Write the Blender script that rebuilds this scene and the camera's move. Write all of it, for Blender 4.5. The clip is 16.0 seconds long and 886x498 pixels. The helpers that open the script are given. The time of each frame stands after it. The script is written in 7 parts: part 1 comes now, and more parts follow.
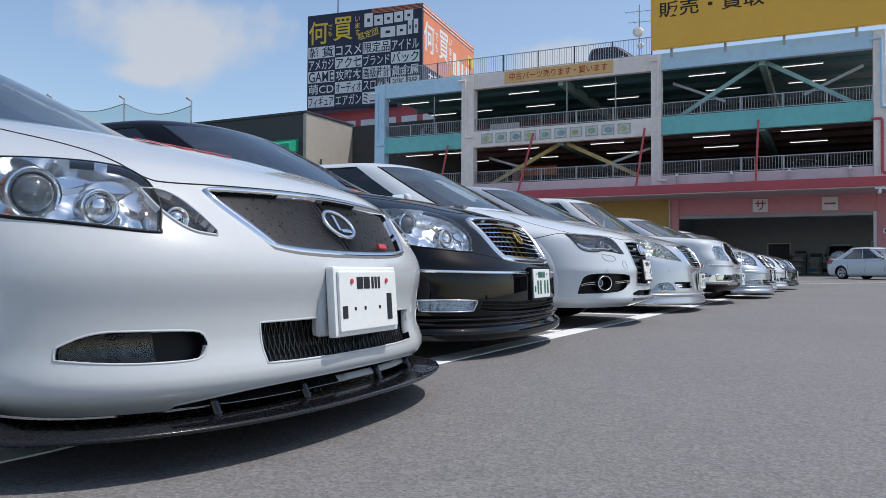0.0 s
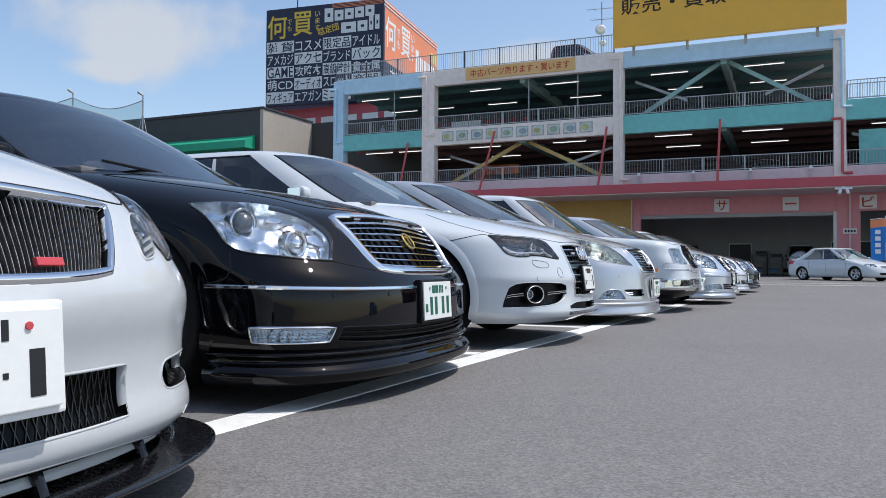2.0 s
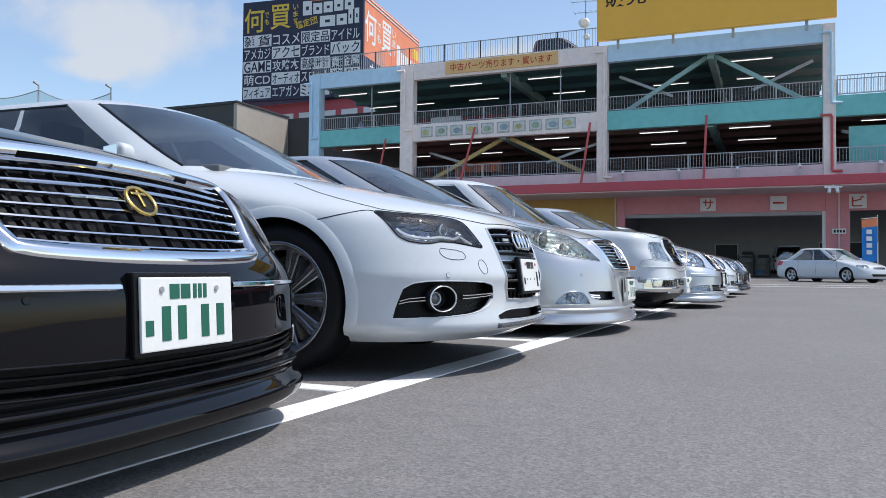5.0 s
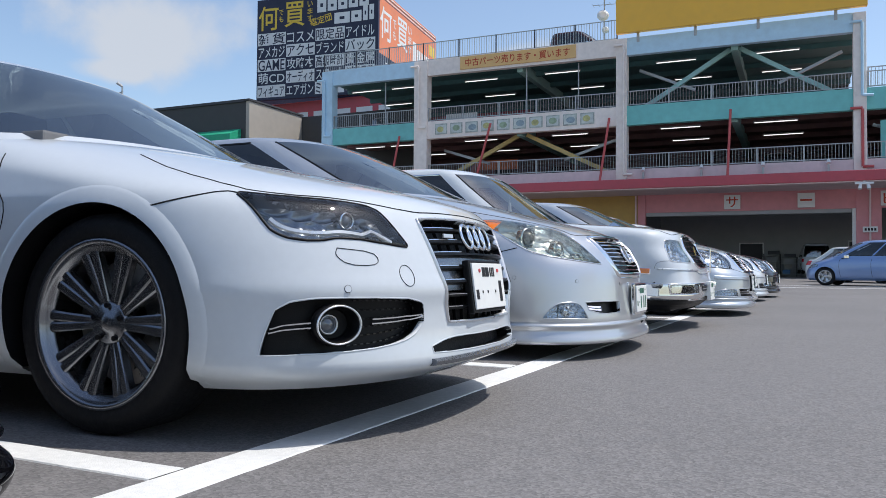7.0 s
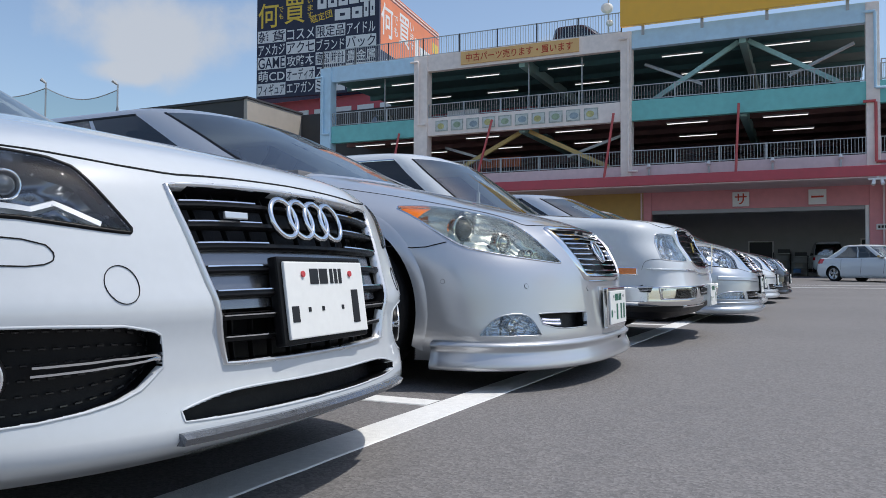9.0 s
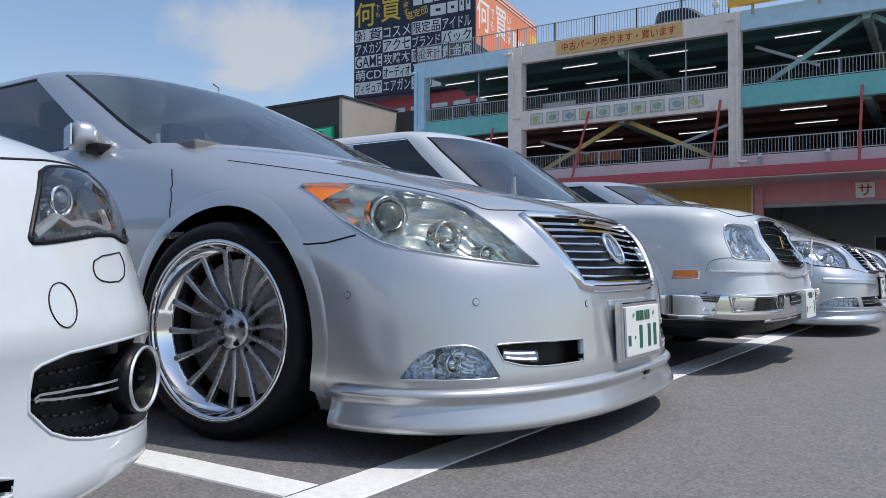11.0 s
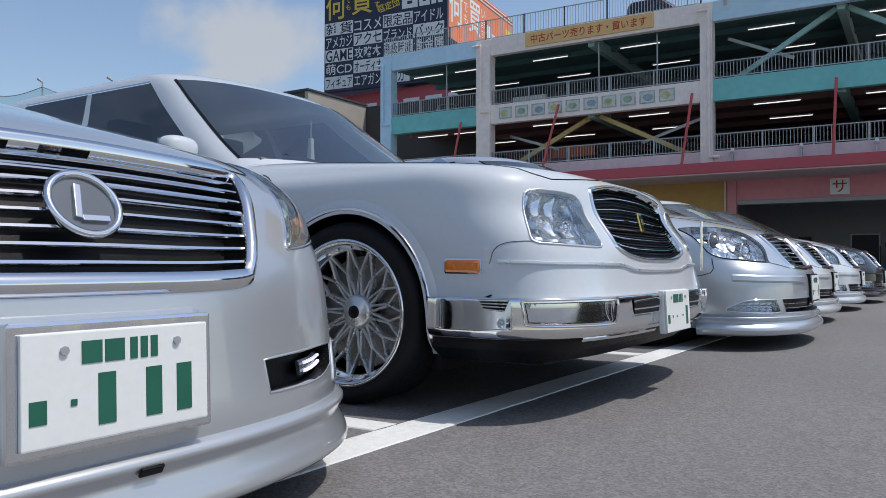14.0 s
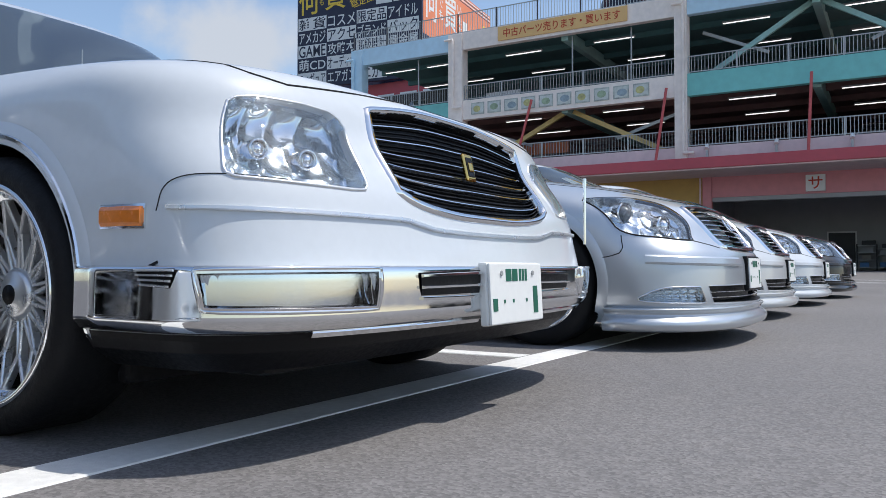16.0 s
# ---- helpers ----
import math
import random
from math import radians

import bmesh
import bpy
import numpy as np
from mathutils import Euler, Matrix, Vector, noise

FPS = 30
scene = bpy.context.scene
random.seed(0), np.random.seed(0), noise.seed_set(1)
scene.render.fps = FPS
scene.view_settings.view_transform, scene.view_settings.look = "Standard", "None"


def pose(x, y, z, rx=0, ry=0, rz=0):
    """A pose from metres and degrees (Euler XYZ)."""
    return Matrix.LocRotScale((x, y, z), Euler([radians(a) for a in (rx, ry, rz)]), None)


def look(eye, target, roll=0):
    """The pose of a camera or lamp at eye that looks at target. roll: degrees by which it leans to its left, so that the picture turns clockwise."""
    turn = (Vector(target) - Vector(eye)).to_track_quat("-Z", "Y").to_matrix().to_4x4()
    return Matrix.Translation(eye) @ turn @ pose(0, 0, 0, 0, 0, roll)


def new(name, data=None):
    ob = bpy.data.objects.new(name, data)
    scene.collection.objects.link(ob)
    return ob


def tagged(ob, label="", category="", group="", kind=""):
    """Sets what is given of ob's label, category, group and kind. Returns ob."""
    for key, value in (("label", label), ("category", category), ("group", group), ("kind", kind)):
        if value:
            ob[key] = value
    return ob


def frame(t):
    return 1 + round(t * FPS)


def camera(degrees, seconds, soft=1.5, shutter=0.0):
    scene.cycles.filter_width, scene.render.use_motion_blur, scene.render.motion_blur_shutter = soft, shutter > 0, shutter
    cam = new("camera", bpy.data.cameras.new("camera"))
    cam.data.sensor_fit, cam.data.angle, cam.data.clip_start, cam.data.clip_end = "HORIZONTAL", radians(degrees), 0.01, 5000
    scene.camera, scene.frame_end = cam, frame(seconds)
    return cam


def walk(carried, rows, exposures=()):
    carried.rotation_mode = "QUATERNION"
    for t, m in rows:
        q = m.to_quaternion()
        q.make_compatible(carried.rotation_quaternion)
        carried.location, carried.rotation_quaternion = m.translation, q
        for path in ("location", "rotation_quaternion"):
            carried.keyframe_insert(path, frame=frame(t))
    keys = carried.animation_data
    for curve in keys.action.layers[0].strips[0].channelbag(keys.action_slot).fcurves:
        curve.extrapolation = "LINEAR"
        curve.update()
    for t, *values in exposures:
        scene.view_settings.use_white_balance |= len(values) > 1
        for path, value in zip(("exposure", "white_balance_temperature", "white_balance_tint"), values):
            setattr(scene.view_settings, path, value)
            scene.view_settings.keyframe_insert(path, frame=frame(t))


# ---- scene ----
cam = camera(58.6, 16.0, soft=0.7)
PATH = [
    (0, (0.713, -0.688, 0.457), (-0.201, 1.09, 0.509), 0.3),
    (0.5, (0.697, -0.404, 0.492), (-0.189, 1.388, 0.543), 0.4),
    (1, (0.656, -0.093, 0.495), (-0.218, 1.706, 0.545), 0.4),
    (1.5, (0.636, 0.166, 0.493), (-0.21, 1.977, 0.543), 0.4),
    (2, (0.626, 0.462, 0.519), (-0.212, 2.277, 0.57), 0.3),
    (2.5, (0.569, 0.763, 0.536), (-0.27, 2.577, 0.587), 0.5),
    (3, (0.527, 1.0, 0.524), (-0.308, 2.817, 0.575), 0.4),
    (3.5, (0.503, 1.271, 0.484), (-0.33, 3.089, 0.537), 0.3),
    (4, (0.468, 1.599, 0.49), (-0.36, 3.419, 0.541), 0.4),
    (4.5, (0.449, 1.903, 0.48), (-0.355, 3.734, 0.533), 0.5),
    (7, (0.268, 3.452, 0.52), (-0.588, 5.259, 0.572), 0.4),
    (7.5, (0.247, 3.76, 0.499), (-0.616, 5.564, 0.55), 0.4),
    (8, (0.202, 4.07, 0.488), (-0.657, 5.876, 0.54), 0.2),
    (8.5, (0.202, 4.34, 0.512), (-0.661, 6.143, 0.564), 0.3),
    (9, (0.191, 4.667, 0.528), (-0.684, 6.465, 0.58), 0.2),
    (11.5, (0.168, 6.337, 0.559), (-0.959, 7.989, 0.603), 0.1),
    (12, (0.176, 6.662, 0.52), (-0.945, 8.318, 0.562), 0.1),
    (12.5, (0.207, 7.003, 0.505), (-0.881, 8.681, 0.551), 0.1),
    (13, (0.257, 7.291, 0.541), (-0.823, 8.973, 0.586), 0.1),
    (13.5, (0.303, 7.602, 0.55), (-0.775, 9.286, 0.593), 0.1),
    (14, (0.32, 7.904, 0.522), (-0.756, 9.59, 0.565), 0.1),
    (14.5, (0.359, 8.192, 0.535), (-0.715, 9.879, 0.58), 0.0),
    (15, (0.374, 8.517, 0.496), (-0.7, 10.203, 0.541), 0.1),
    (15.5, (0.367, 8.839, 0.435), (-0.692, 10.535, 0.478), 0.1),
    (16, (0.373, 9.143, 0.415), (-0.668, 10.85, 0.46), 0.0),
]
walk(cam, [(t, look(e, g, r)) for t, e, g, r in PATH], exposures=[(0.0, 0.04), (2.0, 0.16), (3.5, 0.28), (4.5, 0.28), (7.5, 0.12), (9.0, -0.02), (11.5, -0.02), (13.0, -0.2), (14.5, -0.04), (16.0, 0.17)])

# ---- light ----
SUN_WAY = Vector((0.41, 0.20, 0.895)).normalized()
world = bpy.data.worlds.new("world")
scene.world = world
world.use_nodes = True
wn, wl = world.node_tree.nodes, world.node_tree.links
wn.clear()
w_out = wn.new("ShaderNodeOutputWorld")
w_bg = wn.new("ShaderNodeBackground")
w_sky = wn.new("ShaderNodeTexSky")
w_sky.sky_type = "NISHITA"
w_sky.sun_disc = False
w_sky.sun_elevation = math.asin(SUN_WAY.z)
w_sky.sun_rotation = math.atan2(SUN_WAY.x, SUN_WAY.y)
w_sky.air_density, w_sky.dust_density, w_sky.ozone_density = 1.0, 1.1, 1.4
w_bg.inputs["Strength"].default_value = 0.158
# a heap of cloud over the netting, and thin haze elsewhere, by the direction of the sky
w_tc = wn.new("ShaderNodeTexCoord")
w_noise = wn.new("ShaderNodeTexNoise")
w_noise.inputs["Scale"].default_value, w_noise.inputs["Detail"].default_value, w_noise.inputs["Roughness"].default_value = 9.0, 8.0, 0.55
w_haze = wn.new("ShaderNodeTexNoise")
w_haze.inputs["Scale"].default_value, w_haze.inputs["Detail"].default_value = 3.0, 6.0
wl.new(w_tc.outputs["Generated"], w_noise.inputs["Vector"])
wl.new(w_tc.outputs["Generated"], w_haze.inputs["Vector"])


def cloud_heap(way, wide, tall):
    """A cloud's density: one at its heart, ragged to nothing at its edge."""
    sub = wn.new("ShaderNodeVectorMath")
    sub.operation = "SUBTRACT"
    sub.inputs[1].default_value = Vector(way).normalized()
    div = wn.new("ShaderNodeVectorMath")
    div.operation = "DIVIDE"
    div.inputs[1].default_value = (wide, wide, tall)
    size = wn.new("ShaderNodeVectorMath")
    size.operation = "LENGTH"
    rag = wn.new("ShaderNodeMath")
    rag.operation = "MULTIPLY_ADD"
    rag.inputs[1].default_value, rag.inputs[2].default_value = -1.9, 0.95
    tot = wn.new("ShaderNodeMath")
    tot.operation = "ADD"
    soft = wn.new("ShaderNodeMapRange")
    soft.interpolation_type = "SMOOTHSTEP"
    soft.inputs["From Min"].default_value, soft.inputs["From Max"].default_value = 1.15, 0.45
    wl.new(w_tc.outputs["Generated"], sub.inputs[0])
    wl.new(sub.outputs[0], div.inputs[0])
    wl.new(div.outputs[0], size.inputs[0])
    wl.new(w_noise.outputs["Fac"], rag.inputs[0])
    wl.new(size.outputs["Value"], tot.inputs[0])
    wl.new(rag.outputs[0], tot.inputs[1])
    wl.new(tot.outputs[0], soft.inputs["Value"])
    return soft.outputs[0]


heaps = [cloud_heap((-0.688, 0.676, 0.264), 0.115, 0.058), cloud_heap((-0.72, 0.65, 0.225), 0.06, 0.018), cloud_heap((-0.30, 0.92, 0.255), 0.07, 0.03),
         cloud_heap((0.5, -0.8, 0.3), 0.3, 0.1), cloud_heap((0.9, 0.3, 0.25), 0.3, 0.1)]
w_sum = heaps[0]
for h in heaps[1:]:
    mx = wn.new("ShaderNodeMath")
    mx.operation = "MAXIMUM"
    wl.new(w_sum, mx.inputs[0])
    wl.new(h, mx.inputs[1])
    w_sum = mx.outputs[0]
w_thin = wn.new("ShaderNodeMapRange")
w_thin.inputs["From Min"].default_value, w_thin.inputs["From Max"].default_value = 0.42, 0.75
w_thin.inputs["To Max"].default_value = 0.10
wl.new(w_haze.outputs["Fac"], w_thin.inputs["Value"])
w_all = wn.new("ShaderNodeMath")
w_all.operation = "MAXIMUM"
wl.new(w_sum, w_all.inputs[0])
wl.new(w_thin.outputs[0], w_all.inputs[1])
w_fac = wn.new("ShaderNodeMath")
w_fac.operation = "MULTIPLY"
w_fac.inputs[1].default_value = 0.85
wl.new(w_all.outputs[0], w_fac.inputs[0])
w_mix = wn.new("ShaderNodeMix")
w_mix.data_type = "RGBA"
w_mix.inputs[7].default_value = (3.6, 3.8, 4.15, 1)
wl.new(w_fac.outputs[0], w_mix.inputs[0])
wl.new(w_sky.outputs["Color"], w_mix.inputs[6])
wl.new(w_mix.outputs[2], w_bg.inputs["Color"])
wl.new(w_bg.outputs["Background"], w_out.inputs["Surface"])

sun = new("sun", bpy.data.lights.new("sun", "SUN"))
sun.data.energy, sun.data.angle, sun.data.color = 3.3, radians(0.55), (1.0, 0.96, 0.9)
sun.matrix_world = look(SUN_WAY * 60, (0, 0, 0))
scene.view_settings.exposure = 0.0

# ---- materials ----
def material(name, color, rough=0.5, metal=0.0, vary=0.12, grain=18.0, stain=0.8, bump=0.0, bump_scale=60.0, coat=0.0, spec=0.5, rough_vary=0.08, coat_rough=0.03):
    """A surface with stains at one scale, grain at a finer one and a fine relief."""
    m = bpy.data.materials.new(name)
    m.use_nodes = True
    n, l = m.node_tree.nodes, m.node_tree.links
    b = n["Principled BSDF"]
    b.inputs["Metallic"].default_value = metal
    b.inputs["Specular IOR Level"].default_value = spec
    b.inputs["Coat Weight"].default_value = coat
    b.inputs["Coat Roughness"].default_value = coat_rough
    tc = n.new("ShaderNodeTexCoord")
    big, fine = n.new("ShaderNodeTexNoise"), n.new("ShaderNodeTexNoise")
    big.inputs["Scale"].default_value, fine.inputs["Scale"].default_value = stain, grain
    big.inputs["Detail"].default_value = fine.inputs["Detail"].default_value = 4
    add = n.new("ShaderNodeMath")
    add.operation = "ADD"
    ramp = n.new("ShaderNodeMapRange")
    ramp.inputs["From Min"].default_value, ramp.inputs["From Max"].default_value = 0.6, 1.4
    ramp.inputs["To Min"].default_value, ramp.inputs["To Max"].default_value = 1 - vary, 1 + vary
    mul = n.new("ShaderNodeVectorMath")
    mul.operation = "SCALE"
    mul.inputs[0].default_value = color[:3]
    for o in (big, fine):
        l.new(tc.outputs["Object"], o.inputs["Vector"])
    l.new(big.outputs["Fac"], add.inputs[0])
    l.new(fine.outputs["Fac"], add.inputs[1])
    l.new(add.outputs[0], ramp.inputs["Value"])
    l.new(ramp.outputs[0], mul.inputs["Scale"])
    l.new(mul.outputs[0], b.inputs["Base Color"])
    rr = n.new("ShaderNodeMapRange")
    rr.inputs["From Min"].default_value, rr.inputs["From Max"].default_value = 0.35, 0.65
    rr.inputs["To Min"].default_value, rr.inputs["To Max"].default_value = max(0.0, rough - rough_vary), min(1.0, rough + rough_vary)
    l.new(fine.outputs["Fac"], rr.inputs["Value"])
    l.new(rr.outputs[0], b.inputs["Roughness"])
    if bump:
        bt = n.new("ShaderNodeTexNoise")
        bt.inputs["Scale"].default_value, bt.inputs["Detail"].default_value = bump_scale, 5
        l.new(tc.outputs["Object"], bt.inputs["Vector"])
        bn = n.new("ShaderNodeBump")
        bn.inputs["Strength"].default_value, bn.inputs["Distance"].default_value = bump, 0.01
        l.new(bt.outputs["Fac"], bn.inputs["Height"])
        l.new(bn.outputs["Normal"], b.inputs["Normal"])
    return m


def car_paint(name, color, metal=0.0, rough=0.3, flake=0.0):
    m = material(name, color, rough, metal, vary=0.03, grain=900.0 if flake else 40.0, stain=1.2, coat=1.0, rough_vary=0.03, coat_rough=0.012, spec=0.12)
    return m


def clear_glass(name, tint=(0.95, 0.97, 0.98), through_rate=1.0, ior=1.52):
    """A thin clear pane: it lets light straight through and mirrors by its Fresnel share."""
    m = bpy.data.materials.new(name)
    m.use_nodes = True
    n, l = m.node_tree.nodes, m.node_tree.links
    n.remove(n["Principled BSDF"])
    tr, gl, mx, fr = n.new("ShaderNodeBsdfTransparent"), n.new("ShaderNodeBsdfGlossy"), n.new("ShaderNodeMixShader"), n.new("ShaderNodeFresnel")
    tr.inputs["Color"].default_value = (*[c * through_rate for c in tint], 1)
    gl.inputs["Roughness"].default_value = 0.02
    gl.inputs["Color"].default_value = (1, 1, 1, 1)
    fr.inputs["IOR"].default_value = ior
    l.new(fr.outputs[0], mx.inputs[0])
    l.new(tr.outputs[0], mx.inputs[1])
    l.new(gl.outputs[0], mx.inputs[2])
    l.new(mx.outputs[0], n["Material Output"].inputs["Surface"])
    return m


def glow(name, color, power):
    m = bpy.data.materials.new(name)
    m.use_nodes = True
    b = m.node_tree.nodes["Principled BSDF"]
    b.inputs["Base Color"].default_value = (*color, 1)
    b.inputs["Emission Color"].default_value = (*color, 1)
    b.inputs["Emission Strength"].default_value = power
    return m


def asphalt_material():
    m = material("asphalt", (0.163, 0.156, 0.154), 0.78, vary=0.16, grain=9.0, stain=0.35, bump=0.0)
    n, l = m.node_tree.nodes, m.node_tree.links
    b = n["Principled BSDF"]
    tc = n.new("ShaderNodeTexCoord")
    vo = n.new("ShaderNodeTexVoronoi")
    vo.inputs["Scale"].default_value = 130.0
    fine = n.new("ShaderNodeTexNoise")
    fine.inputs["Scale"].default_value, fine.inputs["Detail"].default_value = 260.0, 4
    for o in (vo, fine):
        l.new(tc.outputs["Object"], o.inputs["Vector"])
    # light and dark stones
    src = b.inputs["Base Color"].links[0].from_socket
    st = n.new("ShaderNodeMapRange")
    st.inputs["From Min"].default_value, st.inputs["From Max"].default_value = 0.0, 1.0
    st.inputs["To Min"].default_value, st.inputs["To Max"].default_value = 0.72, 1.30
    sep = n.new("ShaderNodeSeparateColor")
    l.new(vo.outputs["Color"], sep.inputs["Color"])
    l.new(sep.outputs[0], st.inputs["Value"])
    sc = n.new("ShaderNodeVectorMath")
    sc.operation = "SCALE"
    l.new(src, sc.inputs[0])
    l.new(st.outputs[0], sc.inputs["Scale"])
    l.new(sc.outputs[0], b.inputs["Base Color"])
    bn = n.new("ShaderNodeBump")
    bn.inputs["Strength"].default_value, bn.inputs["Distance"].default_value = 0.32, 0.003
    mixh = n.new("ShaderNodeMath")
    mixh.operation = "ADD"
    l.new(vo.outputs["Distance"], mixh.inputs[0])
    l.new(fine.outputs["Fac"], mixh.inputs[1])
    l.new(mixh.outputs[0], bn.inputs["Height"])
    l.new(bn.outputs["Normal"], b.inputs["Normal"])
    return m


M_ASPHALT = asphalt_material()
M_LINE = material("line_paint", (0.74, 0.74, 0.72), 0.65, vary=0.14, grain=40, stain=3, bump=0.35, bump_scale=220)
M_WHITE_PEARL = car_paint("pearl_white_paint", (0.53, 0.55, 0.56), 0.0, 0.35)
M_WHITE_COOL = car_paint("cool_white_paint", (0.58, 0.615, 0.645), 0.0, 0.35)
M_BLACK = car_paint("black_paint", (0.0025, 0.0025, 0.0035), 0.0, 0.2)
M_BLACK.node_tree.nodes["Principled BSDF"].inputs["Coat IOR"].default_value = 1.44
M_BLACK.node_tree.nodes["Principled BSDF"].inputs["Coat Weight"].default_value = 0.8
M_BLACK.node_tree.nodes["Principled BSDF"].inputs["Specular IOR Level"].default_value = 0.0
M_SILVER = car_paint("silver_paint", (0.55, 0.565, 0.585), 0.66, 0.33, 1)
M_SILVER_BLUE = car_paint("cool_silver_paint", (0.53, 0.57, 0.61), 0.64, 0.36, 1)
M_DARK_CAR = car_paint("dark_grey_paint", (0.02, 0.021, 0.024), 0.2, 0.3)
M_BLUE = car_paint("light_blue_paint", (0.22, 0.32, 0.55), 0.5, 0.35, 1)
M_MAROON = car_paint("maroon_paint", (0.05, 0.015, 0.015), 0.2, 0.3)
M_RUBBER = material("tyre_rubber", (0.009, 0.009, 0.010), 0.62, vary=0.2, grain=60, bump=0.15, bump_scale=140, spec=0.22)
M_TRIM = material("black_plastic", (0.006, 0.006, 0.007), 0.4, vary=0.2, grain=90, bump=0.08, bump_scale=300, spec=0.2)
M_GAP = material("panel_gap", (0.02, 0.02, 0.02), 0.8, spec=0.1)
M_CARBON = material("black_gloss_lip", (0.006, 0.006, 0.008), 0.25, vary=0.25, grain=120, coat=0.7, spec=0.2)
M_CHROME = material("chrome", (0.82, 0.83, 0.84), 0.07, 1.0, vary=0.03, rough_vary=0.03)
M_SATIN = material("satin_metal", (0.72, 0.73, 0.74), 0.3, 0.75, vary=0.04, rough_vary=0.04)
M_ALLOY = material("alloy_wheel", (0.55, 0.56, 0.58), 0.28, 0.9, vary=0.06, grain=30)
M_ALLOY_DARK = material("grey_alloy_wheel", (0.22, 0.225, 0.24), 0.24, 0.85, vary=0.03, grain=12, coat=0.5, rough_vary=0.02)
M_ALLOY_BLACK = material("black_alloy_wheel", (0.02, 0.02, 0.02), 0.3, 0.5, coat=0.5)
M_DISC = material("brake_disc", (0.35, 0.34, 0.33), 0.35, 0.9, vary=0.2, grain=60)
M_CALIPER = material("caliper_red", (0.35, 0.05, 0.02), 0.45)
M_GLASS = clear_glass("car_glass", (0.62, 0.74, 0.76), 0.92, 2.8)
M_DARK_GLASS = clear_glass("tinted_glass", (0.2, 0.21, 0.22), 0.35, 1.8)
M_LENS = clear_glass("lamp_lens", (0.93, 0.96, 0.98))
M_LENS_HAZY = clear_glass("aged_lamp_lens", (0.88, 0.89, 0.78))
M_BOWL = material("lamp_bowl", (0.70, 0.76, 0.82), 0.13, 0.85, vary=0.06, grain=24, bump=0.12, bump_scale=20, spec=0.8)
M_BOWL_DARK = material("dark_lamp_bowl", (0.21, 0.225, 0.25), 0.2, 0.7, vary=0.12, grain=30, bump=0.12, bump_scale=40)
M_PROJECTOR = material("projector_glass", (0.09, 0.10, 0.11), 0.04, 0.0, coat=1.0, spec=0.9)
M_AMBER = material("amber_lens", (0.75, 0.20, 0.02), 0.2, vary=0.15, grain=80, coat=1.0)
M_RED_LENS = material("red_lens", (0.55, 0.02, 0.03), 0.2, vary=0.15, grain=80, coat=1.0)
M_DRL = glow("daytime_light", (0.80, 0.80, 1.0), 0.9)
M_GOLD = material("gold_emblem", (0.72, 0.50, 0.16), 0.2, 1.0, vary=0.1)
M_RED_BADGE = material("red_badge", (0.55, 0.06, 0.07), 0.35)
M_PLATE = material("plate_white", (0.80, 0.81, 0.79), 0.4, vary=0.04, grain=60)
M_PLATE_INK = material("plate_green", (0.012, 0.12, 0.075), 0.45)
M_PLATE_BLACK = material("plate_black", (0.012, 0.012, 0.014), 0.45)
M_INSIDE = material("car_interior", (0.16, 0.16, 0.165), 0.8, vary=0.2)
M_SEAT = material("seat_cloth", (0.09, 0.09, 0.095), 0.8, vary=0.2)
M_CONC = material("painted_concrete", (0.90, 0.81, 0.74), 0.8, vary=0.14, grain=3.0, stain=0.25, bump=0.2, bump_scale=12)
# concrete of the inner parts, the shade indoors put into its colour
M_CONC_SHADED = material("shaded_concrete", (0.10, 0.095, 0.095), 0.9, vary=0.2, grain=3.0, stain=0.25)
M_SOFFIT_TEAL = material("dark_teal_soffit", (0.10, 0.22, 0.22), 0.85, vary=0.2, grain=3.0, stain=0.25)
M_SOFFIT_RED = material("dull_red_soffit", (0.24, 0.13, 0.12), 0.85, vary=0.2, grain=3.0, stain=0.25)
M_TEAL = material("teal_paint", (0.20, 0.56, 0.53), 0.7, vary=0.14, grain=2.5, stain=0.3, bump=0.15, bump_scale=10)
M_SKYBLUE = material("pale_blue_paint", (0.54, 0.76, 0.90), 0.7, vary=0.12, grain=2.5, stain=0.3, bump=0.15, bump_scale=10)
M_PINK = material("pink_wall_paint", (0.68, 0.29, 0.31), 0.75, vary=0.1, grain=3, stain=0.3, bump=0.1)
M_PINK_PALE = material("pale_pink_paint", (0.74, 0.59, 0.59), 0.75, vary=0.12, grain=3, stain=0.3)
M_RED = material("red_fascia_paint", (0.50, 0.085, 0.105), 0.6, vary=0.12, grain=3, stain=0.3)
M_YELLOW_WALL = material("yellow_wall_paint", (0.52, 0.33, 0.10), 0.75, vary=0.12, grain=3)
M_YELLOW = material("yellow_sign_panel", (0.92, 0.50, 0.06), 0.5, vary=0.05, grain=2, stain=0.3)
M_ORANGE_SIGN = material("pale_orange_sign", (0.80, 0.50, 0.20), 0.55, vary=0.06, grain=4)
M_INK = material("black_lettering", (0.02, 0.015, 0.012), 0.6)
M_RED_INK = material("red_lettering", (0.50, 0.05, 0.02), 0.6)
M_WHITE = material("white_sign_paint", (0.78, 0.78, 0.77), 0.55, vary=0.05, grain=5)
M_NAVY = material("navy_sign_panel", (0.016, 0.02, 0.05), 0.5, vary=0.1, grain=3)
M_ORANGE = material("orange_sign_panel", (0.80, 0.24, 0.10), 0.5, vary=0.1, grain=3)
M_SIGN_YELLOW = material("yellow_lettering", (0.80, 0.55, 0.06), 0.5, vary=0.06)
M_GALV = material("galvanised_steel", (0.45, 0.46, 0.46), 0.5, 0.6, vary=0.12, grain=30)
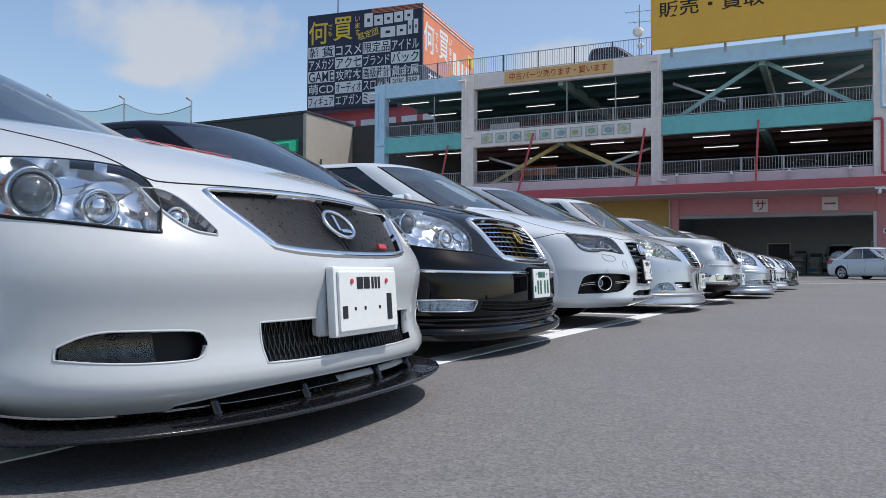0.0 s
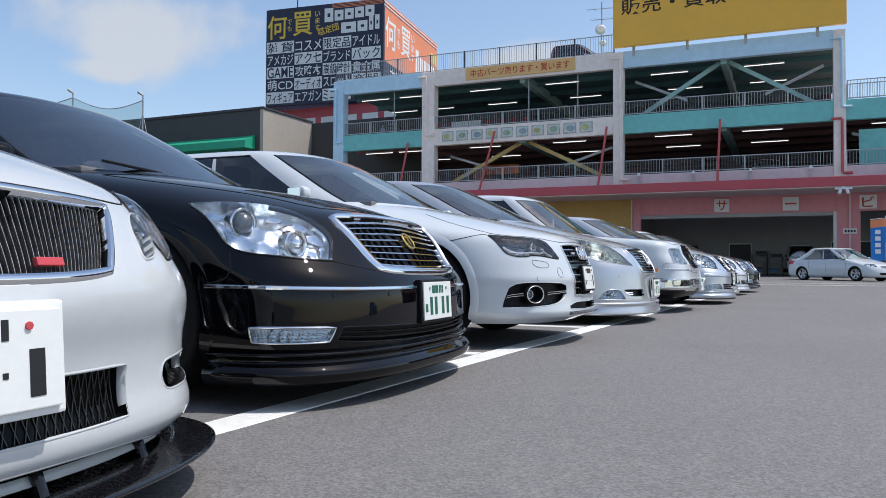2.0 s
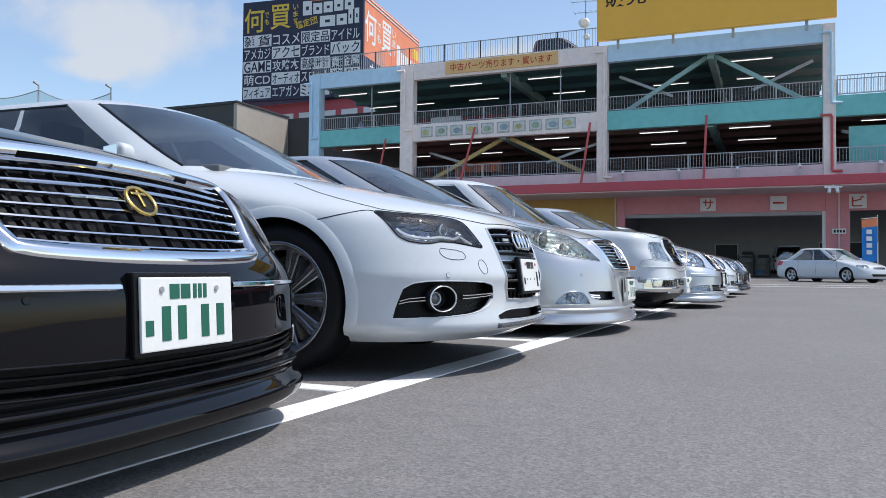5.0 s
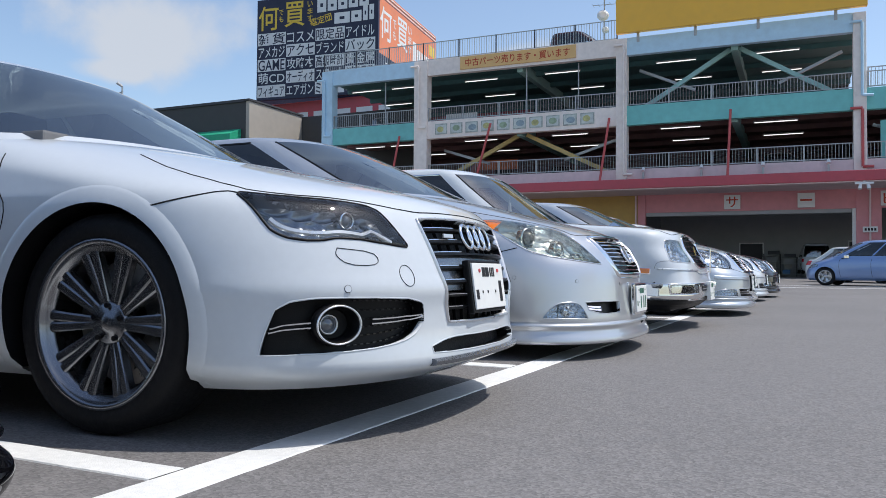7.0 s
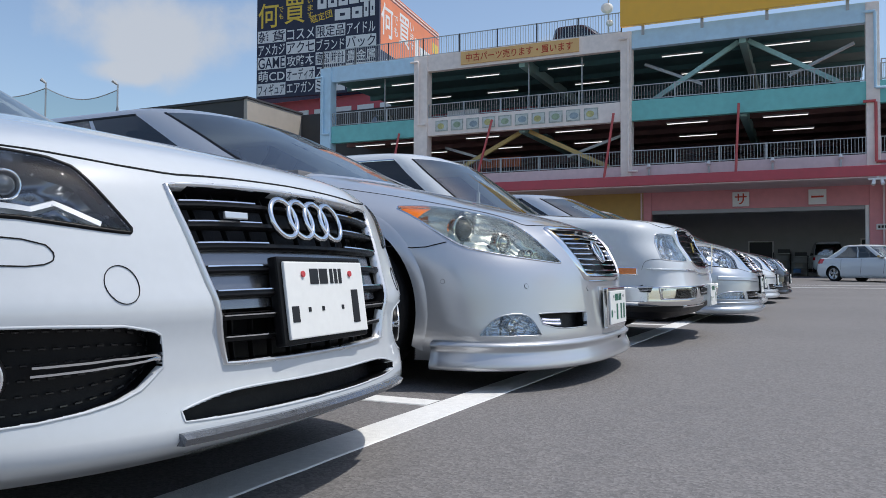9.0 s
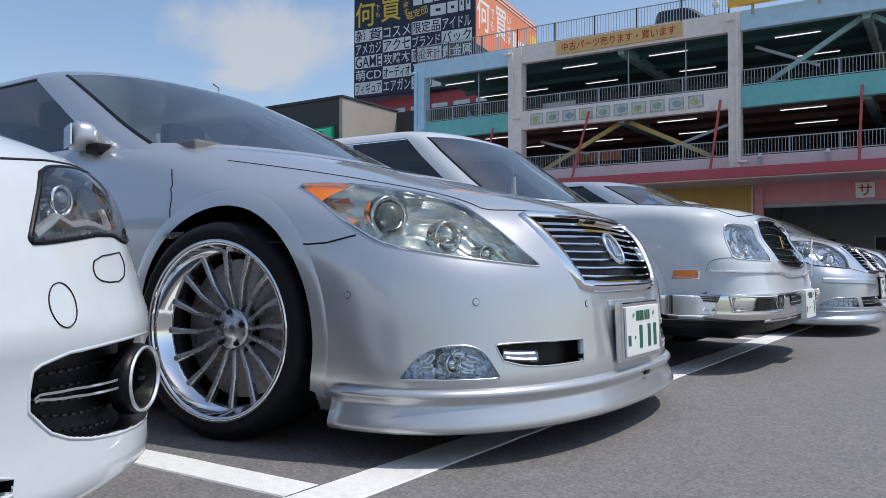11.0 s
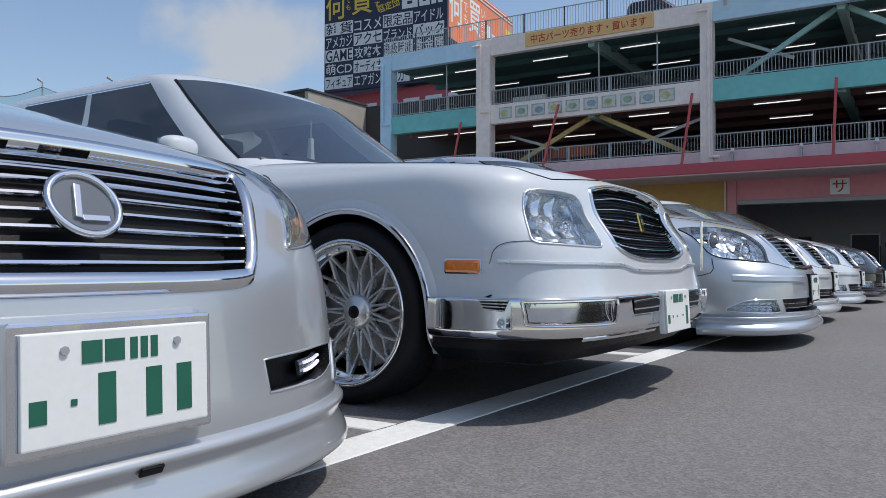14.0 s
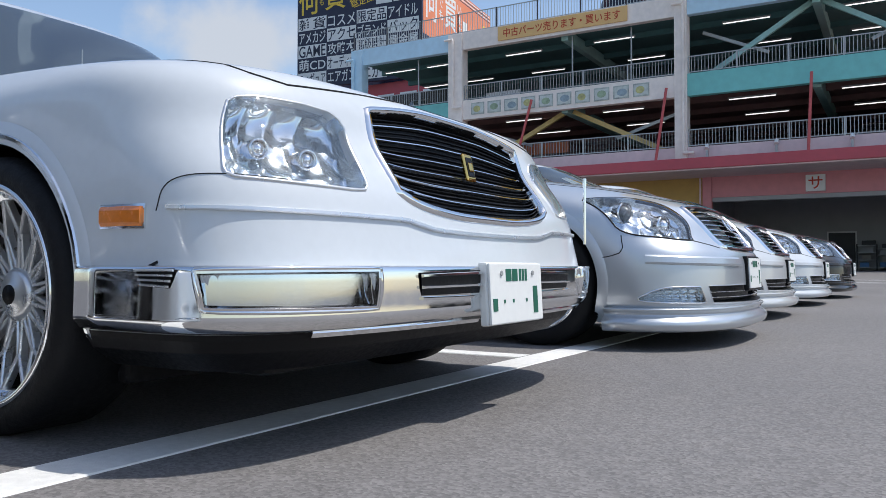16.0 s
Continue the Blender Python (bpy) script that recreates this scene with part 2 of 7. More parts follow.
M_STEEL_GREEN = material("green_steel", (0.34, 0.56, 0.52), 0.6, vary=0.12, grain=5)
M_STEEL_YELLOW = material("ochre_steel", (0.62, 0.46, 0.18), 0.6, vary=0.12, grain=5)
M_PIPE_RED = material("red_pole_paint", (0.55, 0.10, 0.10), 0.5, vary=0.12, grain=8)
M_TUBE = glow("tube_light", (1.0, 0.98, 0.95), 1.1)
M_DARK_WALL = material("dark_grey_cladding", (0.06, 0.06, 0.06), 0.7, vary=0.12, grain=2, stain=0.2)
M_TAN_WALL = material("tan_cladding", (0.42, 0.38, 0.33), 0.75, vary=0.1, grain=2, stain=0.2)
M_GREEN = material("green_awning", (0.02, 0.36, 0.20), 0.55, vary=0.12, grain=4)
M_NET = clear_glass("green_netting", (0.72, 0.80, 0.78), 0.92)
M_FLOOR = material("garage_floor", (0.18, 0.17, 0.17), 0.7, vary=0.2, grain=3)
M_GARAGE = material("garage_wall", (0.40, 0.40, 0.41), 0.8, vary=0.1, grain=2)
M_DARK_DOOR = material("dark_steel_door", (0.05, 0.05, 0.055), 0.6)
M_FLAG_BLUE = material("blue_banner_cloth", (0.02, 0.22, 0.62), 0.7, vary=0.1, grain=6)
M_POSTER = material("faded_poster", (0.42, 0.46, 0.42), 0.7, vary=0.5, grain=5.0, stain=2.2)
M_POSTER_FIELD = material("bleached_poster_field", (0.60, 0.64, 0.60), 0.7, vary=0.2, grain=7.0, stain=2.0)
M_POSTER_MOTIFS = [material("faded_motif", c, 0.7, vary=0.35, grain=9.0, stain=3.0) for c in ((0.52, 0.50, 0.22), (0.34, 0.44, 0.30), (0.30, 0.38, 0.42))]
M_SHEET_BLUE = material("blue_sheet", (0.10, 0.26, 0.55), 0.6, vary=0.15, grain=6)

# ---- mesh helpers ----
def mesh_of(name, verts, faces, mat, smooth=False):
    me = bpy.data.meshes.new(name)
    me.from_pydata([tuple(map(float, v)) for v in verts], [], [tuple(map(int, f)) for f in faces])
    me.materials.append(mat)
    if smooth:
        me.polygons.foreach_set("use_smooth", [True] * len(me.polygons))
    me.update()
    return me


def link_part(name, me, parent=None, label=""):
    ob = new(name, me)
    if parent is not None:
        ob.parent = parent
    return tagged(ob, label)


def part(name, bm, mat, parent=None, label="", smooth=False):
    me = bpy.data.meshes.new(name)
    bm.to_mesh(me)
    bm.free()
    me.materials.append(mat)
    if smooth:
        me.polygons.foreach_set("use_smooth", [True] * len(me.polygons))
    return link_part(name, me, parent, label)


def thing(name, m=None, label="", category="", group="", kind=""):
    ob = new(name)
    if m is not None:
        ob.matrix_world = m
    return tagged(ob, label, category, group, kind)


def add_box(bm, lo, hi, bevel=0.0, m=None):
    c = [(a + b) / 2 for a, b in zip(lo, hi)]
    s = [abs(b - a) for a, b in zip(lo, hi)]
    mat = Matrix.Translation(c) @ Matrix.Diagonal((*s, 1))
    vs = bmesh.ops.create_cube(bm, size=1, matrix=(m @ mat) if m is not None else mat)["verts"]
    if bevel:
        es = {e for v in vs for e in v.link_edges}
        bmesh.ops.bevel(bm, geom=list(es), offset=bevel, segments=2, affect="EDGES", profile=0.6)
    return bm


def box(lo, hi, bevel=0.0, m=None):
    return add_box(bmesh.new(), lo, hi, bevel, m)


def rod(bm, a, b, r, sides=8, r2=None):
    a, b = Vector(a), Vector(b)
    d = b - a
    q = d.to_track_quat("Z", "Y").to_matrix().to_4x4()
    bmesh.ops.create_cone(bm, cap_ends=True, segments=sides, radius1=r, radius2=r if r2 is None else r2, depth=d.length,
                          matrix=Matrix.Translation((a + b) / 2) @ q)
    return bm


def bar(bm, a, b, w, h):
    """A square bar from a to b; h is its height in z where it lies level."""
    a, b = Vector(a), Vector(b)
    d = b - a
    q = d.to_track_quat("X", "Z").to_matrix().to_4x4()
    return add_box(bm, (-d.length / 2, -w / 2, -h / 2), (d.length / 2, w / 2, h / 2), 0, Matrix.Translation((a + b) / 2) @ q)


def lathe(profile, steps=48, closed=False):
    """Rings round the y axis from (radius, y) pairs."""
    verts, faces = [], []
    n = len(profile)
    for i in range(steps):
        a = 2 * math.pi * i / steps
        for r, y in profile:
            verts.append((r * math.cos(a), y, r * math.sin(a)))
    for i in range(steps):
        j = (i + 1) % steps
        for k in range(n if closed else n - 1):
            k2 = (k + 1) % n
            faces.append((i * n + k, i * n + k2, j * n + k2, j * n + k))
    return verts, faces


def sweep(points, normals, width, height, lift=0.0):
    """A bevelled strip along points: width lies in the surface, height along its normals."""
    pts, nor = np.array(points), np.array(normals)
    tan = np.gradient(pts, axis=0)
    tan /= np.linalg.norm(tan, axis=1)[:, None] + 1e-9
    side = np.cross(nor, tan)
    side /= np.linalg.norm(side, axis=1)[:, None] + 1e-9
    w, h = width / 2, height
    ring = [(-w, 0), (-w, h * 0.6), (-w * 0.6, h), (w * 0.6, h), (w, h * 0.6), (w, 0)]
    verts = np.concatenate([pts + side * a + nor * (b + lift) for a, b in ring]).reshape(len(ring), len(pts), 3)
    n, k = len(pts), len(ring)
    faces = []
    for r in range(k):
        q = (r + 1) % k
        for i in range(n - 1):
            faces.append((r * n + i, r * n + i + 1, q * n + i + 1, q * n + i))
    faces.append([r * n for r in range(k)])
    faces.append([r * n + n - 1 for r in range(k)][::-1])
    return verts.reshape(-1, 3), faces


def lettering(name, text, size, mat, parent, m, depth=0.004, label=""):
    """Raised letters in the built-in font, as a mesh."""
    cu = bpy.data.curves.new(name, "FONT")
    cu.body, cu.size, cu.extrude, cu.align_x, cu.align_y = text, 1.0, 0.0, "CENTER", "CENTER"
    cu.offset = 0.01
    ob = bpy.data.objects.new(name, cu)
    me = bpy.data.meshes.new_from_object(ob)
    bpy.data.objects.remove(ob)
    if not me.vertices:
        return None
    co = np.array([v.co[:] for v in me.vertices])
    lo, hi = co.min(0), co.max(0)
    span = hi - lo
    for v in me.vertices:
        v.co.x = (v.co.x - (lo[0] + hi[0]) / 2) / max(span[0], 1e-6) * size[0]
        v.co.y = (v.co.y - (lo[1] + hi[1]) / 2) / max(span[1], 1e-6) * size[1]
        v.co.z = depth
    me.materials.clear()
    me.materials.append(mat)
    ob = link_part(name, me, parent, label)
    ob.matrix_local = m
    return ob

# ---- car builder ----
# A car stands with its nose at x = 0, facing +x, its wheels on z = 0.
KF, KS, KR = 44, 60, 14


def smooth_rows(rows, count):
    """Rows resampled by a Catmull-Rom curve through them, evenly by arc length of the first two columns."""
    p = np.array(rows, float)
    ext = np.vstack([2 * p[0] - p[1], p, 2 * p[-1] - p[-2]])
    out = []
    for i in range(len(p) - 1):
        a, b, c, d = ext[i:i + 4]
        for t in np.linspace(0, 1, 16, endpoint=False):
            out.append(0.5 * (2 * b + (c - a) * t + (2 * a - 5 * b + 4 * c - d) * t * t + (3 * b - a - 3 * c + d) * t ** 3))
    out.append(p[-1])
    out = np.array(out)
    out[:, 0] = np.maximum.accumulate(out[:, 0] + np.arange(len(out)) * 1e-6)
    s = np.r_[0, np.cumsum(np.linalg.norm(np.diff(out[:, :2], axis=0), axis=1))]
    t = np.linspace(0, s[-1], count)
    return np.stack([np.interp(t, s, out[:, k]) for k in range(out.shape[1])], 1)


class Shell:
    """Outlines stacked in height: rows of z, front x, half width, corner length, corner exponent, rear x."""

    def __init__(self, rows, count=84, rear=0.4):
        r = smooth_rows(rows, count)
        self.z, self.xf, self.w, self.cl, self.n, self.xr = r.T
        self.count, self.rear = count, rear
        self.cols = KF + KS + KR
        ks = np.arange(self.cols + 1)
        self.grid = np.stack([self.ring(ks, p) for p in range(count)])

    def row(self, p):
        i = np.arange(self.count)
        return [np.interp(p, i, a) for a in (self.z, self.xf, self.w, self.cl, self.n, self.xr)]

    def ring(self, k, p):
        z, xf, w, cl, n, xr = self.row(np.asarray(p, float))
        k = np.asarray(k, float)
        th = np.clip(k / KF, 0, 1) * math.pi / 2
        y = w * np.sin(th) ** (2 / n)
        x = xf - cl * (1 - np.clip(np.cos(th), 0, 1) ** (2 / n))
        side = np.clip((k - KF) / KS, 0, 1)
        rear = np.minimum(self.rear, np.maximum(0.02, 0.3 * (xf - cl - xr)))
        xs, xe = xf - cl, xr + rear
        x = np.where(k > KF, xs + (xe - xs) * side, x)
        tr = np.clip((k - KF - KS) / KR, 0, 1) * math.pi / 2
        x = np.where(k > KF + KS, xe - rear * np.sin(tr) ** 0.7, x)
        y = np.where(k > KF + KS, w * np.clip(np.cos(tr), 0, 1) ** 0.7, y)
        return np.stack([x, -y, np.broadcast_to(z, x.shape)], -1)

    def p_of(self, z):
        return np.interp(z, self.z, np.arange(self.count))

    def spot(self, q):
        """(column, layer) of a place: (y, z) on the front, or ('x', x, z) by its distance behind the nose."""
        if q[0] == "x":
            p = self.p_of(q[2])
            z, xf, w, cl, n, xr = self.row(p)
            if q[1] > xf - cl:
                th = math.acos(min(1, max(0, 1 - (xf - q[1]) / cl)) ** (n / 2))
                return th / (math.pi / 2) * KF, p
            return KF + KS * (xf - cl - q[1]) / (xf - cl - xr - min(self.rear, max(0.02, 0.3 * (xf - cl - xr)))), p
        p = self.p_of(q[1])
        z, xf, w, cl, n, xr = self.row(p)
        th = math.asin(min(1, abs(q[0]) / w) ** (n / 2))
        return math.copysign(th / (math.pi / 2) * KF, q[0]), p

    def at(self, kp):
        """Places and outward normals at (column, layer) pairs; columns below zero are the far side."""
        kp = np.array(kp, float)
        k, p = np.abs(kp[:, 0]), np.clip(kp[:, 1], 0, self.count - 1.001)
        sgn = np.where(kp[:, 0] < 0, -1.0, 1.0)

        def sample(k, p):
            p = np.clip(p, 0, self.count - 1.001)
            i = p.astype(int)
            f = (p - i)[:, None]
            return self.ring(k, i) * (1 - f) + self.ring(k, i + 1) * f

        c = sample(k, p)
        e = 0.35
        # the surface is even about the middle, so the slope there is taken across it
        a, b = sample(np.abs(k - e), p), sample(k + e, p)
        a[:, 1] *= np.where(k - e < 0, -1, 1)
        dk, dp = b - a, sample(k, p + e) - sample(k, p - e)
        n = np.cross(dk, dp)
        n /= np.linalg.norm(n, axis=1)[:, None] + 1e-12
        xm = (self.xf.mean() + self.xr.mean()) / 2
        away = (c - (xm, 0, self.z[0] + 0.45)) / (0.5 * (self.xf.max() - self.xr.min()), 0.9, 0.45)
        n = np.where((n * away).sum(1, keepdims=True) < 0, -n, n)
        c[:, 1] *= sgn
        n[:, 1] *= sgn
        return c, n


def curve_through(pts, count):
    """(column, layer) pairs resampled evenly along straight runs."""
    p = np.array(pts, float)
    if len(p) == 1:
        return np.repeat(p, count, 0)
    s = np.r_[0, np.cumsum(np.linalg.norm(np.diff(p, axis=0), axis=1) + 1e-6)]
    t = np.linspace(0, s[-1], count)
    return np.stack([np.interp(t, s, p[:, 0]), np.interp(t, s, p[:, 1])], 1)


def round_curve(pts, count, soft=2):
    """The same with its corners cut twice."""
    p = np.array(pts, float)
    for _ in range(soft):
        if len(p) < 3:
            break
        q = [p[0]]
        for a, b in zip(p[:-1], p[1:]):
            q += [a * 0.75 + b * 0.25, a * 0.25 + b * 0.75]
        q.append(p[-1])
        p = np.array(q)
    return curve_through(p, count)


def in_poly(px, py, poly):
    inside = np.zeros(px.shape, bool)
    for (x1, y1), (x2, y2) in zip(poly, np.roll(poly, -1, 0)):
        hit = ((y1 > py) != (y2 > py)) & (px < (x2 - x1) * (py - y1) / (y2 - y1 + 1e-12) + x1)
        inside ^= hit
    return inside


class Patch:
    """A piece of the shell between an upper and a lower line."""

    def __init__(self, shell, top=None, bottom=None, nu=28, nv=10, soft=2, kp=None):
        self.shell, self.nu, self.nv = shell, nu, nv
        if kp is not None:
            self.kp, self.nv, self.nu = kp, kp.shape[0], kp.shape[1]
            self.border = np.concatenate([kp[0], kp[1:-1, -1], kp[-1][::-1], kp[1:-1, 0][::-1]])
            return
        t = round_curve([shell.spot(q) for q in top], nu, soft)
        b = round_curve([shell.spot(q) for q in bottom], nu, soft)
        v = np.linspace(0, 1, nv)[:, None, None]
        self.kp = t[None] * (1 - v) + b[None] * v
        self.border = np.concatenate([self.kp[0], self.kp[1:-1, -1], self.kp[-1][::-1], self.kp[1:-1, 0][::-1]])

    def mirrored(self):
        return Patch(self.shell, kp=self.kp * (-1, 1))

    def fluted(self, off, deep, flutes, bands):
        """A reflector sheet of shallow scallops in bands that are set against one another."""
        q = Patch(self.shell, kp=np.stack([self.line(v, 0, 1, 64) for v in np.linspace(0, 1, 20)]))
        verts, faces = q.sheet(0.0)
        c, n = self.shell.at(q.kp.reshape(-1, 2))
        u, v = [a.ravel() for a in np.meshgrid(np.linspace(0, 1, 64), np.linspace(0, 1, 20))]
        row = np.floor(v * bands - 1e-6)
        h = off - deep * np.abs(np.sin(math.pi * (u * flutes + 0.37 * row + 0.25 * np.sin(5 * v)))) - 0.6 * deep * np.abs(np.sin(math.pi * v * bands)) - 0.018 * (16 * u * (1 - u) * v * (1 - v)) ** 0.5
        return c + n * h[:, None], faces

    def sheet(self, off, bulge=0.0):
        c, n = self.shell.at(self.kp.reshape(-1, 2))
        u, v = np.meshgrid(np.linspace(0, 1, self.nu), np.linspace(0, 1, self.nv))
        h = off + bulge * (16 * u * (1 - u) * v * (1 - v)).ravel() ** 0.5
        verts = c + n * h[:, None]
        faces = [(j * self.nu + i, j * self.nu + i + 1, (j + 1) * self.nu + i + 1, (j + 1) * self.nu + i)
                 for j in range(self.nv - 1) for i in range(self.nu - 1)]
        f = np.array(faces)
        if (np.cross(verts[f[:, 2]] - verts[f[:, 0]], verts[f[:, 3]] - verts[f[:, 1]]) * n[f[:, 0]]).sum() < 0:
            faces = f[:, ::-1].tolist()
        return verts, faces

    def wall(self, off_a, off_b):
        c, n = self.shell.at(self.border)
        m = len(c)
        verts = np.concatenate([c + n * off_a, c + n * off_b])
        return verts, [(i, (i + 1) % m, m + (i + 1) % m, m + i) for i in range(m)]

    def flange(self, width, off, inner=0.0):
        """A flat rim round the border, lying on the shell and lipped inwards."""
        c, n = self.shell.at(self.border)
        t = np.roll(c, -1, 0) - np.roll(c, 1, 0)
        t /= np.linalg.norm(t, axis=1)[:, None] + 1e-9
        out = np.cross(t, n)
        mid = c.mean(0)
        if ((c - mid) * out).sum() < 0:
            out = -out
        for _ in range(3):
            out = (np.roll(out, 1, 0) + out + np.roll(out, -1, 0)) / 3
        m = len(c)
        rings = [c + n * (off * 0.1) - out * inner - n * 0.02, c + n * off - out * inner, c + n * off + out * width * 0.6, c + n * (-0.002) + out * width]
        verts = np.concatenate(rings)
        faces = [(r * m + i, r * m + (i + 1) % m, (r + 1) * m + (i + 1) % m, (r + 1) * m + i) for r in range(3) for i in range(m)]
        return verts, faces

    def line(self, v, u0=0.0, u1=1.0, count=24):
        j = v * (self.nv - 1)
        j0 = min(int(j), self.nv - 2)
        kp = self.kp[j0] * (1 - (j - j0)) + self.kp[j0 + 1] * (j - j0)
        i = np.linspace(u0, u1, count) * (self.nu - 1)
        x = np.arange(self.nu)
        return np.stack([np.interp(i, x, kp[:, 0]), np.interp(i, x, kp[:, 1])], 1)

    def column(self, u, count=10, v0=0.0, v1=1.0):
        i = u * (self.nu - 1)
        i0 = min(int(i), self.nu - 2)
        kp = self.kp[:, i0] * (1 - (i - i0)) + self.kp[:, i0 + 1] * (i - i0)
        j = np.linspace(v0, v1, count) * (self.nv - 1)
        x = np.arange(self.nv)
        return np.stack([np.interp(j, x, kp[:, 0]), np.interp(j, x, kp[:, 1])], 1)


class Car:
    def __init__(self, label, paint, body_rows, roof_rows, wheel_x, wheel_r, arch_r, place, category="car", count=84, wheel_y=0.0, glass=None, name="car"):
        self.root = thing(name, place, label, category, "")
        self.paint, self.wheel_r, self.arch_r = paint, wheel_r, arch_r
        self.wheel_x = wheel_x
        self.shell = Shell(body_rows, count)
        self.roof_rows = roof_rows
        self.holes = []
        self.trim = M_TRIM
        self.roof_z = 1.4
        self.glass = glass or M_GLASS
        self.width = self.shell.w.max()

    def mesh(self, name, vf, mat, parent=None, label="", smooth=True):
        return link_part(name, mesh_of(name, vf[0], vf[1], mat, smooth), parent or self.root, label)

    def patch(self, top, bottom, **kw):
        return Patch(self.shell, top, bottom, **kw)

    def cut(self, *patches):
        self.holes += [np.array(p.border) for p in patches]

    def strip(self, name, kp, width, height, mat, parent=None, lift=0.0, label=""):
        c, n = self.shell.at(kp)
        return self.mesh(name, sweep(c, n, width, height, lift), mat, parent, label, False)

    def seam(self, pts, width=0.004, count=30, both=True, soft=1):
        kp = round_curve([self.shell.spot(q) for q in pts], count, soft)
        self.strip("panel_gap", kp, width, 0.0018, M_GAP)
        if both:
            self.strip("panel_gap", kp * (-1, 1), width, 0.0018, M_GAP)

    def opening(self, name, p, depth=0.05, rim=None, rim_w=0.02, rim_off=0.004, back=None, label=""):
        """A hole in the shell with walls, a back plate and a rim."""
        self.cut(p)
        ob = self.mesh(name, p.sheet(-depth), back or M_TRIM, None, label)
        self.mesh("wall", p.wall(0.001, -depth), M_TRIM, ob)
        self.mesh("rim", p.flange(rim_w, rim_off), rim or self.paint, ob)
        return ob

    def lamp(self, p, depth=0.06, bowl=None, lens=None, bulge=0.012, bulbs=(), rim=None, label="clear headlight", name="headlight", amber=None, rim_w=0.008, flutes=7):
        """A lamp: bowl, bulbs and a clear cover."""
        for q in (p, p.mirrored()):
            self.cut(q)
            ob = self.mesh(name, q.fluted(-depth * 0.7, 0.008, flutes, 3), bowl or M_BOWL, None, label)
            self.mesh("housing", q.wall(0.002, -depth), bowl or M_BOWL, ob)
            cover = self.mesh("lens", q.sheet(0.003, bulge), lens or M_LENS, ob)
            cover.visible_shadow = False
            self.mesh("gasket", q.flange(rim_w, 0.004), rim or M_TRIM, ob)
            for u, v, r, mat in bulbs:
                kp = q.line(v, u, u + 0.01, 2)[:1]
                c, n = self.shell.at(kp)
                c, n = c[0], n[0]
                axis = np.array([1.0, 0.35 * np.sign(c[1]), 0.0])
                axis /= np.linalg.norm(axis)
                c = c - n * (depth * 0.75)
                bm = bmesh.new()
                turn = Vector(axis).to_track_quat("Z", "Y").to_matrix().to_4x4()
                bmesh.ops.create_uvsphere(bm, u_segments=20, v_segments=12, radius=r * 0.72, matrix=Matrix.Translation(c) @ turn)
                part("projector", bm, mat, ob, "", True)
                vs, fs = lathe([(r * 0.72, 0), (r * 0.8, -0.012), (r * 0.95, -0.016), (r, -0.004), (r, 0.03)], 24)
                tm = Matrix.Translation(c) @ Vector(-axis).to_track_quat("Y", "Z").to_matrix().to_4x4()
                vs = [tm @ Vector(v) for v in vs]
                self.mesh("bezel", (vs, fs), M_CHROME, ob)
            if amber:
                u0, u1, v0, v1 = amber
                a = Patch(q.shell, kp=np.stack([q.line(v, u0, u1, 12) for v in np.linspace(v0, v1, 8)]))
                self.mesh("indicator", a.sheet(-0.008, 0.006), M_AMBER, ob, "amber indicator lens")

    def build_body(self, hood_z, bumper_z, hood_y, bumper_x):
        """The painted shell in panels, less its openings and wheel arches, whose edges are cut finely."""
        s = self.shell
        pc, kc = s.count, s.cols
        w = kc + 1
        kk, pp = np.meshgrid(np.arange(w, dtype=float), np.arange(pc, dtype=float))
        flat, nflat = s.at(np.stack([kk.ravel(), pp.ravel()], 1))
        flat = s.grid.reshape(-1, 3)
        g = flat.reshape(pc, w, 3)

        def inside(k, p, pts, sign):
            hit = np.zeros(k.shape, bool)
            for poly in self.holes:
                hit |= in_poly(k * sign, p, poly)
            for wx in self.wheel_x:
                hit |= ((pts[..., 0] - wx) ** 2 + (pts[..., 2] - self.wheel_r) ** 2 < (self.arch_r + 0.004) ** 2) & (np.abs(pts[..., 1]) > 0.5)
            return hit
        ph, pb = int(s.p_of(hood_z)), int(s.p_of(bumper_z))
        kh = int(round(s.spot((hood_y, hood_z))[0]))
        kb = int(round(s.spot(("x", bumper_x, bumper_z * 0.8))[0]))
        P, K = np.meshgrid(np.arange(pc - 1), np.arange(kc), indexing="ij")
        kind = np.where((P >= ph) & (K < kh), 0, np.where((P < pb) & (K < kb), 1, 2))
        sub = 8
        out = {0: [], 1: [], 2: []}
        for sign in (1, -1):
            ins = inside(kk, pp, g, sign)
            cnt = ins[:-1, :-1].astype(int) + ins[1:, :-1] + ins[:-1, 1:] + ins[1:, 1:]
            mid = inside(K + 0.5, P + 0.5, (g[:-1, :-1] + g[1:, 1:]) / 2, sign)
            near = (cnt > 0) | mid
            full = (cnt == 4) & mid
            grown = near.copy()
            grown[1:] |= near[:-1]
            grown[:-1] |= near[1:]
            grown[:, 1:] |= near[:, :-1]
            grown[:, :-1] |= near[:, 1:]
            part_cells = grown & ~full
            flip = np.array([1, sign, 1])
            for key in (0, 1, 2):
                cells = np.argwhere((kind == key) & ~grown)
                p, k = cells[:, 0], cells[:, 1]
                q = np.stack([(p + 1) * w + k, (p + 1) * w + k + 1, p * w + k + 1, p * w + k], 1)
                if sign < 0:
                    q = q[:, ::-1]
                v, inv = np.unique(q, return_inverse=True)
                out[key].append((flat[v] * flip, nflat[v] * flip, inv.reshape(q.shape)))
                cells = np.argwhere((kind == key) & part_cells)
                if not len(cells):
                    continue
                p, k = cells[:, 0], cells[:, 1]
